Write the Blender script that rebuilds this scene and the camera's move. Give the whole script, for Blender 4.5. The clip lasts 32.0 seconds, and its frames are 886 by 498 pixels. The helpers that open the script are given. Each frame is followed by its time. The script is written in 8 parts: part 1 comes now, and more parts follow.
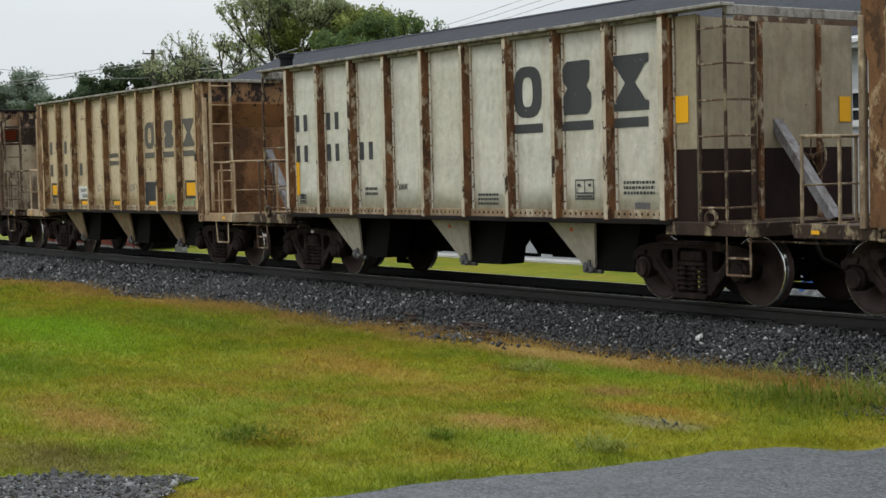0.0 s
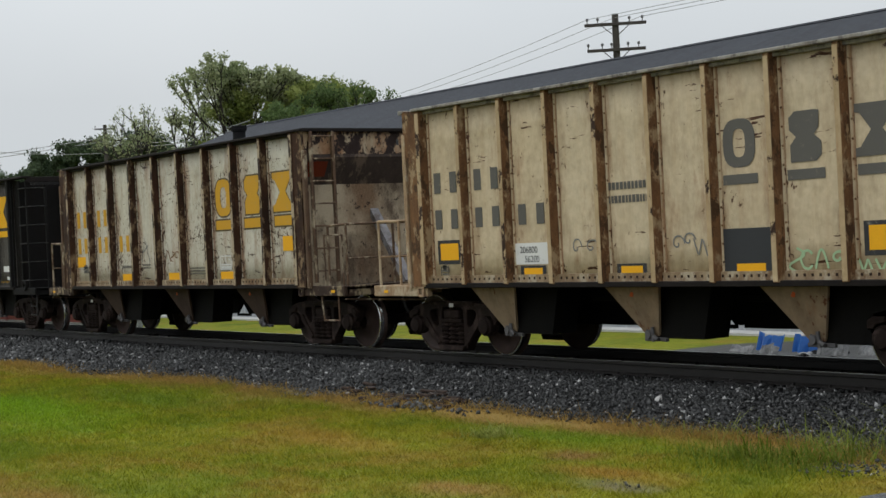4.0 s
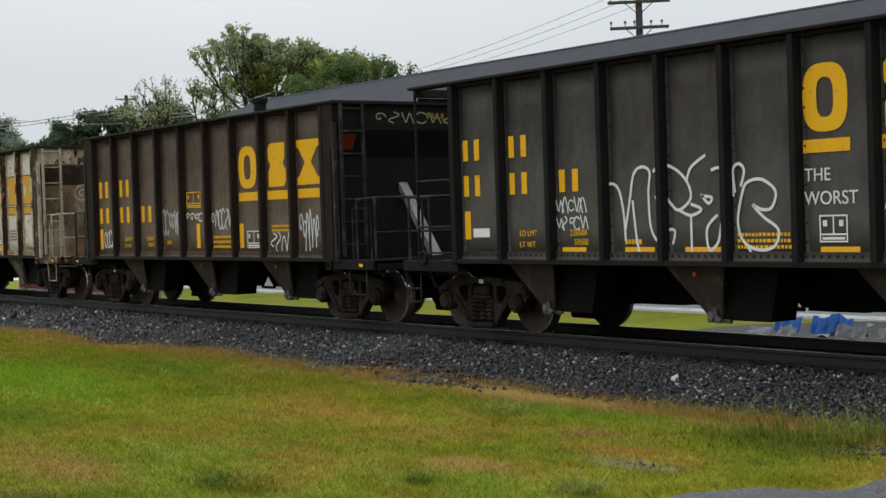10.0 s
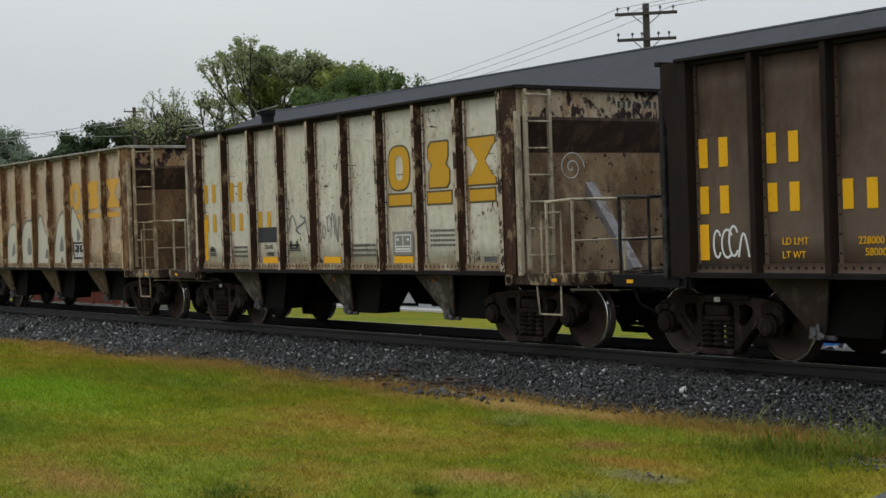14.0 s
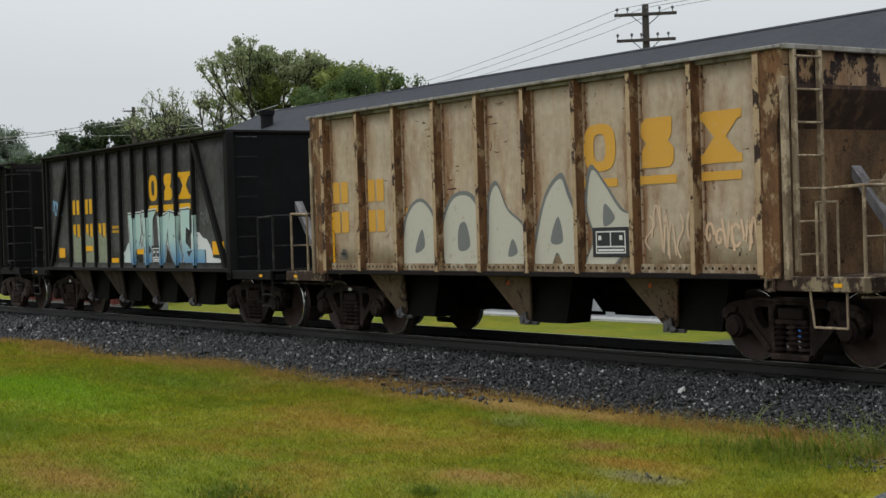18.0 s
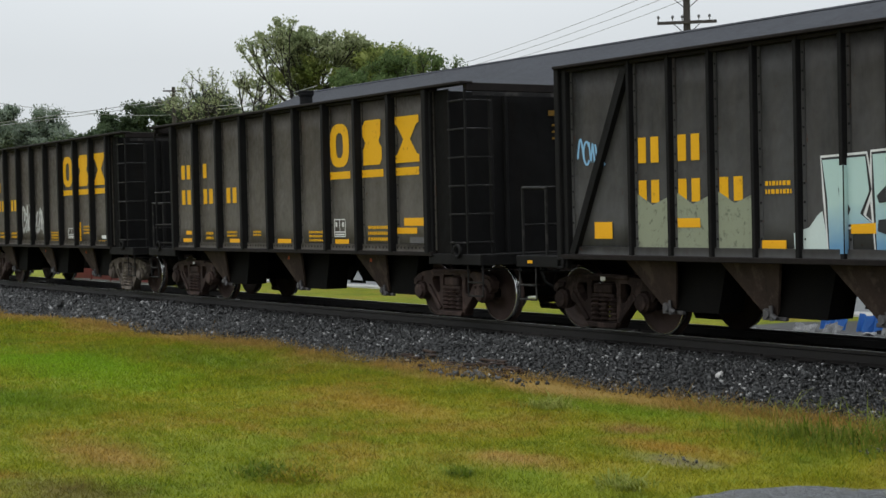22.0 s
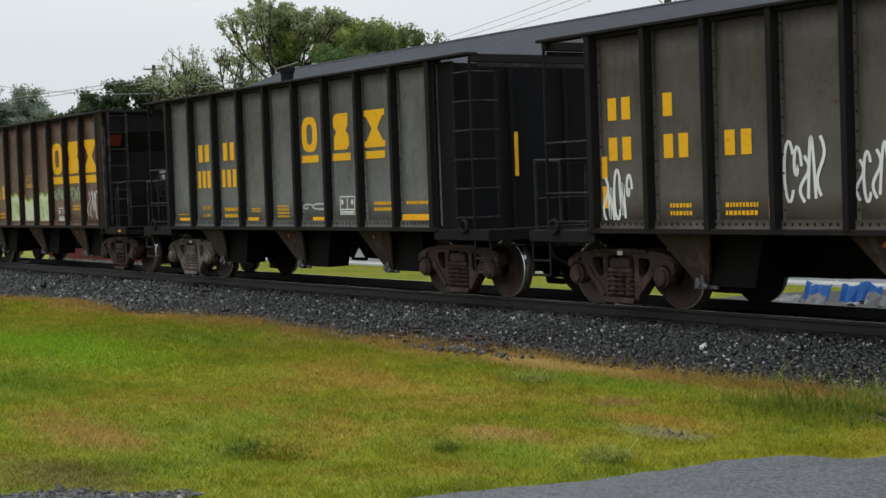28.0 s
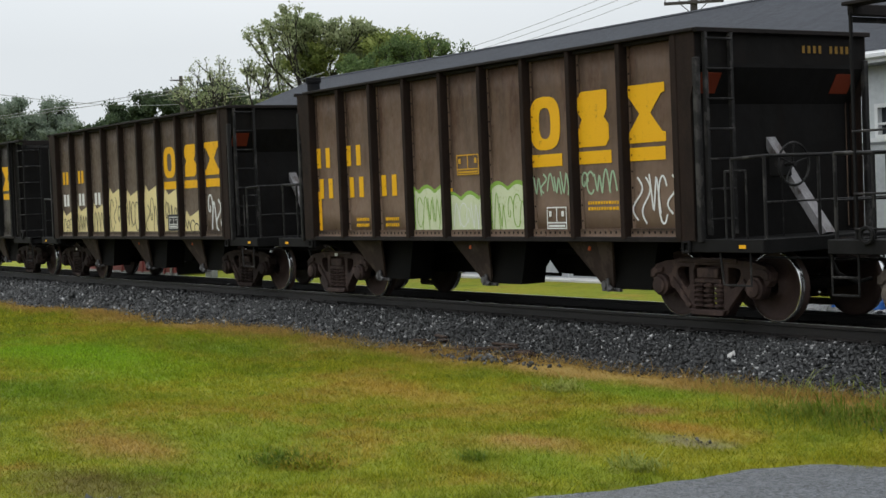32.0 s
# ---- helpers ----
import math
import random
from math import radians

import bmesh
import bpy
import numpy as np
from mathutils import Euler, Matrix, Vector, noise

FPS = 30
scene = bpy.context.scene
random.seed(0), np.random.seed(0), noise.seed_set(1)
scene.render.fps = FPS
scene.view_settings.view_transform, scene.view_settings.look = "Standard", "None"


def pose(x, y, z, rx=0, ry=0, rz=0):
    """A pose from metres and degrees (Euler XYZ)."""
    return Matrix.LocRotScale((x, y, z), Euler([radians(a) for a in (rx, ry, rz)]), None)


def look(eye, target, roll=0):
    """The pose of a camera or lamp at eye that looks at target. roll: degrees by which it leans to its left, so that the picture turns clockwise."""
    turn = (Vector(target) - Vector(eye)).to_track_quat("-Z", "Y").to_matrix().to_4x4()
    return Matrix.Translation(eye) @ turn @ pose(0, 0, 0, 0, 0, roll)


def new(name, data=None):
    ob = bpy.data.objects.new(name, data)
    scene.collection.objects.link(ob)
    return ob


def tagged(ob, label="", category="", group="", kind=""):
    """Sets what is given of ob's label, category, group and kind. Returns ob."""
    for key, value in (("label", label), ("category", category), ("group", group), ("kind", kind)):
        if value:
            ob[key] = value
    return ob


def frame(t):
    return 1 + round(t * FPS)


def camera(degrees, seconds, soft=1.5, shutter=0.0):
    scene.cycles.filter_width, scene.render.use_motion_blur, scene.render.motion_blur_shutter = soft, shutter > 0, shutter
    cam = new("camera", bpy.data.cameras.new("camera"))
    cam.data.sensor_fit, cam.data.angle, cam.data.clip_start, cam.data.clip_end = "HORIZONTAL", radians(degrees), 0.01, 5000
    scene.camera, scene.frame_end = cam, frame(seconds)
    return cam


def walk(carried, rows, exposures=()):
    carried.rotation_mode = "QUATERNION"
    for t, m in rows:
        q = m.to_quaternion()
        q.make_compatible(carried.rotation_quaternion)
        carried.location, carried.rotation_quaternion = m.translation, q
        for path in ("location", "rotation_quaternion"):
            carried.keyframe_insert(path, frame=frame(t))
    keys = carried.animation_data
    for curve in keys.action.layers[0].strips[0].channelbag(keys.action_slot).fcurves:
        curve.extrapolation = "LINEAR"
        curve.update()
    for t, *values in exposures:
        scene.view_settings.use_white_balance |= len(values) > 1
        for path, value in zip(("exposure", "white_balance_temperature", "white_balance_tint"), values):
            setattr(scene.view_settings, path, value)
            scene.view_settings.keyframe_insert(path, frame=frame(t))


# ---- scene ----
import functools

# World: x along the track (the train runs towards +x), y away from the camera, z = 0 at the top of the rails.
EYE = Vector((0.0, -14.93, 1.80))
GROUND = -0.5


def aim(yaw, tilt, roll):
    a, b = radians(yaw), radians(tilt)
    way = Vector((-math.cos(a) * math.cos(b), math.sin(a) * math.cos(b), math.sin(b)))
    return look(EYE, EYE + 20 * way, roll)


cam = camera(32.41, 32.0, soft=1.5)
TURNS = [
    (0, 34.13, -2.87, -1.39), (0.5, 32.15, -6.8, -2.6), (1, 32.82, -4.53, -3.02), (1.5, 34.77, -0.58, -3.05), (2, 36.57, -0.46, -3.13),
    (2.5, 34.56, -0.23, -3.41), (4.5, 36.1, -0.42, -2.69), (5, 34.68, -0.42, -2.87), (5.5, 34.65, -0.91, -2.69), (6, 35.75, -1.01, -2.52),
    (6.5, 34.45, -0.96, -2.25), (7, 35.55, -0.97, -2.23), (7.5, 33.72, -0.9, -1.89), (8, 34.39, -1.01, -2.05), (8.5, 34.4, -1.25, -1.97),
    (9, 34.41, -1.26, -2), (9.5, 34.54, -1.3, -2.08), (10, 35.12, -1.28, -1.86), (10.5, 34.25, -1.19, -1.83), (11, 35.87, -1.27, -1.88),
    (11.5, 34, -1.22, -1.92), (12, 35.9, -1.2, -1.91), (12.5, 35.06, -1.03, -1.86), (13, 35.2, -0.94, -1.96), (13.5, 35.19, -0.92, -1.82),
    (14, 34.85, -0.83, -1.91), (14.5, 35.2, -0.82, -1.9), (16.5, 34.41, -0.74, -2.1), (17, 35.64, -0.81, -1.94), (17.5, 34.36, -0.82, -1.98),
    (18, 34.89, -0.82, -1.79), (18.5, 34.74, -0.88, -1.83), (19, 33.58, -1.4, -1.31), (19.5, 31.49, -1.89, -1.21), (20, 29.89, -2.66, -1.13),
    (20.5, 30.96, -2.76, -1.36), (21, 30.93, -2.74, -1.5), (21.5, 31.32, -2.64, -1.53), (22, 33.45, -1.47, -1.35), (22.5, 31.69, -0.25, -1.3),
    (23, 32.73, -0.21, -0.94), (23.5, 34.1, -0.16, -1.07), (24, 32.9, -0.31, -1.22), (24.5, 33.54, -2.3, -2.12), (25, 33.56, -2.56, -2.29),
    (25.5, 33.13, -2.65, -2.57), (26, 33.11, -2.89, -2.61), (26.5, 33.21, -2.82, -2.49), (28.5, 34.13, -2.31, -1.96), (29, 33.03, -2.27, -1.77),
    (29.5, 34.38, -2.13, -1.91), (30, 33.34, -2.06, -2.06), (30.5, 33.27, -2.08, -2.17), (31, 33.22, -2.08, -2.19), (31.5, 33.7, -2.04, -2.24),
    (32, 33.05, -2.03, -2.33)]
EXPOSURES = [(0.0, 0.3), (0.5, 0.7), (1.0, 0.95), (1.3, 0.5), (1.6, 0.1), (2.0, -0.1), (3.5, 0.0), (5.0, 0.1), (7.0, 0.04), (9.0, 0.2), (11.5, 0.1), (13.0, -0.04), (14.5, -0.04), (17.0, 0.03), (18.5, 0.1),
             (20.0, 0.35), (21.0, 0.45), (22.0, 0.2), (23.0, 0.05), (24.0, 0.1), (24.6, 0.4), (26.0, 0.45), (28.5, 0.24), (30.0, 0.22), (32.0, 0.32)]
walk(cam, [(t, aim(a, b, c)) for t, a, b, c in TURNS], EXPOSURES)


def run(t):
    """How far the train has gone at t seconds."""
    return 0.0265 + 4.6464 * t + 0.001887 * t * t + 0.00001307 * t ** 3


# ---- light: an even overcast sky ----
world = bpy.data.worlds.new("sky")
scene.world = world
world.use_nodes = True
wn, wl = world.node_tree.nodes, world.node_tree.links
wn.clear()
w_out = wn.new("ShaderNodeOutputWorld")
w_bg = wn.new("ShaderNodeBackground")
w_sky = wn.new("ShaderNodeTexSky")
w_sky.sky_type, w_sky.sun_disc = "NISHITA", False
w_sky.sun_elevation, w_sky.sun_rotation = radians(50), radians(200)
w_sky.air_density, w_sky.dust_density, w_sky.ozone_density = 1.0, 6.0, 1.0
w_grey = wn.new("ShaderNodeHueSaturation")
w_grey.inputs["Saturation"].default_value = 0.10
w_grey.inputs["Value"].default_value = 0.055
w_coord = wn.new("ShaderNodeTexCoord")
w_noise = wn.new("ShaderNodeTexNoise")
w_noise.inputs["Scale"].default_value = 2.2
w_noise.inputs["Detail"].default_value = 4
w_ramp = wn.new("ShaderNodeValToRGB")
w_ramp.color_ramp.elements[0].position, w_ramp.color_ramp.elements[1].position = 0.3, 0.75
w_ramp.color_ramp.elements[0].color = (0.61, 0.655, 0.69, 1)
w_ramp.color_ramp.elements[1].color = (0.72, 0.755, 0.78, 1)
w_mix = wn.new("ShaderNodeMix")
w_mix.data_type = "RGBA"
w_mix.inputs["Factor"].default_value = 0.88
wl.new(w_coord.outputs["Generated"], w_noise.inputs["Vector"])
wl.new(w_noise.outputs["Fac"], w_ramp.inputs["Fac"])
wl.new(w_sky.outputs["Color"], w_grey.inputs["Color"])
wl.new(w_grey.outputs["Color"], w_mix.inputs["A"])
wl.new(w_ramp.outputs["Color"], w_mix.inputs["B"])
# an overcast dome is about three times as bright overhead as at the skyline
w_xyz = wn.new("ShaderNodeSeparateXYZ")
w_up = wn.new("ShaderNodeMapRange")
w_up.inputs["From Min"].default_value, w_up.inputs["From Max"].default_value = 0.10, 1.0
w_up.inputs["To Min"].default_value, w_up.inputs["To Max"].default_value = 1.0, 2.9
w_gain = wn.new("ShaderNodeVectorMath")
w_gain.operation = "SCALE"
wl.new(w_coord.outputs["Generated"], w_xyz.inputs["Vector"])
wl.new(w_xyz.outputs["Z"], w_up.inputs["Value"])
wl.new(w_mix.outputs["Result"], w_gain.inputs[0])
wl.new(w_up.outputs["Result"], w_gain.inputs["Scale"])
wl.new(w_gain.outputs["Vector"], w_bg.inputs["Color"])
w_bg.inputs["Strength"].default_value = 1.0
wl.new(w_bg.outputs["Background"], w_out.inputs["Surface"])

sun_data = bpy.data.lights.new("sun", "SUN")
sun_data.energy, sun_data.angle, sun_data.color = 0.6, radians(50), (1.0, 0.97, 0.93)
sun = new("sun", sun_data)
sun.matrix_world = look((0, 0, 60), (-8, 16, 0))


# ---- materials ----
def nodes_of(name):
    m = bpy.data.materials.new(name)
    m.use_nodes = True
    nt = m.node_tree
    return m, nt, nt.nodes["Principled BSDF"]


def link(nt, a, b):
    nt.links.new(a, b)


def noise_tex(nt, scale, detail=4, rough=0.6, stretch=(1, 1, 1), coord="Object", shift=(0, 0, 0)):
    c = nt.nodes.new("ShaderNodeTexCoord")
    mp = nt.nodes.new("ShaderNodeMapping")
    mp.inputs["Scale"].default_value = stretch
    mp.inputs["Location"].default_value = shift
    n = nt.nodes.new("ShaderNodeTexNoise")
    n.inputs["Scale"].default_value, n.inputs["Detail"].default_value, n.inputs["Roughness"].default_value = scale, detail, rough
    if coord == "Position":
        g = nt.nodes.new("ShaderNodeNewGeometry")
        link(nt, g.outputs["Position"], mp.inputs["Vector"])
        link(nt, mp.outputs["Vector"], n.inputs["Vector"])
    else:
        # each object gets its own stretch of the pattern
        link(nt, c.outputs[coord], mp.inputs["Vector"])
        info = nt.nodes.new("ShaderNodeObjectInfo")
        far = nt.nodes.new("ShaderNodeVectorMath")
        far.operation = "SCALE"
        far.inputs[0].default_value = (311.0, 173.0, 229.0)
        link(nt, info.outputs["Random"], far.inputs["Scale"])
        add = nt.nodes.new("ShaderNodeVectorMath")
        add.operation = "ADD"
        link(nt, mp.outputs["Vector"], add.inputs[0])
        link(nt, far.outputs["Vector"], add.inputs[1])
        link(nt, add.outputs["Vector"], n.inputs["Vector"])
    return n.outputs["Fac"]


def calc(nt, op, a, b, c=None):
    m = nt.nodes.new("ShaderNodeMath")
    m.operation = op
    for i, v in enumerate((a, b, c)):
        if v is None:
            continue
        if isinstance(v, (int, float)):
            m.inputs[i].default_value = v
        else:
            link(nt, v, m.inputs[i])
    return m.outputs["Value"]


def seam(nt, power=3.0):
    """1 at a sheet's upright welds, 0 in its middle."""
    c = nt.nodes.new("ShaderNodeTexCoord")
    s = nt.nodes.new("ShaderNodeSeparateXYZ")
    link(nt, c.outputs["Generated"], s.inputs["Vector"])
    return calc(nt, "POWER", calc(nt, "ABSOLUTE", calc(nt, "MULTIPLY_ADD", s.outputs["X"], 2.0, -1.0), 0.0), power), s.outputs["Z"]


def ramp(nt, fac, lo, hi, a=(0, 0, 0), b=(1, 1, 1)):
    r = nt.nodes.new("ShaderNodeValToRGB")
    e = r.color_ramp.elements
    e[0].position, e[1].position = lo, hi
    e[0].color, e[1].color = (*a, 1), (*b, 1)
    link(nt, fac, r.inputs["Fac"])
    return r.outputs["Color"]


def blend(nt, fac, a, b, kind="MIX"):
    m = nt.nodes.new("ShaderNodeMix")
    m.data_type, m.blend_type = "RGBA", kind
    for v, i in ((fac, "Factor"), (a, "A"), (b, "B")):
        if isinstance(v, (int, float)):
            m.inputs[i].default_value = v
        elif isinstance(v, tuple):
            m.inputs[i].default_value = (*v, 1)
        else:
            link(nt, v, m.inputs[i])
    return m.outputs["Result"]


def relief(nt, bsdf, height, strength=0.3, distance=0.02):
    b = nt.nodes.new("ShaderNodeBump")
    b.inputs["Strength"].default_value, b.inputs["Distance"].default_value = strength, distance
    link(nt, height, b.inputs["Height"])
    link(nt, b.outputs["Normal"], bsdf.inputs["Normal"])


def mat(name, a, b=None, scale=3.0, rough=0.6, metal=0.0, bump=0.0, fine=40.0, coord="Object", gloss=0.4):
    """A plain surface whose colour runs from a to b at two sizes of grain."""
    m, nt, bs = nodes_of(name)
    b = b or tuple(0.75 * v for v in a)
    big = noise_tex(nt, scale, coord=coord)
    small = noise_tex(nt, fine, 3, coord=coord)
    c = blend(nt, ramp(nt, big, 0.3, 0.7), a, b)
    c = blend(nt, 0.35, c, ramp(nt, small, 0.25, 0.8, tuple(0.6 * v for v in a), tuple(min(1, 1.25 * v) for v in a)))
    link(nt, c, bs.inputs["Base Color"])
    bs.inputs["Roughness"].default_value, bs.inputs["Metallic"].default_value = rough, metal
    bs.inputs["Specular IOR Level"].default_value = gloss
    if bump:
        relief(nt, bs, small, bump)
    return m


RUST = (0.10, 0.035, 0.014)
RUST_DARK = (0.028, 0.013, 0.009)
RUST_LIGHT = (0.23, 0.095, 0.035)


def paint(name, base, rust=0.3, chips=0.2, stain=(0.30, 0.20, 0.11), seed=0, rough=0.55, wash=0.35, rusty=RUST, grit=0.30, gloss=0.22, scrape=0.0, weld=0.0, grain=10.0, pale_low=0.0):
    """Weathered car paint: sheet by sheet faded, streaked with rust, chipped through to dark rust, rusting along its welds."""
    m, nt, bs = nodes_of(name)
    sh = (seed * 7.3, seed * 3.1, seed * 1.7)
    info = nt.nodes.new("ShaderNodeObjectInfo")
    c = blend(nt, ramp(nt, info.outputs["Random"], 0.1, 1.0), tuple((1.22 if pale_low else 1.06) * v for v in base), (base[0] * (0.80 if pale_low else 0.92), base[1] * (0.72 if pale_low else 0.86), base[2] * (0.64 if pale_low else 0.78)))
    fade = ramp(nt, noise_tex(nt, 0.9, 3, shift=sh), 0.3, 0.75)
    c = blend(nt, fade, c, tuple(0.78 * v + 0.22 * s * wash for v, s in zip(base, stain)))
    streak = noise_tex(nt, 1.0, 6, 0.65, (5.5, 5.5, 0.45), shift=sh)
    c = blend(nt, ramp(nt, streak, 0.56 - 0.18 * wash, 0.74), c, tuple(0.5 * v + 0.5 * s for v, s in zip(base, stain)))
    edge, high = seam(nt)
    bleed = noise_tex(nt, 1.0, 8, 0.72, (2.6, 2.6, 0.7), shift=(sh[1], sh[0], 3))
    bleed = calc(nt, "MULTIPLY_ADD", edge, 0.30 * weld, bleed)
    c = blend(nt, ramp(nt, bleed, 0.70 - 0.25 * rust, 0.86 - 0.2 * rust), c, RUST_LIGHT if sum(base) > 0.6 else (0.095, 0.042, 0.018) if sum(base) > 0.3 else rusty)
    chip = noise_tex(nt, grain, 8, 0.74, (1, 1, 0.7), shift=(sh[2], 1, sh[0]))
    clump = noise_tex(nt, 1.5, 3, 0.5, shift=(sh[1], 4, sh[2]))
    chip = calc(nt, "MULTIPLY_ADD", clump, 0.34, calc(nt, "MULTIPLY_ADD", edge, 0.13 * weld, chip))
    grime = noise_tex(nt, 9.0, 5, 0.62, shift=sh)
    c = blend(nt, grit, c, ramp(nt, grime, 0.3, 0.70, tuple(0.35 * v for v in base), base))
    film = noise_tex(nt, 2.4, 7, 0.75, (1.6, 1.6, 0.5), shift=(sh[2], sh[1], 9))
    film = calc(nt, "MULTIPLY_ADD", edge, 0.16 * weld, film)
    c = blend(nt, ramp(nt, film, 0.5, 0.85, (0, 0, 0), (0.55, 0.55, 0.55)), c, tuple(0.42 * s for s in stain))
    if pale_low:
        # darker in broken patches, most of all along the upright edges
        dusky = noise_tex(nt, 1.0, 7, 0.7, (2.4, 2.4, 0.6), shift=(sh[2], 8, sh[0]))
        dusky = calc(nt, "MULTIPLY_ADD", edge, 0.34, dusky)
        c = blend(nt, ramp(nt, dusky, 0.52, 0.82, (0, 0, 0), (0.85, 0.85, 0.85)), c, tuple(0.28 * v for v in base))
        # paler towards the bottom of each sheet, ragged at its upper edge
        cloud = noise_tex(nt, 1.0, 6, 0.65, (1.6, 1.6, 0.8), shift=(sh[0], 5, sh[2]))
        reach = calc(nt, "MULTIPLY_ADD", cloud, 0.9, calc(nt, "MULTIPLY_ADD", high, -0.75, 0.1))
        c = blend(nt, ramp(nt, reach, 0.0, 0.62, (0, 0, 0), (pale_low,) * 3), c, tuple(2.1 * v + 0.004 for v in base))
    c = blend(nt, ramp(nt, chip, 0.86 - 0.16 * chips, 0.885 - 0.16 * chips), c, rusty)
    if scrape:
        cut = noise_tex(nt, 1.0, 6, 0.62, (2.2, 2.2, 17.0), shift=(3, sh[0], sh[1]))
        where = noise_tex(nt, 1.1, 4, 0.6, shift=(9, sh[2], sh[1]))
        cut = calc(nt, "MULTIPLY_ADD", where, 0.6, cut)
        c = blend(nt, ramp(nt, cut, 1.00 - 0.08 * scrape, 1.03 - 0.08 * scrape), c, rusty)
    link(nt, c, bs.inputs["Base Color"])
    r = ramp(nt, chip, 0.6, 0.9, (rough - 0.12,) * 3, (0.85,) * 3)
    link(nt, r, bs.inputs["Roughness"])
    bs.inputs["Specular IOR Level"].default_value = gloss
    relief(nt, bs, noise_tex(nt, 1.5, 3, 0.45, shift=sh), 0.75, 0.09)
    return m


def rust_mat(name, a=RUST, b=RUST_DARK, c=None, rough=0.85, seed=0, flake=0.0):
    """Rusted steel in two browns, with flakes of a third colour where given."""
    m, nt, bs = nodes_of(name)
    sh = (seed * 5.1, seed, seed * 2.3)
    col = blend(nt, ramp(nt, noise_tex(nt, 2.2, 6, 0.7, (2, 2, 0.8), shift=sh), 0.35, 0.65), a, b)
    if c:
        col = blend(nt, ramp(nt, noise_tex(nt, 4.5, 7, 0.7, (1, 1, 0.6), shift=sh), 0.52, 0.6), col, c)
    if flake:
        scab = noise_tex(nt, 5.0, 8, 0.72, (1, 1, 0.5), shift=(sh[2], 3, sh[0]))
        col = blend(nt, ramp(nt, scab, 0.60 - 0.12 * flake, 0.64 - 0.12 * flake), col, (0.011, 0.007, 0.005))
    col = blend(nt, 0.3, col, ramp(nt, noise_tex(nt, 55, 3), 0.3, 0.7, tuple(0.5 * v for v in a), tuple(1.4 * v for v in a)))
    link(nt, col, bs.inputs["Base Color"])
    bs.inputs["Roughness"].default_value = rough
    bs.inputs["Specular IOR Level"].default_value = 0.07 if sum(a) < 0.08 else 0.2
    relief(nt, bs, noise_tex(nt, 30, 5), 0.4, 0.01)
    return m


def stained(name, cream, seed=0, dirt=0.0):
    """Old cream paint on an end wall, half hidden by brown run-off and black flaking."""
    m, nt, bs = nodes_of(name)
    sh = (seed * 4.1, seed * 2.7, seed)
    c = blend(nt, ramp(nt, noise_tex(nt, 0.75, 6, 0.62, (1.3, 1.3, 0.9), shift=sh), 0.44 - dirt, 0.66 - dirt), cream, (0.115, 0.058, 0.028))
    c = blend(nt, ramp(nt, noise_tex(nt, 0.9, 7, 0.66, (1.4, 1.4, 0.8), shift=(5, sh[0], sh[1])), 0.52 - dirt, 0.66 - dirt), c, (0.036, 0.018, 0.011))
    c = blend(nt, ramp(nt, noise_tex(nt, 3.0, 6, 0.7, (2.5, 2.5, 0.35), shift=(sh[1], 2, 8)), 0.62, 0.74), c, (0.21, 0.085, 0.030))
    c = blend(nt, 0.25, c, ramp(nt, noise_tex(nt, 30, 4, 0.7), 0.3, 0.7, tuple(0.3 * v for v in cream), cream))
    c = blend(nt, ramp(nt, noise_tex(nt, 7.5, 8, 0.74, shift=(sh[2], 6, 1)), 0.60, 0.62), c, (0.018, 0.010, 0.008))
    link(nt, c, bs.inputs["Base Color"])
    bs.inputs["Roughness"].default_value = 0.75
    bs.inputs["Specular IOR Level"].default_value = 0.12
    relief(nt, bs, noise_tex(nt, 2.0, 6, 0.6, shift=sh), 0.4, 0.04)
    return m


def worn(name, ink, seed=0, gone=0.3, under=None, rough=0.6):
    """Stencil paint or decal, rubbed thin in places."""
    m, nt, bs = nodes_of(name)
    w = noise_tex(nt, 9, 7, 0.75, shift=(seed * 3.3, 0, seed))
    c = blend(nt, ramp(nt, w, 0.66 - 0.2 * gone, 0.78 - 0.2 * gone), ink, under or tuple(0.45 * v for v in ink))
    c = blend(nt, 0.2, c, ramp(nt, noise_tex(nt, 60, 3), 0.3, 0.7, tuple(0.6 * v for v in ink), ink))
    link(nt, c, bs.inputs["Base Color"])
    bs.inputs["Roughness"].default_value = rough
    bs.inputs["Specular IOR Level"].default_value = 0.18
    return m


M_STEEL = rust_mat("running_gear_steel", (0.012, 0.009, 0.008), (0.005, 0.004, 0.004), (0.022, 0.015, 0.012), 0.75)
M_BOGIE = rust_mat("bogie_steel", (0.022, 0.0145, 0.0125), (0.007, 0.005, 0.0046), (0.050, 0.035, 0.030), 0.7, 3)
M_WHEEL = rust_mat("wheel_steel", (0.050, 0.031, 0.027), (0.020, 0.013, 0.011), None, 0.65, 5)
M_DUSTY = rust_mat("bogie_dusty", (0.13, 0.108, 0.092), (0.045, 0.035, 0.030), (0.21, 0.18, 0.155), 0.8, 23)
M_BROWNISH = rust_mat("bogie_brown", (0.046, 0.028, 0.024), (0.018, 0.012, 0.011), (0.085, 0.055, 0.046), 0.7, 24)
M_TREAD = mat("wheel_tread", (0.66, 0.66, 0.66), (0.5, 0.5, 0.49), 8, 0.24, 0.95)
# near-black, so the shade beneath the cars is part of the colour
M_BLACK = rust_mat("underframe_shade_black", (0.006, 0.0055, 0.005), (0.003, 0.003, 0.003), None, 0.75, 7)
M_GREYSTEEL = mat("galvanised_grey", (0.10, 0.096, 0.10), (0.04, 0.037, 0.039), 4, 0.6, 0.0)
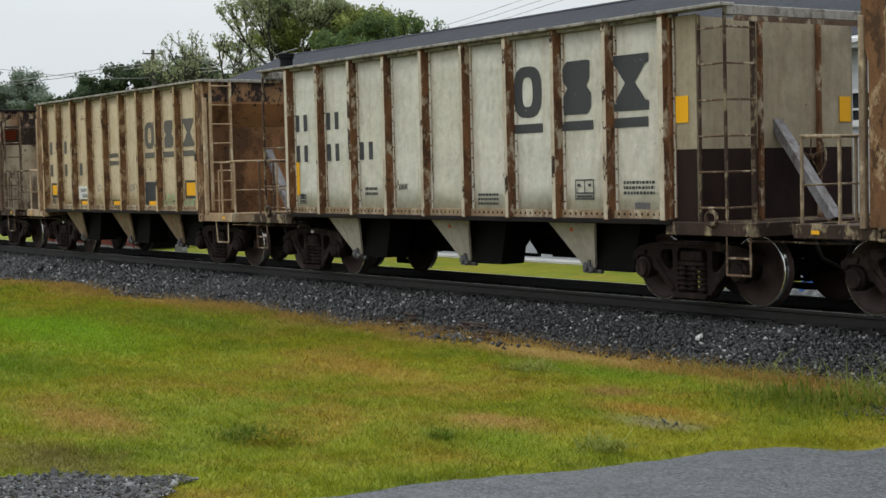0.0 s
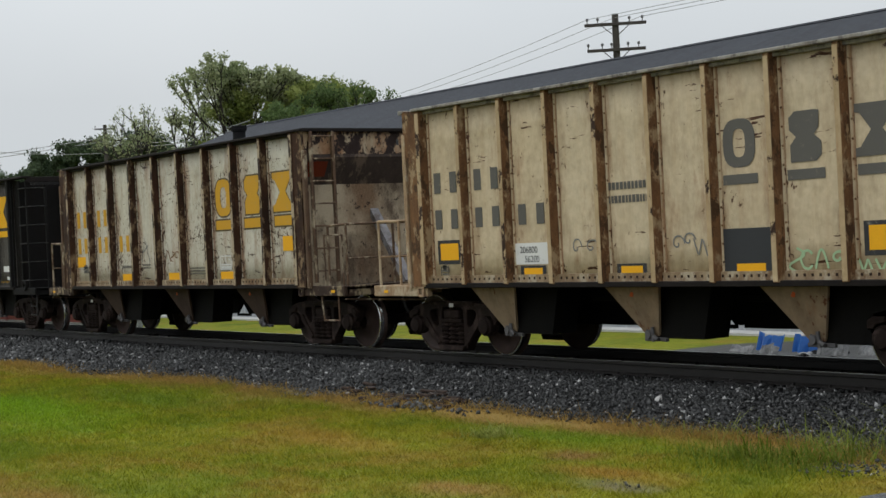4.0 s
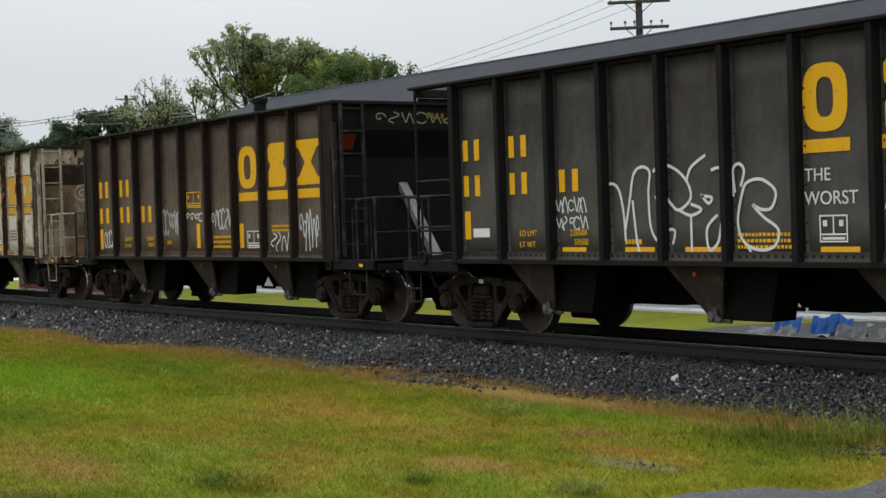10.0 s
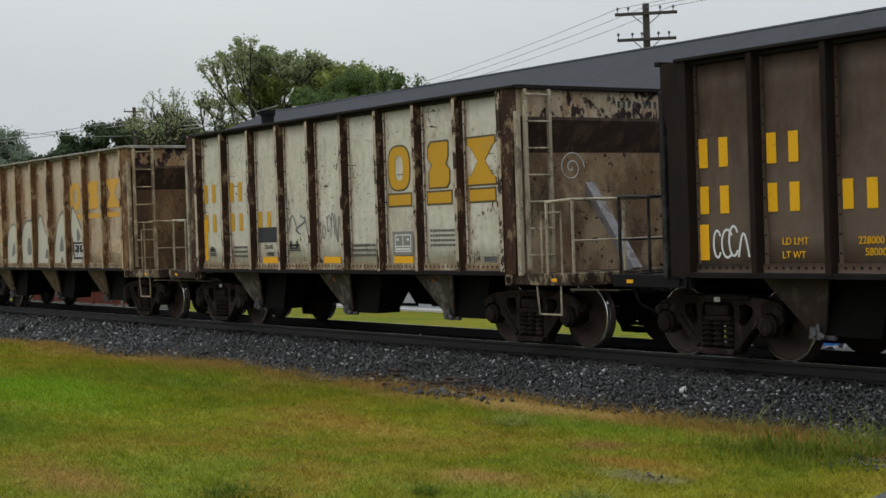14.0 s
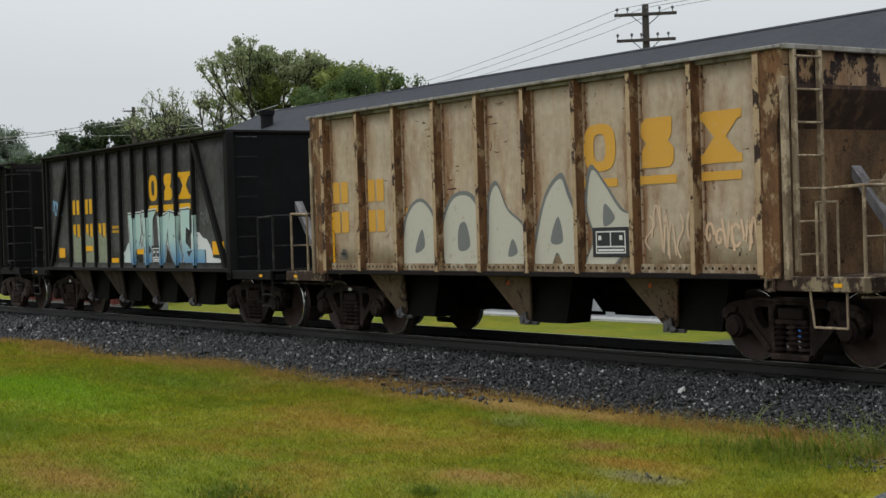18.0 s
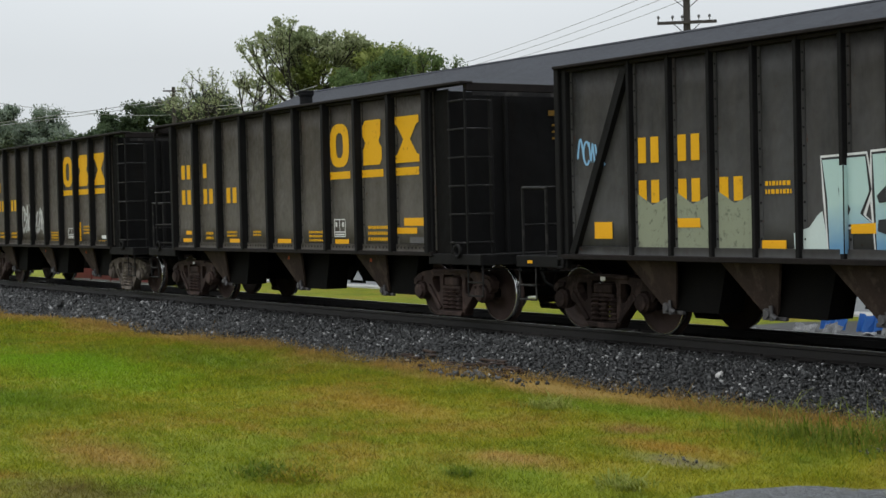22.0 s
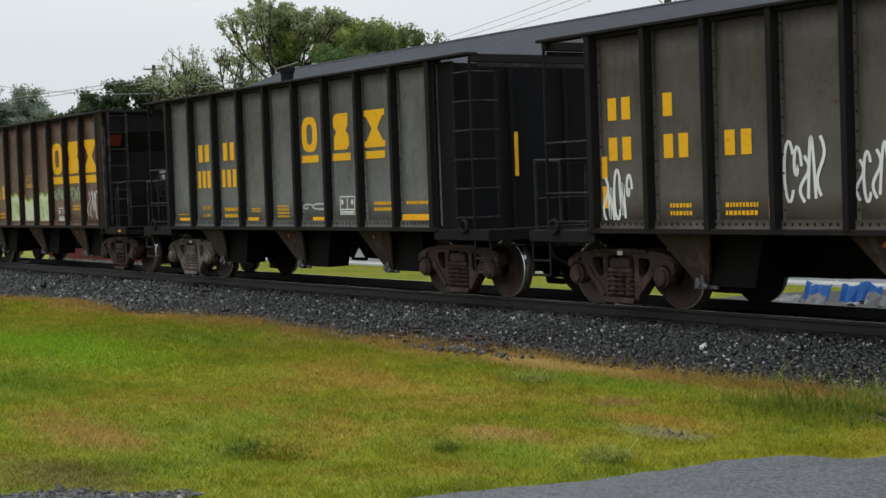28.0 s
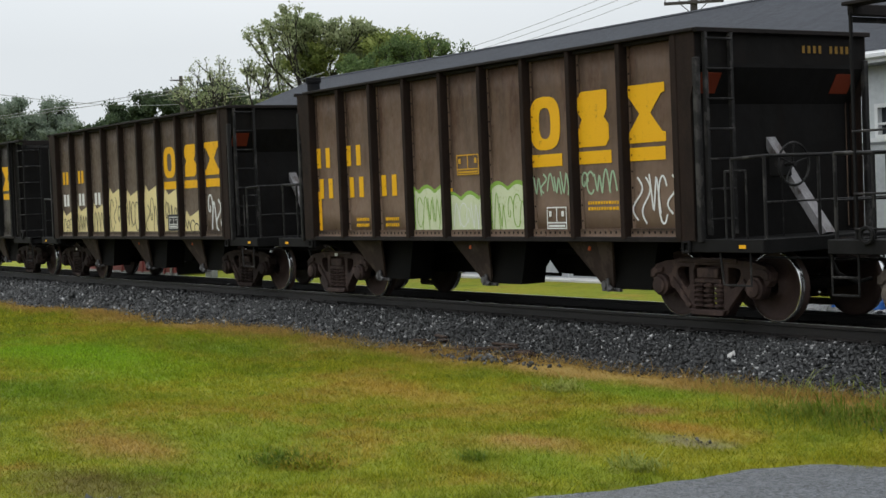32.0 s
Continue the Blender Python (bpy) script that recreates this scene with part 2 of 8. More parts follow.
M_BRACE = rust_mat("flaking_grey_steel", (0.23, 0.225, 0.235), (0.085, 0.075, 0.075), (0.045, 0.028, 0.02), 0.7, 30)
M_YELLOW = worn("reflective_yellow", (0.72, 0.36, 0.012), 1, 0.1)
M_WHITE = worn("stencil_white", (0.62, 0.62, 0.60), 2, 0.25)
M_INK = worn("stencil_black", (0.035, 0.035, 0.037), 3, 0.35, (0.25, 0.24, 0.21))
M_RIVET = rust_mat("rivet_dark", (0.03, 0.018, 0.012), (0.012, 0.008, 0.007), None, 0.8, 21)
M_DAB = worn("orange_paint_dab", (0.50, 0.10, 0.025), 5, 0.4)
M_REDREF = worn("reflector_red", (0.15, 0.026, 0.010), 4, 0.1)


# ---- mesh helpers ----
def part(name, bm, material, parent, label="", kind=""):
    """Links a bmesh as one mesh object under a thing or a part."""
    me = bpy.data.meshes.new(name)
    bm.to_mesh(me)
    bm.free()
    me.materials.append(material)
    ob = new(name, me)
    ob.parent = parent
    if label or kind:
        tagged(ob, label, kind=kind)
    return ob


def shared(name, me, parent, m=None, label=""):
    ob = new(name, me)
    ob.parent = parent
    if m is not None:
        ob.matrix_basis = m
    if label:
        tagged(ob, label)
    return ob


def raw(name, verts, faces, material, smooth=False):
    """A mesh from arrays; all faces have the same number of corners."""
    v, f = np.asarray(verts, np.float32), np.asarray(faces, np.int32)
    me = bpy.data.meshes.new(name)
    me.vertices.add(len(v))
    me.vertices.foreach_set("co", v.ravel())
    me.loops.add(f.size)
    me.loops.foreach_set("vertex_index", f.ravel())
    me.polygons.add(len(f))
    me.polygons.foreach_set("loop_start", np.arange(len(f), dtype=np.int32) * f.shape[1])
    if smooth:
        me.polygons.foreach_set("use_smooth", np.ones(len(f), bool))
    me.update(calc_edges=True)
    me.materials.append(material)
    return me


def box(bm, x0, x1, y0, y1, z0, z1, bevel=0.0):
    r = bmesh.ops.create_cube(bm, size=1.0, matrix=Matrix.Translation(((x0 + x1) / 2, (y0 + y1) / 2, (z0 + z1) / 2))
                              @ Matrix.Diagonal((abs(x1 - x0), abs(y1 - y0), abs(z1 - z0), 1)))
    if bevel:
        es = {e for v in r["verts"] for e in v.link_edges}
        bmesh.ops.bevel(bm, geom=list(es), offset=bevel, segments=1, affect="EDGES")
    return bm


def boxed(*a, bevel=0.0):
    return box(bmesh.new(), *a, bevel=bevel)


def rod(bm, a, b, r, seg=8):
    a, b = Vector(a), Vector(b)
    d = b - a
    m = Matrix.Translation((a + b) / 2) @ d.to_track_quat("Z", "Y").to_matrix().to_4x4()
    bmesh.ops.create_cone(bm, cap_ends=True, segments=seg, radius1=r, radius2=r, depth=d.length, matrix=m)
    return bm


def rods(points, r, seg=8):
    bm = bmesh.new()
    for a, b in zip(points, points[1:]):
        rod(bm, a, b, r, seg)
        bmesh.ops.create_icosphere(bm, subdivisions=1, radius=r * 1.02, matrix=Matrix.Translation(b))
    return bm


def prism(bm, outline, a, b, axis="y"):
    """An outline in two axes, pulled along the third from a to b."""
    def at(u, v, w):
        return {"y": (u, w, v), "x": (w, u, v), "z": (u, v, w)}[axis]
    va = [bm.verts.new(at(u, v, a)) for u, v in outline]
    vb = [bm.verts.new(at(u, v, b)) for u, v in outline]
    n = len(outline)
    bm.faces.new(va)
    bm.faces.new(vb[::-1])
    for i in range(n):
        bm.faces.new((va[i], vb[i], vb[(i + 1) % n], va[(i + 1) % n]))
    bmesh.ops.recalc_face_normals(bm, faces=bm.faces[:])
    return bm


def lathe(bm, profile, seg=32, axis="y", about=(0, 0, 0)):
    """Rings of (radius, along) joined round an axis."""
    rings = []
    for r, w in profile:
        ring = []
        for i in range(seg):
            a = 2 * math.pi * i / seg
            u, v = r * math.cos(a), r * math.sin(a)
            p = {"y": (u, w, v), "x": (w, u, v), "z": (u, v, w)}[axis]
            ring.append(bm.verts.new(Vector(p) + Vector(about)))
        rings.append(ring)
    for ra, rb in zip(rings, rings[1:]):
        for i in range(seg):
            bm.faces.new((ra[i], ra[(i + 1) % seg], rb[(i + 1) % seg], rb[i]))
    bm.faces.new(rings[0][::-1])
    bm.faces.new(rings[-1])
    bmesh.ops.recalc_face_normals(bm, faces=bm.faces[:])
    return bm


def hoop(bm, pts, r, seg=6):
    """A closed ring of round bar through the given points."""
    n, rings = len(pts), []
    for i, p in enumerate(pts):
        p = Vector(p)
        d = (Vector(pts[(i + 1) % n]) - Vector(pts[i - 1])).normalized()
        u = d.cross(Vector((0.12, 1, 0.07))).normalized()
        w = d.cross(u)
        rings.append([bm.verts.new(p + r * (math.cos(a) * u + math.sin(a) * w)) for a in [2 * math.pi * k / seg for k in range(seg)]])
    for i in range(n):
        for k in range(seg):
            bm.faces.new((rings[i][k], rings[i][(k + 1) % seg], rings[(i + 1) % n][(k + 1) % seg], rings[(i + 1) % n][k]))
    bmesh.ops.recalc_face_normals(bm, faces=bm.faces[:])
    return bm


def thing(name, label, category, group="", at=(0, 0, 0)):
    ob = new(name)
    ob.empty_display_size = 0.3
    ob.location = at
    return tagged(ob, label, category, group)


# ---- ground ----
def spot(nt, c, x, y, rx, ry, colour, k):
    """A ragged patch of another colour in the lawn."""
    g = nt.nodes.new("ShaderNodeNewGeometry")
    off = nt.nodes.new("ShaderNodeVectorMath")
    off.operation = "SUBTRACT"
    link(nt, g.outputs["Position"], off.inputs[0])
    off.inputs[1].default_value = (x, y, GROUND)
    shape = nt.nodes.new("ShaderNodeVectorMath")
    shape.operation = "MULTIPLY"
    link(nt, off.outputs["Vector"], shape.inputs[0])
    shape.inputs[1].default_value = (1 / rx, 1 / ry, 0.0)
    far_off = nt.nodes.new("ShaderNodeVectorMath")
    far_off.operation = "LENGTH"
    link(nt, shape.outputs["Vector"], far_off.inputs[0])
    d = calc(nt, "MULTIPLY_ADD", noise_tex(nt, 2.6, 5, 0.7, coord="Position"), 1.6, far_off.outputs["Value"])
    return blend(nt, ramp(nt, calc(nt, "MULTIPLY", d, 0.4), 0.46, 0.86, (k,) * 3, (0, 0, 0)), c, colour)


def grass_colour(nt):
    """Mown lawn after a dry spell: green, yellow and straw patches by place, so that soil and blades agree."""
    big = noise_tex(nt, 0.16, 3, 0.55, coord="Position", shift=(3.1, 7.7, 0))
    mid = noise_tex(nt, 0.62, 5, 0.66, coord="Position", shift=(1.7, 0.3, 0))
    small = noise_tex(nt, 5.0, 3, 0.6, coord="Position")
    c = blend(nt, ramp(nt, big, 0.38, 0.62), (0.125, 0.180, 0.007), (0.195, 0.205, 0.010))
    c = blend(nt, ramp(nt, mid, 0.52, 0.66), c, (0.240, 0.160, 0.024))
    c = blend(nt, ramp(nt, mid, 0.34, 0.47, (1, 1, 1), (0, 0, 0)), c, (0.066, 0.125, 0.006))
    patch = noise_tex(nt, 1.9, 5, 0.7, coord="Position", shift=(5, 2, 0))
    c = blend(nt, ramp(nt, patch, 0.55, 0.68), c, (0.125, 0.195, 0.008))
    c = blend(nt, ramp(nt, patch, 0.33, 0.43, (0.7, 0.7, 0.7), (0, 0, 0)), c, (0.105, 0.090, 0.020))
    c = blend(nt, 0.35, c, ramp(nt, small, 0.3, 0.7, (0.060, 0.075, 0.005), (0.27, 0.26, 0.024)))
    # lush strip on the far lawn
    g = nt.nodes.new("ShaderNodeNewGeometry")
    off = nt.nodes.new("ShaderNodeVectorMath")
    off.operation = "SUBTRACT"
    link(nt, g.outputs["Position"], off.inputs[0])
    off.inputs[1].default_value = (-25.0, -6.6, -0.5)
    shape = nt.nodes.new("ShaderNodeVectorMath")
    shape.operation = "MULTIPLY"
    link(nt, off.outputs["Vector"], shape.inputs[0])
    shape.inputs[1].default_value = (0.12, 0.30, 0.0)
    far_off = nt.nodes.new("ShaderNodeVectorMath")
    far_off.operation = "LENGTH"
    link(nt, shape.outputs["Vector"], far_off.inputs[0])
    rag = nt.nodes.new("ShaderNodeMath")
    rag.operation = "MULTIPLY_ADD"
    link(nt, noise_tex(nt, 0.8, 4, coord="Position"), rag.inputs[0])
    rag.inputs[1].default_value = 1.2
    link(nt, far_off.outputs["Value"], rag.inputs[2])
    c = blend(nt, ramp(nt, rag.outputs["Value"], 0.7, 2.2, (0.8, 0.8, 0.8), (0, 0, 0)), c, (0.112, 0.205, 0.010))
    # straw-coloured fringe along the foot of the ballast
    g = nt.nodes.new("ShaderNodeNewGeometry")
    xyz = nt.nodes.new("ShaderNodeSeparateXYZ")
    link(nt, g.outputs["Position"], xyz.inputs["Vector"])
    add = nt.nodes.new("ShaderNodeMath")
    add.operation = "MULTIPLY_ADD"
    link(nt, noise_tex(nt, 0.9, 4, coord="Position"), add.inputs[0])
    add.inputs[1].default_value = 2.2
    link(nt, xyz.outputs["Y"], add.inputs[2])
    fr = nt.nodes.new("ShaderNodeMapRange")
    fr.inputs["From Min"].default_value, fr.inputs["From Max"].default_value = -2.95, -2.1
    link(nt, add.outputs["Value"], fr.inputs["Value"])
    far = nt.nodes.new("ShaderNodeMath")
    far.operation = "LESS_THAN"
    link(nt, xyz.outputs["Y"], far.inputs[0])
    far.inputs[1].default_value = 0.0
    mul = nt.nodes.new("ShaderNodeMath")
    mul.operation = "MULTIPLY"
    link(nt, fr.outputs["Result"], mul.inputs[0])
    link(nt, far.outputs["Value"], mul.inputs[1])
    c = blend(nt, mul.outputs["Value"], c, (0.250, 0.170, 0.045))
    for x, y, rx, ry, colour, k in ((-22.8, -6.9, 4.2, 1.2, (0.140, 0.250, 0.010), 0.8), (-19.0, -8.7, 2.0, 0.9, (0.075, 0.150, 0.008), 0.7), (-22.4, -4.7, 3.0, 0.6, (0.085, 0.150, 0.008), 0.6),
                                    (-14.1, -9.6, 1.2, 0.45, (0.265, 0.160, 0.042), 0.75), (-12.06, -4.7, 0.45, 0.28, (0.200, 0.118, 0.035), 0.9), (-10.8, -5.3, 0.9, 0.35, (0.265, 0.155, 0.030), 0.8),
                                    (-11.2, -6.8, 0.7, 0.3, (0.29, 0.18, 0.055), 0.85), (-13.4, -3.9, 1.6, 0.4, (0.105, 0.205, 0.010), 0.7), (-12.2, -10.6, 1.2, 0.5, (0.090, 0.062, 0.022), 0.7),
                                    (-15.5, -5.6, 1.6, 0.4, (0.270, 0.170, 0.030), 0.7), (-10.2, -5.75, 0.55, 0.22, (0.125, 0.115, 0.065), 0.8), (-10.6, -7.4, 1.2, 0.5, (0.115, 0.190, 0.012), 0.6)):
        c = spot(nt, c, x, y, rx, ry, colour, k)
    return blend(nt, 1.0, c, (1.09, 1.065, 1.17), "MULTIPLY")


def lawn_material(name, island):
    m, nt, bs = nodes_of(name)
    c = grass_colour(nt)
    if island:
        g = nt.nodes.new("ShaderNodeNewGeometry")
        v = ramp(nt, g.outputs["Random Per Island"], 0.0, 1.0, (0.56, 0.56, 0.56), (1.42, 1.38, 1.34))
        c = blend(nt, 1.0, c, v, "MULTIPLY")
    else:
        c = blend(nt, 0.22, c, (0.06, 0.05, 0.02))
        relief(nt, bs, noise_tex(nt, 25, 4, coord="Position"), 0.6, 0.04)
    link(nt, c, bs.inputs["Base Color"])
    bs.inputs["Roughness"].default_value = 0.8 if not island else 0.6
    bs.inputs["Specular IOR Level"].default_value = 0.08
    if island:
        tr = nt.nodes.new("ShaderNodeBsdfTranslucent")
        link(nt, c, tr.inputs["Color"])
        mx = nt.nodes.new("ShaderNodeMixShader")
        mx.inputs["Fac"].default_value = 0.45
        link(nt, bs.outputs["BSDF"], mx.inputs[1])
        link(nt, tr.outputs["BSDF"], mx.inputs[2])
        link(nt, mx.outputs["Shader"], nt.nodes["Material Output"].inputs["Surface"])
    return m


M_LAWN = lawn_material("lawn_soil", False)
M_BLADE = lawn_material("grass_blades", True)


def ground_z(x, y):
    """Lawn level with slow rises; flat under the drive and the track."""
    s = np.clip((np.abs(y + 6.5) - 3.4) / 0.8, 0, 1) if np.ndim(y) else min(1, max(0, (abs(y + 6.5) - 3.4) / 0.8))
    k = np.clip((-10.2 - x) / 0.8, 0, 1)
    return GROUND + (1 - s) * k * (0.022 * np.sin(0.9 * x + 0.4 * y) + 0.018 * np.sin(1.7 * y - 0.6 * x))


def build_ground():
    xs = np.concatenate([[-3000, -1200, -500, -200, -120, -80], np.arange(-60, 20.1, 0.5), [40, 80, 200, 600, 3000]])
    ys = np.concatenate([[-3000, -900, -300, -100, -50, -30, -20], np.arange(-16, 12.1, 0.5), [16, 24, 40, 80, 160, 400, 1200, 3000]])
    X, Y = np.meshgrid(xs, ys, indexing="ij")
    Z = np.where((np.abs(X) < 60) & (Y < -3) & (Y > -14), ground_z(X, Y), GROUND)
    n, k = X.shape
    idx = np.arange(n * k).reshape(n, k)
    f = np.stack([idx[:-1, :-1], idx[1:, :-1], idx[1:, 1:], idx[:-1, 1:]], -1).reshape(-1, 4)
    g = new("ground", raw("ground", np.stack([X, Y, Z], -1).reshape(-1, 3), f, M_LAWN, True))
    return tagged(g, "green and straw-coloured lawn, damp and patchy", "ground", kind="structure")


build_ground()

# tarmac drive with a rounded corner at the lawn's edge
m_, nt_, bs_ = nodes_of("wet_asphalt")
col_ = blend(nt_, ramp(nt_, noise_tex(nt_, 0.7, 4, coord="Position"), 0.35, 0.68), (0.062, 0.066, 0.072), (0.092, 0.098, 0.106))
col_ = blend(nt_, 0.8, col_, ramp(nt_, noise_tex(nt_, 34, 5, 0.85, coord="Position"), 0.42, 0.60, (0.020, 0.021, 0.023), (0.20, 0.212, 0.232)))
col_ = blend(nt_, ramp(nt_, noise_tex(nt_, 9.0, 7, 0.75, coord="Position"), 0.66, 0.70), col_, (0.02, 0.021, 0.022))
link(nt_, col_, bs_.inputs["Base Color"])
link(nt_, ramp(nt_, noise_tex(nt_, 1.1, 4, coord="Position"), 0.35, 0.65, (0.42,) * 3, (0.70,) * 3), bs_.inputs["Roughness"])
bs_.inputs["Specular IOR Level"].default_value = 0.35
relief(nt_, bs_, noise_tex(nt_, 36, 5, 0.75, coord="Position"), 1.0, 0.035)
M_ASPHALT = m_


def edge_x(y):
    """The drive's edge along the lawn."""
    return np.interp(y, (-40, -11.2, -10.2, -9.4, -8.6, -8.0, -7.4, -6.8, -6.3, -5.9), (-9.2, -9.3, -9.44, -9.37, -9.32, -9.08, -8.93, -8.86, -8.82, -8.68)) + 0.022 * np.sin(7.3 * y + 1) + 0.012 * np.sin(17.0 * y)


def chips_at(x, y):
    """Distances into the chippings from their two straight edges."""
    return 0.787 * (x + 10.81) - 0.617 * (y + 10.06), -0.643 * (x + 10.81) - 0.766 * (y + 10.06)


def build_drive():
    left = [(float(edge_x(y)), y) for y in np.arange(-40, -5.95, 0.1)]
    corner = [(-8.66, -5.86), (-8.52, -5.72), (-8.34, -5.62), (-8.18, -5.55), (-8.08, -5.40), (-8.10, -5.15), (-8.20, -4.88), (-8.15, -4.58), (-7.9, -4.42)]
    top = [(x, -4.4 + 0.04 * math.sin(2.3 * x)) for x in np.arange(-7.6, 30, 0.6)]
    bm = prism(bmesh.new(), left + corner + top + [(30, -40)], GROUND - 0.02, GROUND + 0.012, "z")
    ob = part("driveway", bm, M_ASPHALT, None)
    tagged(ob, "worn grey asphalt driveway, damp, with an uneven edge", "driveway", kind="structure")


build_drive()


# ---- track ----
M_BALLAST = mat("ballast_bed", (0.018, 0.018, 0.020), (0.008, 0.008, 0.008), 2.0, 0.85, 0, 0.6, 30, "Position")


def stone_material(name, lo, hi, pale):
    m, nt, bs = nodes_of(name)
    g = nt.nodes.new("ShaderNodeNewGeometry")
    r = nt.nodes.new("ShaderNodeValToRGB")
    e = r.color_ramp.elements
    e[0].position, e[0].color = 0.0, (*lo, 1)
    e[1].position, e[1].color = 0.60, (*[0.42 * v for v in hi], 1)
    for place, tone in ((0.925, hi), (1.0, pale)):
        e.new(place).color = (*tone, 1)
    link(nt, g.outputs["Random Per Island"], r.inputs["Fac"])
    c = blend(nt, 0.15, r.outputs["Color"], ramp(nt, noise_tex(nt, 45, 3, coord="Position"), 0.3, 0.7, lo, hi))
    c = blend(nt, ramp(nt, noise_tex(nt, 0.6, 3, coord="Position"), 0.45, 0.75, (0, 0, 0), (0.4, 0.4, 0.4)), c, tuple(0.45 * v for v in hi))
    link(nt, c, bs.inputs["Base Color"])
    bs.inputs["Roughness"].default_value = 0.36
    bs.inputs["Specular IOR Level"].default_value = 0.28
    return m


M_STONE = stone_material("ballast_stone", (0.0027, 0.0028, 0.0029), (0.043, 0.044, 0.0443), (0.34, 0.34, 0.335))
M_SLATE = stone_material("slate_chip", (0.012, 0.0125, 0.013), (0.085, 0.087, 0.088), (0.32, 0.32, 0.31))
M_KERB = mat("flush_concrete", (0.125, 0.13, 0.135), (0.08, 0.08, 0.08), 3.0, 0.7, 0, 0.4, 30, "Position")
M_RAIL = mat("rail_steel", (0.014, 0.012, 0.011), (0.006, 0.0053, 0.005), 3, 0.5, 0.0, 0.2, gloss=0.25)
M_RAILTOP = mat("rail_head_polished", (0.42, 0.42, 0.43), (0.28, 0.28, 0.28), 5, 0.32, 0.95)
M_SLEEPER = mat("sleeper_wood", (0.014, 0.012, 0.011), (0.007, 0.006, 0.006), 6, 0.8, 0, 0.5, 25)

ROCK = np.array([(1, .1, 0), (-.9, 0, .2), (.1, .9, -.1), (0, -1, .15), (.2, .1, .75), (-.1, 0, -.7)])
ROCK_F = np.array([(0, 2, 4), (2, 1, 4), (1, 3, 4), (3, 0, 4), (2, 0, 5), (1, 2, 5), (3, 1, 5), (0, 3, 5)])


def rocks(rng, centre, size):
    """Angular stones of eight faces, each turned and squashed its own way."""
    n = len(centre)
    q = rng.normal(size=(n, 4))
    q /= np.linalg.norm(q, axis=1)[:, None]
    w, x, y, z = q.T
    R = np.stack([1 - 2 * (y * y + z * z), 2 * (x * y - z * w), 2 * (x * z + y * w), 2 * (x * y + z * w), 1 - 2 * (x * x + z * z),
                  2 * (y * z - x * w), 2 * (x * z - y * w), 2 * (y * z + x * w), 1 - 2 * (x * x + y * y)], -1).reshape(n, 3, 3)
    v = ROCK[None] + rng.normal(scale=0.22, size=(n, 6, 3))
    v = np.einsum("nij,nkj->nki", R, v * size[:, None, None]) + centre[:, None]
    f = ROCK_F[None] + 6 * np.arange(n)[:, None, None]
    return v.reshape(-1, 3), f.reshape(-1, 3)


def toe(x):
    """The ballast's foot along the lawn."""
    return -2.75 - 0.012 * np.abs(x + 12) + 0.16 * np.sin(0.7 * x) + 0.09 * np.sin(2.3 * x + 1)


def bed_z(x, y):
    """Height of the ballast over the width of the track."""
    a = np.abs(y)
    foot = np.where(y < 0, -toe(x), 3.0)
    s = np.clip((a - 1.45) / np.maximum(foot - 1.45, 0.3), 0, 1)
    return -0.2 - 0.30 * s ** 1.15


def build_track():
    bed = bmesh.new()
    xs = list(range(-400, -60, 10)) + list(np.arange(-60, 10, 0.5)) + list(range(10, 260, 10))
    rows = []
    for x in xs:
        ys = [float(toe(x)) - 0.05, -2.3, -1.9, -1.45, 0.0, 1.45, 2.2, 3.05]
        rows.append([bed.verts.new((x, y, float(bed_z(x, y)) - (0.03 if -3 < y < 3 else 0.06))) for y in ys])
    for a, b in zip(rows, rows[1:]):
        for i in range(7):
            bed.faces.new((a[i], b[i], b[i + 1], a[i + 1]))
    ob = part("trackbed", bed, M_BALLAST, None)
    tagged(ob, "dark grey ballast bed under the track", "trackbed", kind="structure")
    track = tagged(new("railway_track"), "single railway track with dark rusted rails on wooden sleepers", "railway track", kind="structure")
    prof = [(-0.07, -0.18), (0.07, -0.18), (0.07, -0.165), (0.012, -0.145), (0.010, -0.05), (0.036, -0.038), (0.036, -0.006),
            (0.030, 0), (-0.030, 0), (-0.036, -0.006), (-0.036, -0.038), (-0.010, -0.05), (-0.012, -0.145), (-0.07, -0.165)]
    for y in (-0.755, 0.755):
        rail = part("rail", prism(bmesh.new(), [(y + u, v) for u, v in prof], -400, 260, "x"), M_RAIL, track)
        part("rail_head", boxed(-400, 260, y - 0.022, y + 0.022, -0.001, 0.0035), M_RAILTOP, rail, "polished running surface")
    tie = bmesh.new()
    box(tie, -0.11, 0.11, -1.3, 1.3, -0.36, -0.185, 0.012)
    for y in (-0.755, 0.755):
        box(tie, -0.09, 0.09, y - 0.17, y + 0.17, -0.186, -0.168, 0.004)
        for dx, dy in ((0.05, 0.09), (-0.05, -0.09)):
            box(tie, dx - 0.012, dx + 0.012, y + dy - 0.02, y + dy + 0.02, -0.17, -0.14)
    first = part("sleeper", tie, M_SLEEPER, track)
    first.location.x = -68.0
    rng = random.Random(5)
    for i in range(1, 140):
        shared("sleeper", first.data, track, pose(-68 + 0.52 * i + rng.uniform(-.03, .03), rng.uniform(-.03, .03), rng.uniform(-.006, .004), 0, 0, rng.uniform(-1, 1)))


build_track()


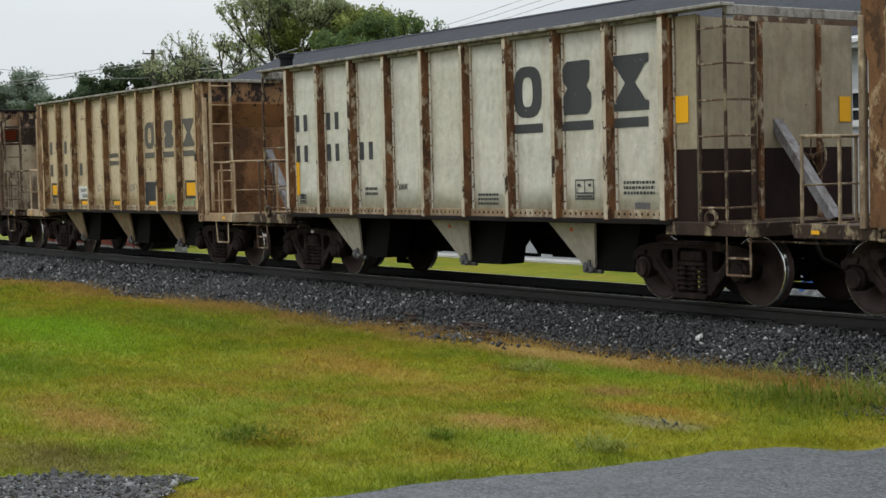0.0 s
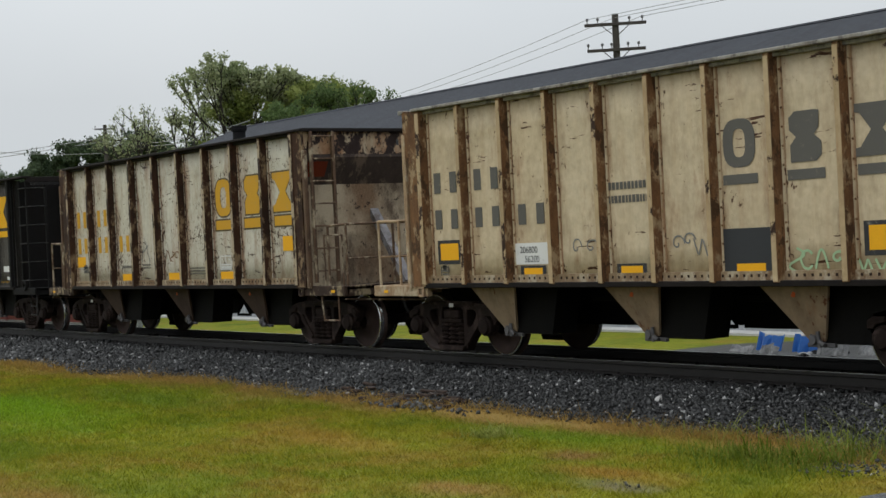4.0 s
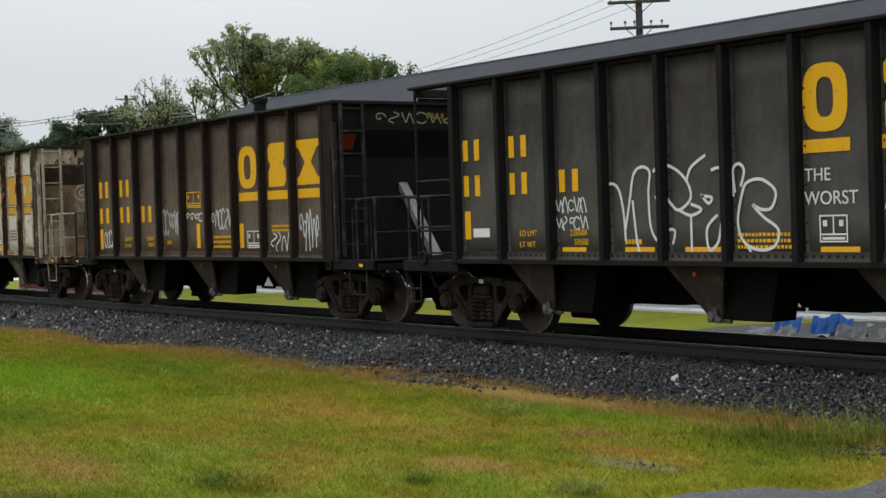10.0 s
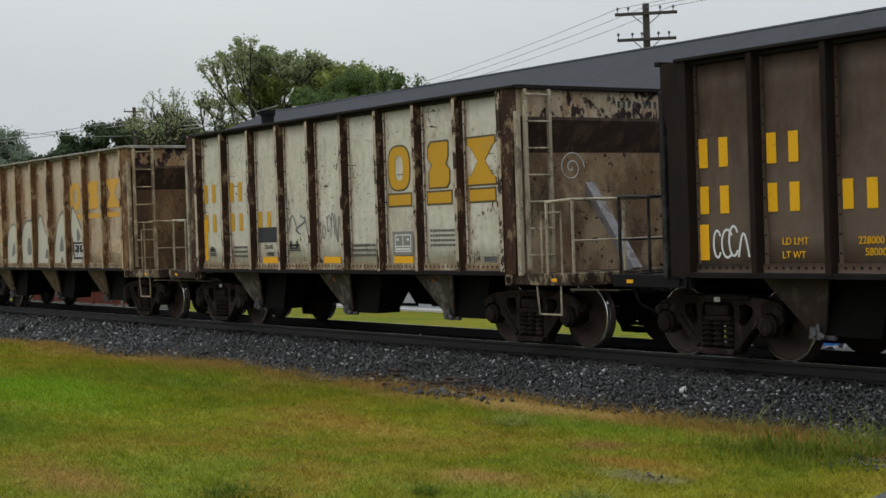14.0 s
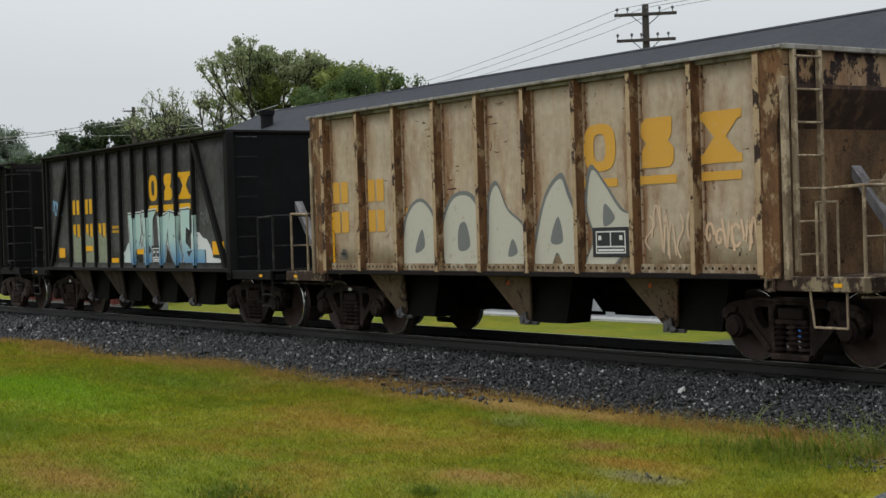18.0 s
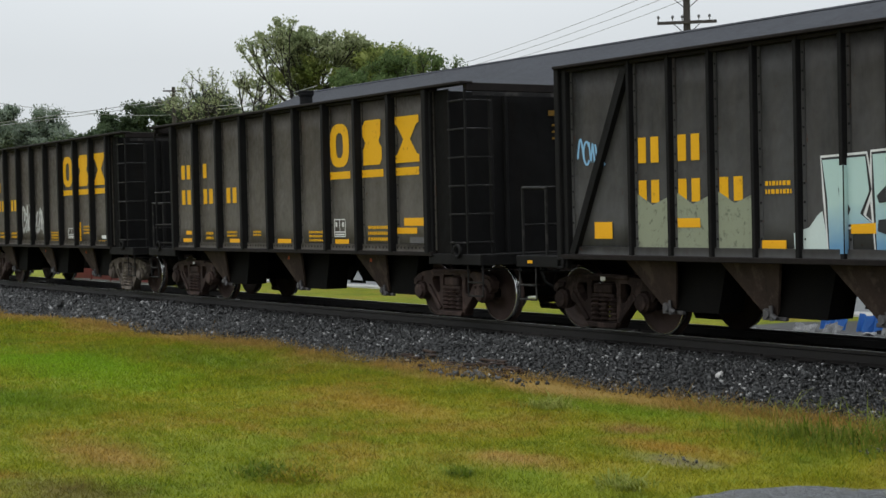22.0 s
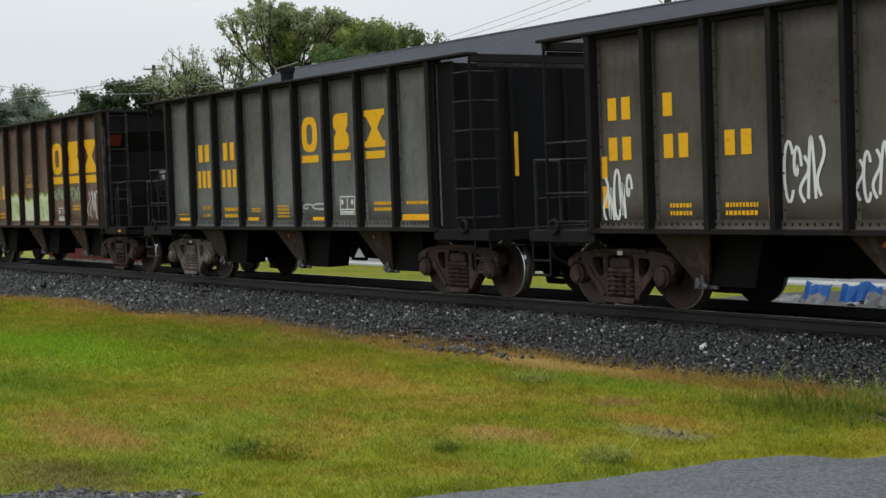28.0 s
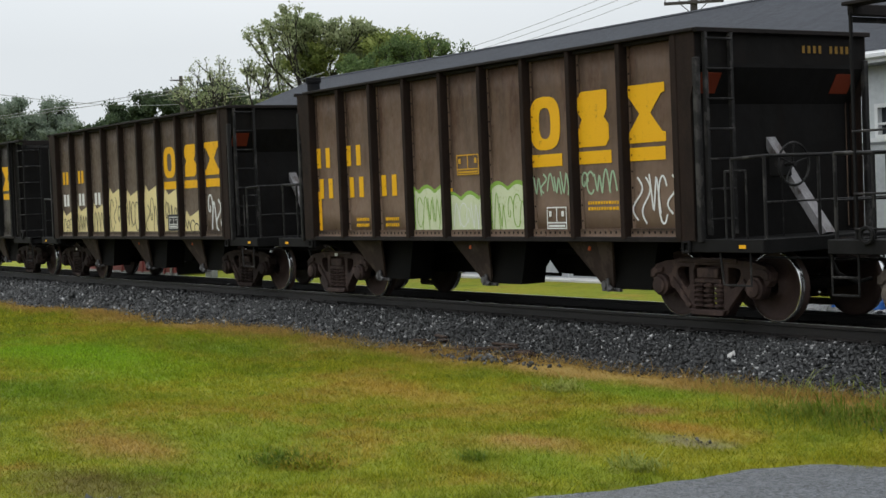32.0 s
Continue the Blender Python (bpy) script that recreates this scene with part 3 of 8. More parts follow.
def build_stones():
    rng = np.random.default_rng(11)
    out = []
    for x0, x1, per, size in ((-17, -6, 1350, 0.0195), (-28, -17, 1000, 0.0215), (-45, -28, 420, 0.031), (-75, -45, 120, 0.058)):
        for y0, y1, thin in ((-3.4, -1.25, 1.0), (-1.25, 1.5, 0.35), (1.5, 3.0, 0.30)):
            n = int(per * thin * (x1 - x0) * (y1 - y0))
            x, y = rng.uniform(x0, x1, n), rng.uniform(y0, y1, n)
            keep = (y > toe(x) - np.abs(rng.normal(scale=0.10, size=n)))
            x, y = x[keep], y[keep]
            s = size * rng.lognormal(0, 0.33, len(x))
            keep = np.abs(np.abs(y) - 0.755) > 0.10
            x, y, s = x[keep], y[keep], s[keep]
            z = bed_z(x, y) + 0.25 * s + rng.uniform(-0.012, 0.012, len(x))
            out.append((np.stack([x, y, z], -1), s))
    c, s = np.concatenate([o[0] for o in out]), np.concatenate([o[1] for o in out])
    v, f = rocks(rng, c, s)
    ob = new("ballast_stones", raw("ballast_stones", v, f, M_STONE))
    tagged(ob, "dark blue-grey crushed stone ballast, wet", "ballast", kind="stuff")
    # patch of slate chippings in the lawn by the drive
    n = 46000
    x, y = rng.uniform(-14.0, -9.5, n), rng.uniform(-14.0, -9.9, n)
    da, db = chips_at(x, y)
    rag = 0.07 * np.sin(5 * x + 3 * y) + 0.05 * np.sin(11 * x - 7 * y) + rng.normal(scale=0.03, size=n)
    keep = (da > rag) & (db > rag) & (da < np.where(db < 0.75, 1.65, 1.28) + rag) & (x < edge_x(y) - 0.05)
    # and thin stony spots by the drive's corner
    x2, y2 = np.concatenate([rng.normal(-10.2, 0.24, 16), rng.normal(-9.05, 0.3, 240)]), np.concatenate([rng.normal(-5.75, 0.09, 16), rng.normal(-3.75, 0.2, 240)])
    x, y, keep = np.concatenate([x, x2]), np.concatenate([y, y2]), np.concatenate([keep, np.ones(256, bool)])
    c = np.stack([x, y, ground_z(x, y) + 0.014], -1)[keep]
    v, f = rocks(rng, c, 0.0135 * rng.lognormal(0, 0.5, len(c)))
    v[:, 2] = GROUND + (v[:, 2] - GROUND) * 0.8 + 0.01
    slab = [(-10.81 + 0.787 * a - 0.617 * u, -10.06 - 0.617 * a - 0.787 * u) for a, u in ((1.30, 0.45), (1.62, 0.55), (1.60, 2.9), (1.33, 2.9))]
    sl = part("concrete_slab", prism(bmesh.new(), slab, GROUND - 0.05, GROUND + 0.014, "z"), M_KERB, None)
    tagged(sl, "worn flush concrete slab in the chippings", "slab", kind="structure")
    ob = new("slate_chippings", raw("slate_chippings", v, f, M_SLATE))
    tagged(ob, "patch of grey slate chippings beside the drive", "gravel", kind="stuff")


build_stones()


# ---- building behind the track ----
m_, nt_, bs_ = nodes_of("roof_shingle")
col_ = blend(nt_, ramp(nt_, noise_tex(nt_, 0.35, 4, coord="Position"), 0.3, 0.7), (0.034, 0.037, 0.044), (0.026, 0.028, 0.034))
col_ = blend(nt_, ramp(nt_, noise_tex(nt_, 1.0, 5, 0.6, (3.0, 0.35, 0.35), "Position"), 0.5, 0.72), col_, (0.020, 0.021, 0.025))
col_ = blend(nt_, 0.45, col_, ramp(nt_, noise_tex(nt_, 1.0, 4, 0.7, (4, 14, 14), "Position"), 0.35, 0.65, (0.018, 0.019, 0.023), (0.048, 0.052, 0.060)))
link(nt_, col_, bs_.inputs["Base Color"])
bs_.inputs["Roughness"].default_value = 0.85
bs_.inputs["Specular IOR Level"].default_value = 0.10
relief(nt_, bs_, noise_tex(nt_, 1.0, 4, 0.7, (4, 14, 14), "Position"), 0.5, 0.02)
M_ROOF = m_
M_SIDING = mat("white_siding", (0.46, 0.48, 0.50), (0.36, 0.38, 0.40), 0.8, 0.5, 0, 0.1, 9, "Position", 0.2)
M_TRIM = mat("white_trim", (0.62, 0.63, 0.64), (0.5, 0.51, 0.52), 2, 0.45)
M_SOFFIT = mat("soffit_grey", (0.16, 0.17, 0.18), (0.12, 0.13, 0.14), 2, 0.7)
M_DARKMETAL = mat("dark_vent_metal", (0.008, 0.008, 0.009), (0.012, 0.012, 0.013), 4, 0.7, gloss=0.1)
M_LOWER = mat("grey_siding", (0.33, 0.345, 0.36), (0.26, 0.275, 0.29), 1, 0.55, 0, 0.1, 9, "Position", 0.2)
m_, nt_, bs_ = nodes_of("window_glass")
bs_.inputs["Base Color"].default_value = (0.02, 0.024, 0.028, 1)
bs_.inputs["Roughness"].default_value = 0.06
bs_.inputs["IOR"].default_value = 1.5
M_GLASS = m_
M_CONCRETE = mat("pale_concrete", (0.50, 0.50, 0.49), (0.38, 0.38, 0.37), 0.6, 0.8, 0, 0.2, 12, "Position")
B_X0, B_X1, B_Y0, B_YR, B_Y1 = -55.3, 30.0, 9.0, 15.0, 21.0
EAVE, RIDGE = 4.34, 6.72


def building():
    b = thing("warehouse", "long white-sided building with a grey shingle roof", "building")
    lower = boxed(B_X0 + 0.3, B_X1 - 0.3, B_Y0, B_Y0 + 0.2, GROUND, 2.52)
    part("wall", lower, M_LOWER, b, "grey lower siding")
    win_x = [-24.6 + 4.3 * i for i in range(9)]
    last = B_X0 + 0.3
    for x in win_x:
        part("wall", boxed(last, x - 0.42, B_Y0, B_Y0 + 0.2, 2.52, EAVE), M_SIDING, b)
        part("wall", boxed(x - 0.42, x + 0.42, B_Y0, B_Y0 + 0.2, 3.2, EAVE), M_SIDING, b)
        last = x + 0.42
        w = part("window", boxed(x - 0.42, x + 0.42, B_Y0 + 0.10, B_Y0 + 0.12, 2.62, 3.2), M_GLASS, b, "dark window pane")
        fr = bmesh.new()
        box(fr, x - 0.48, x - 0.40, B_Y0 - 0.03, B_Y0 + 0.1, 2.52, 3.26)
        box(fr, x + 0.40, x + 0.48, B_Y0 - 0.03, B_Y0 + 0.1, 2.52, 3.26)
        box(fr, x - 0.40, x + 0.40, B_Y0 - 0.03, B_Y0 + 0.1, 3.18, 3.26)
        box(fr, x - 0.40, x + 0.40, B_Y0 - 0.05, B_Y0 + 0.1, 2.52, 2.64)
        box(fr, x - 0.40, x + 0.40, B_Y0 - 0.01, B_Y0 + 0.09, 2.84, 2.88)
        part("window_frame", fr, M_TRIM, w)
    part("wall", boxed(last, B_X1 - 0.3, B_Y0, B_Y0 + 0.2, 2.52, EAVE), M_SIDING, b)
    part("trim_board", boxed(B_X0 + 0.3, B_X1 - 0.3, B_Y0 - 0.03, B_Y0, 2.50, 2.58), M_TRIM, b)
    # raised dark strip stands for the shade under the trim board
    part("shadow_groove", boxed(B_X0 + 0.3, B_X1 - 0.3, B_Y0 - 0.02, B_Y0, 2.455, 2.50), M_SOFFIT, b)
    for x in np.arange(B_X0 + 1.2, B_X1, 1.22):
        if min(abs(x - w_) for w_ in win_x) > 0.6:
            part("wall_batten", boxed(x - 0.02, x + 0.02, B_Y0 - 0.014, B_Y0, GROUND, EAVE - 0.02), M_SIDING, b)
    gable = [(B_Y0 + 0.2, GROUND), (B_Y1, GROUND), (B_Y1, EAVE), (B_YR, RIDGE - 0.1), (B_Y0 + 0.2, EAVE)]
    for x in (B_X0 + 0.3, B_X1 - 0.5):
        part("gable_wall", prism(bmesh.new(), gable, x, x + 0.2, "x"), M_SIDING, b)
    part("wall", boxed(B_X0 + 0.5, B_X1 - 0.5, B_Y1 - 0.2, B_Y1, GROUND, EAVE), M_SIDING, b)
    out = 0.45
    ze = EAVE - out * (RIDGE - EAVE) / (B_YR - B_Y0) + 0.12
    for s, ye in ((1, B_Y0 - out), (-1, B_Y1 + out)):
        part("roof_slope", prism(bmesh.new(), [(ye, ze), (B_YR, RIDGE), (B_YR, RIDGE - 0.12), (ye, ze - 0.12)], B_X0, B_X1, "x"), M_ROOF, b)
    part("fascia", boxed(B_X0, B_X1, B_Y0 - out - 0.03, B_Y0 - out, ze - 0.24, ze - 0.01), M_TRIM, b)
    part("gutter", boxed(B_X0, B_X1, B_Y0 - out - 0.13, B_Y0 - out - 0.03, ze - 0.16, ze - 0.05, bevel=0.02), M_TRIM, b)
    part("soffit", boxed(B_X0, B_X1, B_Y0 - out, B_Y0, ze - 0.27, ze - 0.24), M_SOFFIT, b)
    part("ridge_cap", prism(bmesh.new(), [(B_YR - .16, RIDGE - .04), (B_YR, RIDGE + .03), (B_YR + .16, RIDGE - .04)], B_X0, B_X1, "x"), M_ROOF, b)
    v = bmesh.new()
    lathe(v, [(0.24, 5.6), (0.24, 6.16), (0.27, 6.17), (0.27, 6.20)], 20, "z", (-50.6, 12.5, 0))
    cap = part("roof_vent", v, M_DARKMETAL, b, "dark metal roof vent")
    for z in (6.21, 6.27, 6.33):
        part("louvre", lathe(bmesh.new(), [(0.30, z), (0.30, z + 0.04), (0.25, z + 0.055)], 20, "z", (-50.6, 12.5, 0)), M_DARKMETAL, cap)
    apron = part("concrete_apron", boxed(-70, 40, 8.35, 9.0, GROUND - 0.05, GROUND + 0.05), M_CONCRETE, None)
    tagged(apron, "pale concrete apron along the building", "apron", kind="structure")


building()

# ---- poles and wires ----
M_POLE = mat("pole_wood", (0.050, 0.043, 0.038), (0.03, 0.026, 0.023), 3, 0.85)
M_INSUL = mat("insulator_grey", (0.10, 0.10, 0.105), (0.06, 0.06, 0.065), 5, 0.4)
M_WIRE = mat("overhead_wire", (0.22, 0.225, 0.23), (0.17, 0.17, 0.175), 5, 0.6)


def utility_pole(x, y, top, arms, yaw, r=0.15):
    p = thing("utility_pole", "weathered wooden utility pole with crossarms", "utility pole", at=(x, y, GROUND))
    h = top - GROUND
    bm = bmesh.new()
    bmesh.ops.create_cone(bm, cap_ends=True, segments=12, radius1=r * 1.25, radius2=r * 0.85, depth=h, matrix=Matrix.Translation((0, 0, h / 2)))
    part("pole", bm, M_POLE, p)
    c, s = math.cos(radians(yaw)), math.sin(radians(yaw))
    for z, half, pins in arms:
        zz = z - GROUND
        a = bmesh.new()
        box(a, -half, half, -0.06 - r, 0.06 - r, zz - 0.065, zz + 0.065, 0.01)
        bmesh.ops.rotate(a, verts=a.verts[:], cent=(0, 0, 0), matrix=Matrix.Rotation(radians(yaw), 3, "Z"))
        arm = part("crossarm", a, M_POLE, p)
        for u in pins:
            i = bmesh.new()
            lathe(i, [(0.02, zz + 0.06), (0.02, zz + 0.18), (0.055, zz + 0.19), (0.06, zz + 0.27), (0.03, zz + 0.31)], 8, "z", (u * c + r * s, u * s - r * c, 0))
            part("insulator", i, M_INSUL, arm)
        for sgn in (-1, 1):
            part("arm_brace", rods([(sgn * half * 0.45 * c + r * s, sgn * half * 0.45 * s - r * c, zz - 0.05), (r * s * .6, -r * c * .6, zz - 0.55)], 0.018, 6), M_POLE, arm)
    return p


def wire(pts, r=0.012, sag=0.0):
    """A hanging cable through two points."""
    a, b = Vector(pts[0]), Vector(pts[1])
    line = [a.lerp(b, i / 16) - Vector((0, 0, sag * 4 * (i / 16) * (1 - i / 16))) for i in range(17)]
    bm = bmesh.new()
    side = (b - a).cross(Vector((0, 0, 1))).normalized()
    rings = [[bm.verts.new(p + r * (math.cos(t) * side + math.sin(t) * Vector((0, 0, 1)))) for t in (0, 1.57, 3.14, 4.71)] for p in line]
    for ra, rb in zip(rings, rings[1:]):
        for i in range(4):
            bm.faces.new((ra[i], ra[(i + 1) % 4], rb[(i + 1) % 4], rb[i]))
    ob = part("overhead_wire", bm, M_WIRE, None)
    tagged(ob, "thin sagging overhead wire between poles", "cable", "overhead wires")


YAW1 = math.degrees(math.atan2(30.82 - 28.86, -47.57 + 49.38))
utility_pole(-48.5, 29.83, 11.07, [(10.62, 1.32, (-1.2, -0.75, 0.6, 1.15)), (9.52, 1.25, (-1.2, -0.6, -0.2, 0.5, 0.95))], YAW1, 0.17)
utility_pole(-137.5, 45.1, 14.3, [(13.9, 1.0, (-0.9, 0.9)), (12.75, 1.5, (-1.4, -0.5, 0.5, 1.4))], 65, 0.2)
P1 = Vector((-48.5, 29.83, 10.9))
for u in (-1.2, -0.1, 1.1):
    q = P1 + Vector((u * 0.67, u * 0.73, 0))
    wire((q, (-137.5 + 0.4 * u, 45.1 + 0.9 * u, 14.0)), 0.012, 2.6)
    wire((q, (60 + 0.7 * u, 20 + u, 13.5)), 0.012, 1.5)
for z, dy in ((13.1, 0), (12.9, 1.2)):
    wire(((-137.5, 45.1 + dy, z), (-360, 20 + dy, 17)), 0.035, 1.0)
wire(((-137.5, 45.1, 11.6), (-96, 11.3, 9.75)), 0.02, 0.5)
wire(((-96, 11.3, 9.75), (-210, 30, 18.2)), 0.02, 0.3)


def street_lamp(x, y, top):
    p = thing("street_lamp", "grey steel street lamp with a curved arm", "street lamp", at=(x, y, GROUND))
    h = top - GROUND
    bm = bmesh.new()
    bmesh.ops.create_cone(bm, cap_ends=True, segments=12, radius1=0.16, radius2=0.11, depth=h, matrix=Matrix.Translation((0, 0, h / 2)))
    part("pole", bm, M_INSUL, p)
    u = Vector((-0.264, -0.9645, 0))
    arc = [u * r + Vector((0, 0, z)) for r, z in ((0, h - 3.0), (0.35, h - 2.3), (0.8, h - 2.0), (1.1, h - 1.95))]
    part("arm", rods(arc, 0.05, 8), M_INSUL, p)
    hd = bmesh.new()
    lathe(hd, [(0.03, 1.05), (0.16, 1.2), (0.19, 1.7), (0.15, 2.3), (0.05, 2.5)], 12, "x")
    bmesh.ops.scale(hd, vec=(1, 1, .6), verts=hd.verts[:])
    hd.transform(Matrix.Translation((0, 0, h - 1.95)) @ Matrix.Rotation(math.atan2(u.y, u.x), 4, "Z"))
    part("lamp_head", hd, M_TRIM, p, "pale lamp head, unlit")


street_lamp(-96, 11.3, 10.0)
for dz in (0, -0.25):
    wire(((-137.5, 45.1, 12.8 + dz), (-76, 27.0, 9.0 + dz)), 0.03, 0.7)


# ---- trees ----
M_BARK = mat("bark", (0.032, 0.027, 0.023), (0.018, 0.015, 0.013), 4, 0.9, 0, 0.5)


def leaf_material(name, a, b):
    m, nt, bs = nodes_of(name)
    g = nt.nodes.new("ShaderNodeNewGeometry")
    c = ramp(nt, g.outputs["Random Per Island"], 0.0, 1.0, a, b)
    c = blend(nt, ramp(nt, noise_tex(nt, 0.5, 3, coord="Position"), 0.35, 0.65), c, blend(nt, 1.0, c, (0.66, 0.74, 0.62), "MULTIPLY"))
    link(nt, c, bs.inputs["Base Color"])
    bs.inputs["Roughness"].default_value = 0.65
    bs.inputs["Specular IOR Level"].default_value = 0.12
    tr = nt.nodes.new("ShaderNodeBsdfTranslucent")
    link(nt, c, tr.inputs["Color"])
    mx = nt.nodes.new("ShaderNodeMixShader")
    mx.inputs["Fac"].default_value = 0.5
    link(nt, bs.outputs["BSDF"], mx.inputs[1])
    link(nt, tr.outputs["BSDF"], mx.inputs[2])
    link(nt, mx.outputs["Shader"], nt.nodes["Material Output"].inputs["Surface"])
    return m


# yellow-green raised paler, so backlight and haze are in the colour
M_LEAF_A = leaf_material("leaves_yellow_green", (0.18, 0.205, 0.11), (0.37, 0.39, 0.235))
M_LEAF_OLIVE = leaf_material("leaves_olive", (0.13, 0.16, 0.045), (0.29, 0.32, 0.105))
M_LEAF_B = leaf_material("leaves_dark_green", (0.065, 0.10, 0.038), (0.155, 0.205, 0.085))
M_LEAF_C = leaf_material("leaves_deep_green", (0.036, 0.055, 0.032), (0.085, 0.112, 0.060))
# distance haze is mixed into this leaf colour: paler and greyer
M_LEAF_HAZED = leaf_material("leaves_hazed", (0.145, 0.175, 0.145), (0.25, 0.285, 0.235))


def leaves(rng, centres, radius, count, size, flat=0.75):
    """Small leaf quads scattered in clumps round the twig ends."""
    k = rng.integers(0, len(centres), count)
    d = rng.normal(size=(count, 3))
    d /= np.linalg.norm(d, axis=1)[:, None]
    d *= (rng.uniform(0, 1, count) ** 0.45)[:, None] * np.asarray(radius)[k][:, None]
    d[:, 2] *= flat
    c = np.asarray(centres)[k] + d
    a = rng.normal(size=(count, 3))
    a /= np.linalg.norm(a, axis=1)[:, None]
    b = np.cross(a, rng.normal(size=(count, 3)))
    b /= np.linalg.norm(b, axis=1)[:, None]
    s = (size * rng.lognormal(0, 0.3, count))[:, None]
    v = np.stack([c - a * s, c + b * s * 0.55, c + a * s, c - b * s * 0.55], 1).reshape(-1, 3)
    return v, np.arange(4 * count).reshape(-1, 4)


def tree(x, y, height, spread, leaf, seed, count=9000, size=0.14, bare=0.0, crown_low=0.25, label="", levels=4, lean=0.0, clump=1.0):
    rng = random.Random(seed)
    nrng = np.random.default_rng(seed)
    t = thing("tree", label, "tree", "trees behind the building", at=(x, y, GROUND))
    bm = bmesh.new()
    tips = []

    def limb(p, d, length, r, level):
        n = 4
        for i in range(n):
            d = (d + Vector((rng.uniform(-.16, .16), rng.uniform(-.16, .16), rng.uniform(-.04, .10)))).normalized()
            q = p + d * length / n
            ra, rb = r * (1 - 0.35 * i / n), r * (1 - 0.35 * (i + 1) / n)
            m = Matrix.Translation((p + q) / 2) @ (q - p).to_track_quat("Z", "Y").to_matrix().to_4x4()
            bmesh.ops.create_cone(bm, cap_ends=False, segments=6 if level > 1 else 9, radius1=ra, radius2=rb, depth=(q - p).length * 1.05, matrix=m)
            p = q
            if level >= 2 and i >= 1:
                tips.append((p.copy(), length * 0.33 * clump))
        if level < levels:
            for j in range(4 if level == 0 else 3):
                a = 2 * math.pi * (j + rng.random()) / (4 if level == 0 else 3)
                out = Vector((math.cos(a), math.sin(a), 0))
                nd = (d * rng.uniform(0.55, 0.95) + out * spread * rng.uniform(0.45, 0.8)).normalized()
                limb(p, nd, length * rng.uniform(0.58, 0.74), r * 0.56, level + 1)
        else:
            tips.append((p.copy(), length * 0.6 * clump))

    limb(Vector((0, 0, 0)), Vector((lean, 0, 1)).normalized(), height * 0.34, height * 0.017, 0)
    top = max(p.z for p, _ in tips)
    k = height / top
    bmesh.ops.scale(bm, vec=(k, k, k), verts=bm.verts[:])
    part("trunk", bm, M_BARK, t)
    c = [(p * k, max(0.45 * clump, r * k)) for p, r in tips if p.z * k > crown_low * height and rng.random() > bare]
    v, f = leaves(nrng, [tuple(p) for p, _ in c], [r for _, r in c], count, size)
    ob = new("crown", raw("crown", v, f, leaf))
    ob.parent = t
    return t


PALE = "tall half-bare tree with thin yellow-green leaves"
tree(-85.3, 28.9, 14.0, 0.41, M_LEAF_A, 5, 8600, 0.100, 0.10, 0.35, PALE, clump=.66)
tree(-84.2, 31.0, 14.1, 0.36, M_LEAF_A, 8, 5600, 0.088, 0.22, 0.40, PALE, clump=.62)
tree(-86.6, 26.6, 11.4, 0.60, M_LEAF_A, 14, 2500, 0.064, 0.30, 0.30, PALE, lean=-.08, clump=.60)
tree(-87.6, 24.7, 10.2, 0.62, M_LEAF_A, 17, 1500, 0.062, 0.35, 0.30, PALE, lean=-.08, clump=.58)
tree(-83.0, 33.3, 13.2, 0.42, M_LEAF_OLIVE, 21, 10500, 0.094, 0.06, 0.25, "rounded tree with olive-green leaves", clump=.85)
tree(-82.2, 34.9, 12.6, 0.42, M_LEAF_OLIVE, 33, 9500, 0.094, 0.06, 0.2, "rounded tree with olive-green leaves", clump=.85)
tree(-73.0, 30.4, 11.2, 0.50, M_LEAF_B, 41, 11000, 0.078, 0.0, 0.25, "spreading tree with dark green leaves", clump=.8)
tree(-71.7, 32.7, 10.7, 0.50, M_LEAF_B, 47, 9000, 0.078, 0.0, 0.25, "spreading tree with dark green leaves", clump=.8)
tree(-85.6, 29.8, 9.2, 0.7, M_LEAF_OLIVE, 52, 8000, 0.080, 0.0, 0.12, "low bushy olive-green tree")
tree(-84.0, 32.6, 9.8, 0.7, M_LEAF_OLIVE, 58, 9000, 0.080, 0.0, 0.12, "low bushy olive-green tree")
for i, (x, y, h) in enumerate([(-149, 44.5, 11.5), (-148, 47.5, 13.0), (-146, 51.0, 13.8), (-145, 54.5, 13.0), (-143, 58.5, 12.6), (-151, 42, 10.5)]):
    tree(x, y, h * 1.06, .75, M_LEAF_C, 70 + i, 13000, 0.15, 0.0, 0.08, "dense dark green tree in a distant row", 3)
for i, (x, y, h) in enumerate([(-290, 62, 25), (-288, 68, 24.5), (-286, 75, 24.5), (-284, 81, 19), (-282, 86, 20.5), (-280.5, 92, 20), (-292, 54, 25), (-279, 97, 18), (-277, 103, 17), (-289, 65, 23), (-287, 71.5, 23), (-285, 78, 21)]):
    tree(x, y, h * .95, .6, M_LEAF_HAZED, 90 + i, 9000, 0.24, 0.0, 0.05, "hazy distant tree on the skyline", 3)


# ---- hopper cars ----
# Car space: x = 0 at the rear bogie's centre, running towards +x; y = -1.6 is the side towards the camera; z = 0 on the rails.
WHEEL_R = 0.457
SILL, TOP = 1.09, 3.785
PANEL_Y = 1.46
movers, wheelsets = [], []


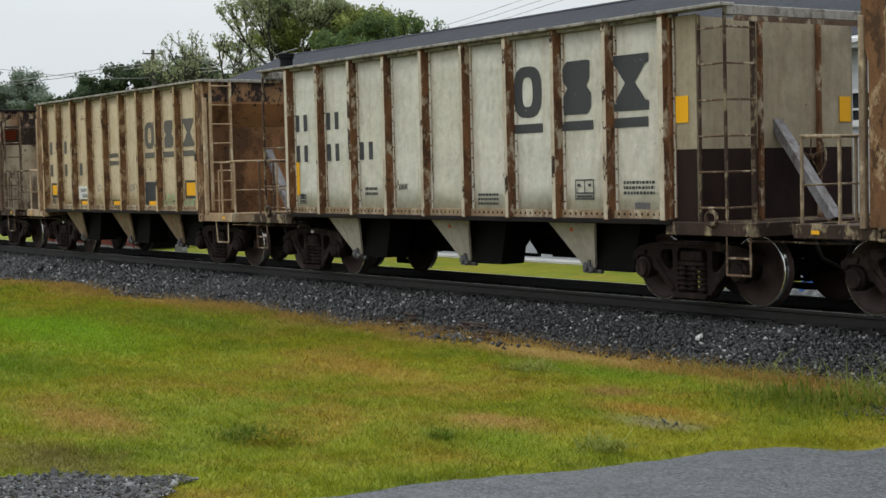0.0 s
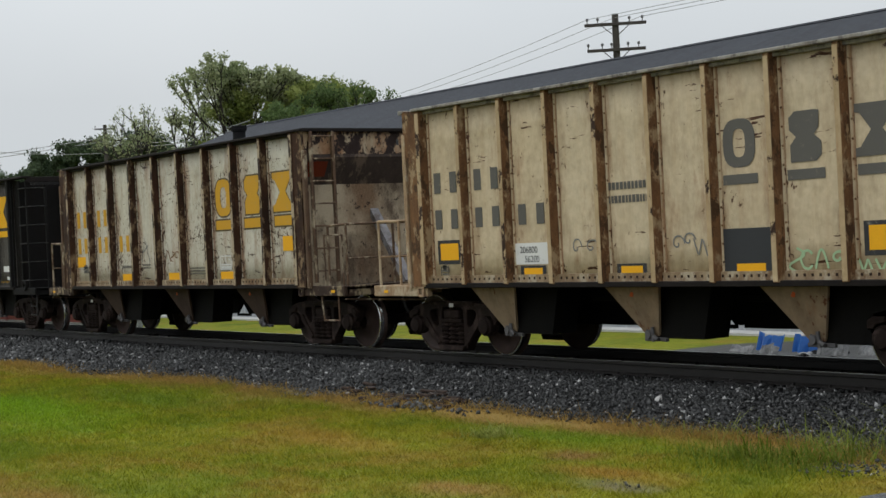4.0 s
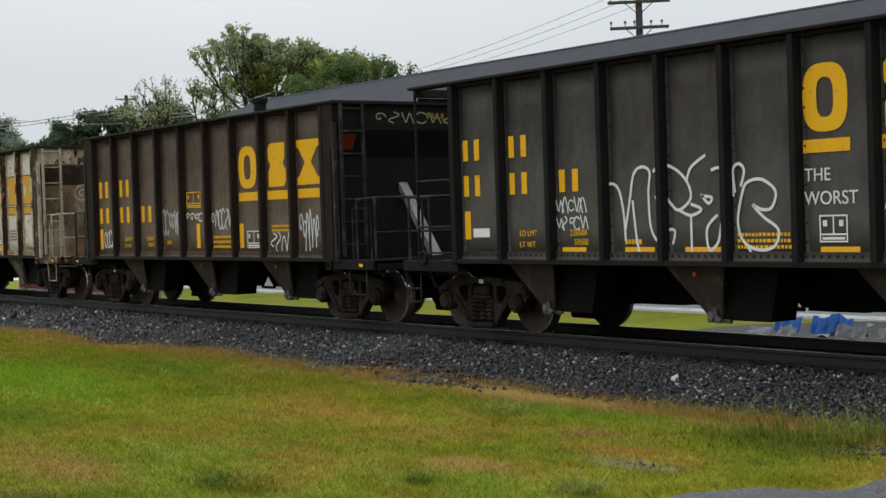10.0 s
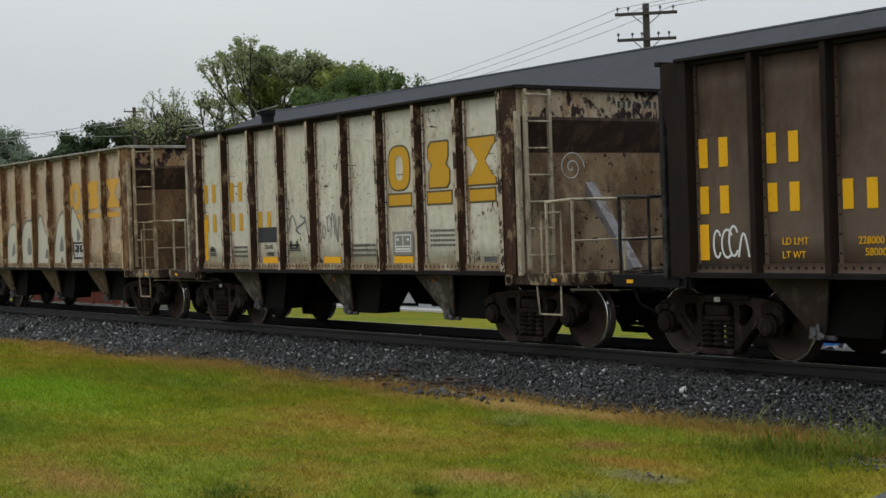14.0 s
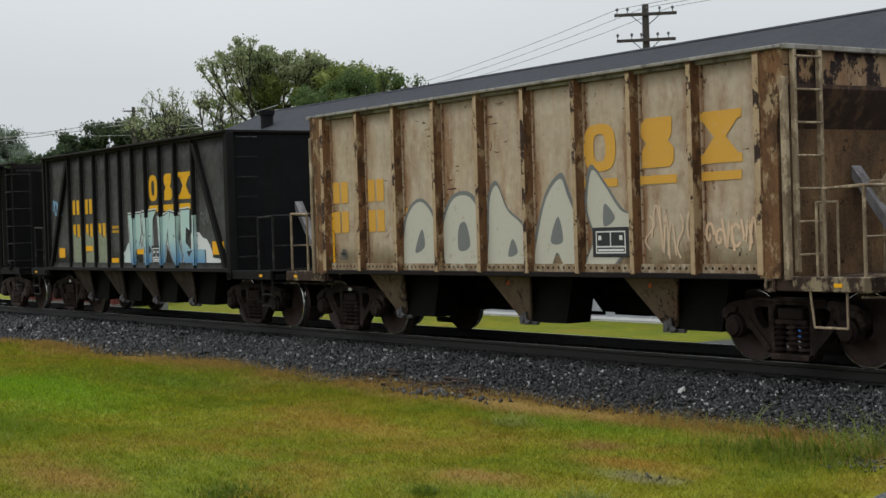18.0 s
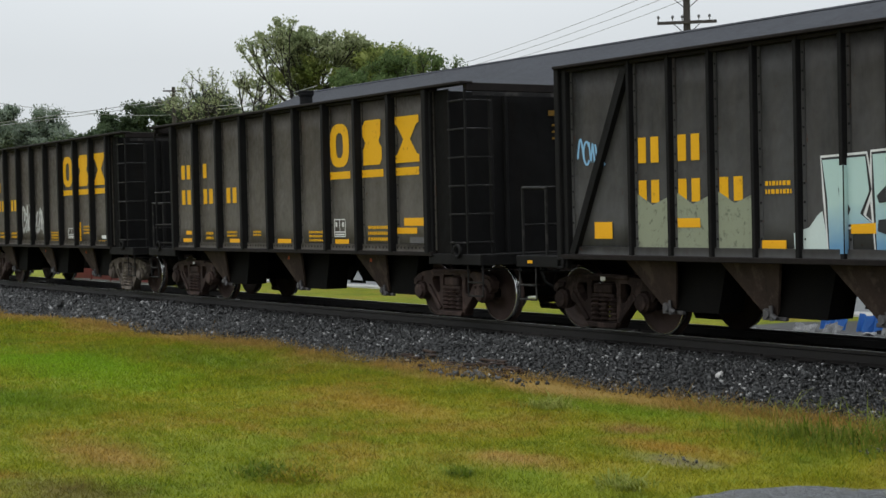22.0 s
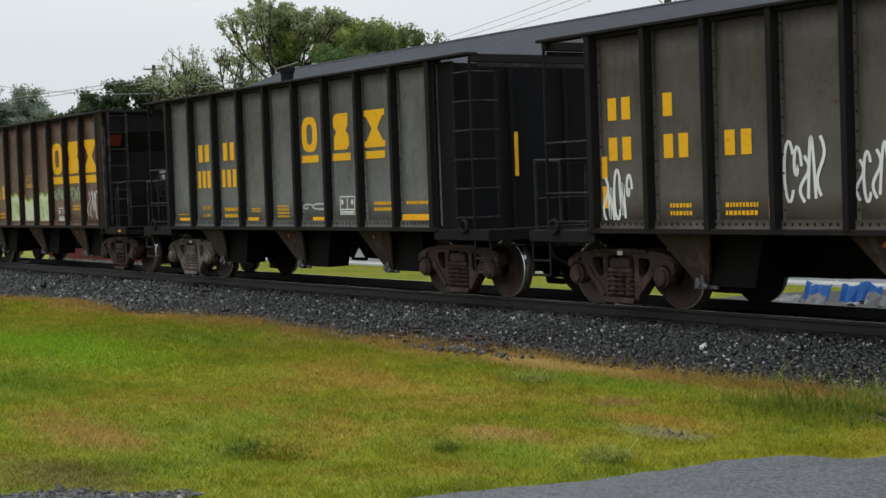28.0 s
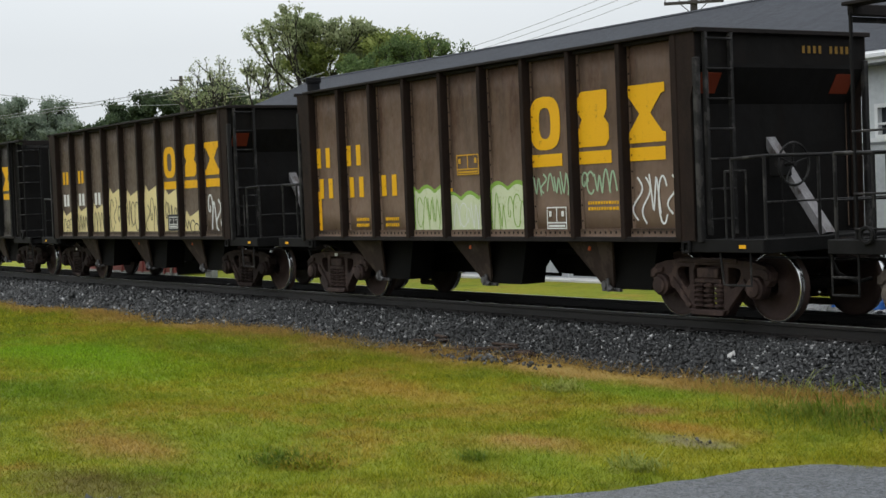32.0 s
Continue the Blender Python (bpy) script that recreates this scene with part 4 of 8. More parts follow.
@functools.lru_cache(None)
def wheel_meshes():
    w = bmesh.new()
    lathe(w, [(0.11, -0.80), (0.115, -0.845), (0.135, -0.845), (0.14, -0.80), (0.36, -0.755), (0.385, -0.79), (0.452, -0.79), (0.457, -0.78),
              (0.459, -0.70), (0.487, -0.685), (0.484, -0.655), (0.40, -0.655), (0.36, -0.70), (0.14, -0.73), (0.11, -0.65)], 36)
    for f in w.faces:
        f.smooth = True
    me = bpy.data.meshes.new("wheel")
    w.to_mesh(me)
    w.free()
    me.materials.append(M_WHEEL)
    t = bmesh.new()
    lathe(t, [(0.441, -0.7915), (0.4535, -0.7915), (0.4592, -0.783), (0.4605, -0.775), (0.4615, -0.705), (0.458, -0.700)], 36)
    for f in t.faces:
        f.smooth = True
    bmesh.ops.delete(t, geom=[f for f in t.faces if len(f.verts) > 4], context="FACES")
    tm = bpy.data.meshes.new("tread")
    t.to_mesh(tm)
    t.free()
    tm.materials.append(M_TREAD)
    a = bmesh.new()
    lathe(a, [(0.07, -1.0), (0.075, -0.66), (0.085, 0.0), (0.075, 0.66), (0.07, 1.0)], 14)
    am = bpy.data.meshes.new("wheelset")
    a.to_mesh(am)
    a.free()
    am.materials.append(M_STEEL)
    return me, tm, am


@functools.lru_cache(None)
def bogie_meshes(cast):
    """Side frame with its two triangular openings, spring nest, bearing, bolster and brake beam, drawn for the near side."""
    out = {}
    fr = bmesh.new()
    half = [(0.0, .815), (0.52, .815), (0.84, .785), (1.04, .735), (1.125, .655), (1.115, .545), (1.06, .475), (1.015, .475), (1.0, .56), (0.945, .605), (0.835, .605),
            (0.775, .56), (0.755, .455), (0.70, .415), (0.645, .42), (0.355, .12), (0.29, .075), (0.0, .065)]
    ring = half + [(-u, v) for u, v in reversed(half[1:-1])]
    window = [(0.375, .705), (0.52, .705), (0.585, .68), (0.60, .63), (0.565, .555), (0.47, .45), (0.41, .435), (0.37, .475)]
    well = [(0.27, .155), (0.28, .66), (0.24, .735), (-0.24, .735), (-0.28, .66), (-0.27, .155)]
    y0, y1 = -1.10, -0.96
    for loop in (ring, window, [(-u, v) for u, v in window], well):
        vs = [fr.verts.new((u, y0, v)) for u, v in loop]
        for p, q in zip(vs, vs[1:] + vs[:1]):
            fr.edges.new((p, q))
    bmesh.ops.triangle_fill(fr, use_beauty=True, edges=fr.edges[:])
    grown = bmesh.ops.extrude_face_region(fr, geom=fr.faces[:])
    bmesh.ops.translate(fr, vec=(0, y1 - y0, 0), verts=[v for v in grown["geom"] if isinstance(v, bmesh.types.BMVert)])
    # ribs round the windows, the spring seat and the pedestal ends stand proud
    for s in (-1, 1):
        prism(fr, [(s * 0.315, .20), (s * 0.375, .15), (s * 0.72, .50), (s * 0.665, .58)], y0 - .03, y0 + .01)
        prism(fr, [(s * 1.035, .56), (s * 1.12, .56), (s * 1.115, .655), (s * 1.03, .70), (s * 0.86, .70), (s * 0.88, .63), (s * 1.0, .61)], y0 - .035, y0 + .01)
    prism(fr, [(-0.29, .075), (0.29, .075), (0.34, .15), (-0.34, .15)], y0 - 0.05, y1 + .05)
    prism(fr, [(-0.56, .77), (0.56, .77), (0.56, .825), (-0.56, .825)], y0 - 0.03, y1 + .03)
    bmesh.ops.recalc_face_normals(fr, faces=fr.faces[:])
    sharp = [e for e in fr.edges if len(e.link_faces) == 2 and e.calc_face_angle(0) > 0.7]
    bmesh.ops.bevel(fr, geom=sharp, offset=0.009, segments=1, affect="EDGES")
    out["side_frame"] = (fr, cast)
    sp = bmesh.new()
    coil = [(0.055, .17)]
    for i in range(5):
        coil += [(0.056, .178 + i * .066), (0.088, .192 + i * .066), (0.090, .210 + i * .066), (0.056, .226 + i * .066)]
    lathe(sp, coil + [(0.055, .50)], 12, "z", (0, -1.07, 0))
    out["spring"] = (sp, cast)
    be = bmesh.new()
    lathe(be, [(0.13, -0.98), (0.145, -1.02), (0.145, -1.15), (0.12, -1.17), (0.11, -1.20), (0.05, -1.21)], 18, "y", (0, 0, WHEEL_R))
    for i in range(3):
        a = 2 * math.pi * i / 3 + .5
        lathe(be, [(0.022, -1.17), (0.022, -1.205)], 6, "y", (0.075 * math.cos(a), 0, WHEEL_R + 0.075 * math.sin(a)))
    out["axle_bearing"] = (be, cast)
    bo = bmesh.new()
    for s in (-1, 1):
        box(bo, -0.255, 0.255, s * 1.12, s * .9, .50, .56, 0.012)
        box(bo, -0.20, 0.20, s * 1.13, s * .9, .56, .70, 0.02)
    box(bo, -0.2, 0.2, -0.95, 0.95, .52, .74, 0.02)
    box(bo, -0.28, 0.28, -0.3, 0.3, .70, .86, 0.02)
    out["bolster"] = (bo, cast)
    tag = bmesh.new()
    prism(tag, [(-.02, .742), (.085, .742), (.085, .80), (-.02, .80)], -1.136, -1.131)
    out["label_plate"] = (tag, M_WHITE)
    bb = bmesh.new()
    rod(bb, (-0.45, -0.9, .42), (-0.45, .9, .42), 0.035)
    rod(bb, (0.45, -0.9, .42), (0.45, .9, .42), 0.035)
    for s in (-1, 1):
        for y in (-0.73, 0.73):
            box(bb, s * .46 - .05, s * .46 + .05, y - .05, y + .05, .28, .58, .01)
    out["brake_beam"] = (bb, M_BLACK)
    res = {}
    for k, (bm, m) in out.items():
        me = bpy.data.meshes.new(k)
        bm.to_mesh(me)
        bm.free()
        me.materials.append(m)
        res[k] = me
    return res


def bogie(car, x, cast=None):
    me = bogie_meshes(cast or M_BOGIE)
    bol = shared("bogie", me["bolster"], car, pose(x, 0, 0), "rust-brown cast steel bogie")
    shared("brake_beam", me["brake_beam"], bol)
    if x < 1:
        shared("label_plate", me["label_plate"], bol, None, "small white inspection plate")
    for flip in (0, 180):
        sf = shared("side_frame", me["side_frame"], bol, pose(0, 0, 0, 0, 0, flip))
        for u in (-0.19, 0.0, 0.19):
            shared("spring", me["spring"], bol, pose(u, 0, 0, 0, 0, flip))
        for s in (-0.889, 0.889):
            shared("axle_bearing", me["axle_bearing"], bol, pose(s if not flip else -s, 0, 0, 0, 0, flip))
    wm, tm, am = wheel_meshes()
    for s in (-0.889, 0.889):
        ws = shared("wheelset", am, car, pose(x + s, 0, WHEEL_R))
        for flip in (0, 180):
            shared("wheel", wm, ws, pose(0, 0, 0, 0, 0, flip))
            shared("tread", tm, ws, pose(0, 0, 0, 0, 0, flip), "bright worn wheel tread")
        wheelsets.append((ws, x + s))


def panel_mesh(w, h, th=0.02, bulge=0.0, n=6):
    """A steel sheet between two posts, dished by wear; thickness towards the inside."""
    bm = bmesh.new()
    front = [[bm.verts.new((w * i / n, -bulge * math.sin(math.pi * i / n) * math.sin(math.pi * min(1, j / n + .12)), h * j / n)) for j in range(n + 1)] for i in range(n + 1)]
    for i in range(n):
        for j in range(n):
            f = bm.faces.new((front[i][j], front[i + 1][j], front[i + 1][j + 1], front[i][j + 1]))
            f.smooth = True
    r = bmesh.ops.extrude_face_region(bm, geom=bm.faces[:])
    bmesh.ops.translate(bm, vec=(0, th, 0), verts=[v for v in r["geom"] if isinstance(v, bmesh.types.BMVert)])
    bmesh.ops.recalc_face_normals(bm, faces=bm.faces[:])
    return bm


def plate(bm, pts, th=0.002, y=-PANEL_Y - 0.007):
    """A flat painted shape on the near side: pts in x, z."""
    if len(pts) < 3:
        return
    prism(bm, pts, y, y - th)


def rect(bm, x0, x1, z0, z1, y=-PANEL_Y - 0.007):
    plate(bm, [(x0, z0), (x1, z0), (x1, z1), (x0, z1)], y=y)


def ribbon(bm, pts, w, y):
    """A sprayed stroke of even width."""
    pts = [Vector((a, b)) for a, b in pts]
    left, right = [], []
    for i, p in enumerate(pts):
        d = (pts[min(i + 1, len(pts) - 1)] - pts[max(i - 1, 0)])
        d = d.normalized() if d.length > 1e-6 else Vector((1, 0))
        n = Vector((-d.y, d.x)) * w / 2
        left.append(bm.verts.new((p.x + n.x, y, p.y + n.y)))
        right.append(bm.verts.new((p.x - n.x, y, p.y - n.y)))
    for i in range(len(pts) - 1):
        bm.faces.new((left[i], left[i + 1], right[i + 1], right[i]))


def curl(x, z, w, h, kind, n=14):
    """Loops and zigzags that make up a tag, not letters."""
    k = [i / n for i in range(n + 1)]
    if kind == 0:
        return [(x + w * (.5 + .5 * math.cos(2 * math.pi * u * .8 + .6)), z + h * (.5 + .5 * math.sin(2 * math.pi * u * .8 + .6))) for u in k]
    if kind == 1:
        return [(x + w * u, z + h * abs((3 * u) % 2 - 1)) for u in k]
    if kind == 2:
        return [(x + w * (.5 + .45 * math.sin(2 * math.pi * u)), z + h * (1 - u)) for u in k]
    if kind == 3:
        return [(x + w * u, z + h * math.sin(math.pi * u)) for u in k]
    return [(x + w * (.5 + .5 * (1 - u) * math.cos(7 * u)), z + h * (.5 + .5 * (1 - u) * math.sin(7 * u))) for u in k]


class Car:
    def __init__(self, start, kind, tc, label, skin, post, chord, end, ladder, chute, ink, name_group="hopper cars"):
        self.tc, self.kind = tc, kind
        self.ob = thing("hopper_car", label, "freight car", name_group, at=(start, 0, 0))
        self.skin, self.post, self.chord, self.end, self.ladder, self.chute, self.ink = skin, post, chord, end, ladder, chute, ink
        self.n = 9
        self.band, self.end_ink, self.face, self.deck = end, INK_DIM if ink is INK_YELLOW else ink, None, POST_BLACK if ladder is LAD_BLACK else ladder
        self.bay = tc / 9
        self.lo, self.hi = (-0.25, 9.30) if kind == "C" else (0.0, tc)
        movers.append((self.ob, start))

    # -- body --
    def sides(self, rivets=None, posts=None, bulge=0.004):
        posts = posts or [i * self.bay for i in range(10)]
        self.posts = posts
        o, made = self.ob, {}
        for s in (-1, 1):
            for a, b in zip(posts, posts[1:]):
                w = b - a
                key = round(w, 3)
                if key not in made:
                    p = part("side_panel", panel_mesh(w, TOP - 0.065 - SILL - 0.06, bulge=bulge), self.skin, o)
                    made[key] = p.data
                else:
                    p = shared("side_panel", made[key], o)
                p.matrix_basis = pose(a, -PANEL_Y, SILL + 0.06) if s < 0 else pose(b, PANEL_Y, SILL + 0.06, 0, 0, 180)
            for i, x in enumerate(posts):
                wide = (0.058 if 0 < i < len(posts) - 1 else 0.072) * (0.62 if self.kind == "C" else 1.0)
                out = 1.6 if self.kind != "C" else 1.545
                if ("post", wide) not in made:
                    bm = prism(bmesh.new(), [(-wide, -PANEL_Y + .002), (-wide * .78, .01 - out), (-wide * .68, -out), (wide * .68, -out), (wide * .78, .01 - out), (wide, -PANEL_Y + .002)], SILL + 0.02, TOP - 0.036, "z")
                    for z in np.arange(SILL + .25, TOP - .2, 0.22):
                        for u in (-1, 1):
                            box(bm, u * (wide + .03) - .012, u * (wide + .03) + .012, -PANEL_Y - .016, -PANEL_Y, z, z + .026)
                    p = part("side_post", bm, self.post, o)
                    made[("post", wide)] = p.data
                    fl = bmesh.new()
                    for u in (-1, 1):
                        box(fl, u * (wide + .03) - .03, u * (wide + .03) + .03, -PANEL_Y - .008, -PANEL_Y + .002, SILL + .06, TOP - .066)
                    made[("flange", wide)] = part("post_flange", fl, self.skin, p).data
                    if self.face:
                        made[("face", wide)] = part("post_face", boxed(-wide * .62, wide * .62, -1.604, -1.598, SILL + .03, TOP - .07), self.face, p, "pale paint left on the post's face").data
                else:
                    p = shared("side_post", made[("post", wide)], o)
                    shared("post_flange", made[("flange", wide)], p)
                    if self.face:
                        shared("post_face", made[("face", wide)], p)
                p.matrix_basis = pose(x, 0, 0) if s < 0 else pose(x, 0, 0, 0, 0, 180)
            ext_r, ext_f = {"A": (0.12, 0.42), "B": (1.08, 1.12), "C": (0.16, 0.1)}[self.kind]
            ch = bmesh.new()
            y0, y1 = (-1.63, -1.38) if s < 0 else (1.38, 1.63)
            box(ch, self.lo - ext_r, self.hi + ext_f, y0, y1, TOP - 0.035, TOP + .01, 0.008)
            box(ch, self.lo - min(ext_r, .15), self.hi + min(ext_f, .15), *((-1.53, -1.40) if s < 0 else (1.40, 1.53)), TOP - 0.085, TOP - 0.034, 0.008)
            part("top_chord", ch, self.chord, o)
            si = bmesh.new()
            y0, y1 = (-1.58, -1.36) if s < 0 else (1.36, 1.58)
            box(si, self.lo - 0.12, self.hi + .12, y0, y1, SILL - 0.03, SILL + 0.04, 0.008)
            sill = part("side_sill", si, CHORD_DARK, o)
            part("sill_strip", boxed(self.lo, self.hi, *((-1.496, -1.46) if s < 0 else (1.46, 1.496)), SILL + .041, SILL + .15), SILL_RUST if self.face else self.skin, o)
            if rivets and s < 0:
                rv = bmesh.new()
                x = self.lo + 0.1
                while x < self.hi - .1:
                    rect(rv, x, x + .034, SILL + .08, SILL + .114, y=-1.4965)
                    x += .115
                part("rivet_strip", rv, rivets, sill, "strip of dark rivet heads", "stuff")

    def under(self, bays=(1.6, 4.9, 7.95), hole=5.15):
        o, tc = self.ob, self.tc
        f = tc / 10.05
        cs = bmesh.new()
        box(cs, -1.5, tc + 1.5, -0.3, 0.3, .78, 1.04, .01)
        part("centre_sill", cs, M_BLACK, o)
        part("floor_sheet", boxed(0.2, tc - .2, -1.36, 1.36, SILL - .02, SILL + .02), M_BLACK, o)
        # longitudinal sheet with the gap through which daylight shows
        if hole:
            h = hole * f
            sh = bmesh.new()
            x0, x1 = 1.7 * f, 8.9 * f
            prism(sh, [(x0, .42), (h - .25, .47), (h, .71), (h, 1.05), (x0, 1.05)], -.03, .03)
            prism(sh, [(h, .71), (h + .25, .47), (x1, .42), (x1, 1.05), (h, 1.05)], -.03, .03)
            prism(sh, [(h - .25, .47), (h - .25, .42), (h + .25, .42), (h + .25, .47)], -.03, .03)
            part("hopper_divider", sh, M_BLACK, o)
        for b in bays:
            b *= f
            for s in (-1, 1):
                c = bmesh.new()
                q = [(b - .62, SILL - .02), (b + .42, SILL - .02), (b + .16, .40), (b - .06, .40)]
                va = [c.verts.new((x, s * (1.34 if z > 1 else 1.12), z)) for x, z in q]
                vb = [c.verts.new((x, s * (1.30 if z > 1 else 1.08), z)) for x, z in q]
                c.faces.new(va)
                c.faces.new(vb[::-1])
                for i in range(4):
                    c.faces.new((va[i], vb[i], vb[(i + 1) % 4], va[(i + 1) % 4]))
                bmesh.ops.recalc_face_normals(c, faces=c.faces[:])
                ch = part("hopper_chute", c, self.chute, o)
                # body behind the chute: black carries the shade on its turned-away slopes
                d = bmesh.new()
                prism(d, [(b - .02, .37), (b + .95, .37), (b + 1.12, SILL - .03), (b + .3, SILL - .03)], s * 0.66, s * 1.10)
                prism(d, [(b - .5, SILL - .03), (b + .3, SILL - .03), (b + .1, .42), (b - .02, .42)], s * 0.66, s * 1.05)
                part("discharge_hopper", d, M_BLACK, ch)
                g = bmesh.new()
                rod(g, (b - .02, s * 1.16, .46), (b + .2, s * 1.18, .36), .03)
                rod(g, (b + .1, s * 1.18, .52), (b + .12, s * 1.18, .33), .024)
                lathe(g, [(.05, -.04), (.065, 0), (.05, .04)], 8, "y", (b + .05, s * 1.18, .42))
                box(g, b - .1, b + .3, s * 1.1 - .03, s * 1.1 + .03, .33, .38, .006)
                part("door_latch", g, M_GREYSTEEL, ch, "worn pale door latch")
                if s < 0 and self.kind != "C" and b > 2:
                    dab = prism(bmesh.new(), [(b - .16, .93), (b - .11, .92), (b - .09, .975), (b - .13, .99)], -1.312, -1.296)
                    part("paint_dab", dab, M_DAB, ch, "dab of orange paint")
        for x in (2.9 * f, 6.0 * f):
            part("brake_rod", rod(bmesh.new(), (x, -.5, .85), (x + 1.4, -.5, .85), .04), M_BLACK, o)

    def platform(self, x, d, out=1.47):
        """End platform, end sill, coupler and steps; d is +1 at the front, -1 at the rear."""
        o = self.ob
        e = x + d * out
        p = bmesh.new()
        box(p, min(x, e), max(x, e), -1.48, 1.48, 1.03, 1.08, .006)
        box(p, e - d * .12, e, -1.5, 1.5, .92, 1.10, .01)
        for s in (-1, 1):
            box(p, min(x, e), max(x, e), s * 1.5 - .05, s * 1.5 + .05, .93, 1.10, .01)
        deck = part("end_platform", p, self.deck, o)
        if self.kind != "B":
            rf = bmesh.new()
            rect(rf, e - d * .35 - .06, e - d * .35 + .06, .985, 1.03, y=-1.556)
            part("reflector", rf, M_YELLOW, deck, "yellow reflector")
        for s in (-1, 1):
            lug = bmesh.new()
            if self.kind == "B":
                hoop(lug, [(x + d * .86 + .09 * math.cos(a), s * 1.57, 1.15 + .09 * math.sin(a)) for a in [2 * math.pi * i / 14 for i in range(14)]], .028)
            else:
                hoop(lug, [(x + d * .12 + u, s * 1.575, 1.0 + v) for u, v in ((-.06, -.06), (0, -.065), (.06, -.06), (.065, 0), (.06, .06), (0, .065), (-.06, .06), (-.065, 0))], .022)
            part("jacking_lug", lug, self.deck, o)
        c = bmesh.new()
        box(c, min(e - d * .3, e + d * .28), max(e - d * .3, e + d * .28), -.09, .09, .80, .98, .015)
        box(c, min(e + d * .22, e + d * .44), max(e + d * .22, e + d * .44), -.2 if d > 0 else -.06, .06 if d > 0 else .2, .76, 1.0, .03)
        box(c, e - .04, e + .04, -.3, .3, .76, 1.06, .01)
        part("coupler", c, M_STEEL, o)
        h = bmesh.new()
        line = [(e + d * .05, -.45, .85), (e + d * .15, -.42, .62), (e + d * .28, -.25, .5), (e + d * .42, -.1, .55)]
        for a, b in zip(line, line[1:]):
            rod(h, a, b, .025, 6)
        part("air_hose", h, M_BLACK, o)
        ct = bmesh.new()
        rod(ct, (e - d * .06, -1.5, .88), (e - d * .06, -.25, .80), .014, 6)
        part("uncoupling_rod", ct, self.ladder, o)
        for s in (-1, 1):
            st = bmesh.new()
            xa, xb = e - d * .02, e - d * .42
            for xx in (xa, xb):
                rod(st, (xx, s * 1.5, .95), (xx, s * 1.5, .45), .014, 6)
            for z in (.45, .66):
                rod(st, (xa, s * 1.5, z), (xb, s * 1.5, z), .016, 6)
            if self.kind != "A":
                part("sill_step", st, self.ladder, o)
            else:
                st.free()
                if d > 0:
                    a, b = e - .75, e - .27
                    part("stirrup_step", rods([(a - .06, s * 1.5, .95), (a, s * 1.5, .52), (b, s * 1.5, .52), (b, s * 1.5, .95)], .015, 6), self.ladder, o)
        return e

    def railing(self, e, d, z=2.12):
        o = self.ob
        x = e - d * .05
        top = part("hand_railing", rods([(e - d * .62, -1.44, 1.05), (e - d * .62, -1.44, z - .02), (x, -1.44, z), (x, 1.44, z), (e - d * .62, 1.44, z - .02), (e - d * .62, 1.44, 1.05)], .022), self.ladder, o)
        for y in (-1.44, -.5, .5, 1.44):
            part("rail_post", rod(bmesh.new(), (x, y, 1.05), (x, y, z), .022), self.ladder, top)
        part("lower_rail", rod(bmesh.new(), (x, -1.46, 1.55), (x, 1.46, 1.55), .013), self.ladder, top)

    def end_ladder(self, x, d, y0, y1, z0=1.15, z1=TOP - .05, n=7, stiles=(1, 1)):
        b = bmesh.new()
        for y, on in ((y0, stiles[0]), (y1, stiles[1])):
            if on:
                box(b, x - .03, x + .03, y - .028, y + .028, z0, z1, .005)
        lad = part("ladder", b, self.deck if self.kind == "B" else self.ladder, self.ob) if any(stiles) else self.ob
        for i in range(n):
            z = z0 + .2 + (z1 - z0 - .28) * i / (n - 1)
            part("rung", rod(bmesh.new(), (x + d * .03, y0, z), (x + d * .03, y1, z), .014, 6), self.ladder, lad)

    def brace(self, x, d):
        b = bmesh.new()
        prism(b, [(x, 2.40), (x, 2.24), (x + d * .90, 1.08), (x + d * 1.02, 1.12)], -.085, .085)
        part("end_brace", b, M_BRACE, self.ob, "flaking grey diagonal end brace")

    def brake_wheel(self, x, y, z, d):
        b = bmesh.new()
        ring = [(x + d * .02, y + .28 * math.cos(a), z + .28 * math.sin(a)) for a in [2 * math.pi * i / 20 for i in range(21)]]
        for p, q in zip(ring, ring[1:]):
            rod(b, p, q, .017, 6)
        for i in range(5):
            a = 2 * math.pi * i / 5 + .3
            rod(b, (x, y, z), (x + d * .02, y + .28 * math.cos(a), z + .28 * math.sin(a)), .012, 5)
        rod(b, (x - d * .25, y, z), (x + d * .05, y, z), .03)
        box(b, x - d * .32, x - d * .12, y - .12, y + .12, z - .16, z + .14, .02)
        rod(b, (x - d * .2, y, z - .1), (x - d * .2, y, 1.08), .012, 5)
        part("brake_wheel", b, self.ladder, self.ob)

    def tank(self, x, d):
        b = bmesh.new()
        lathe(b, [(.10, -.52), (.17, -.46), (.19, -.4), (.19, .4), (.17, .46), (.10, .52)], 16, "y", (x, .55, 2.0))
        rod(b, (x, .25, 1.08), (x, .25, 1.85), .03)
        rod(b, (x, .85, 1.08), (x, .85, 1.85), .03)
        part("air_reservoir", b, M_GREYSTEEL, self.ob)

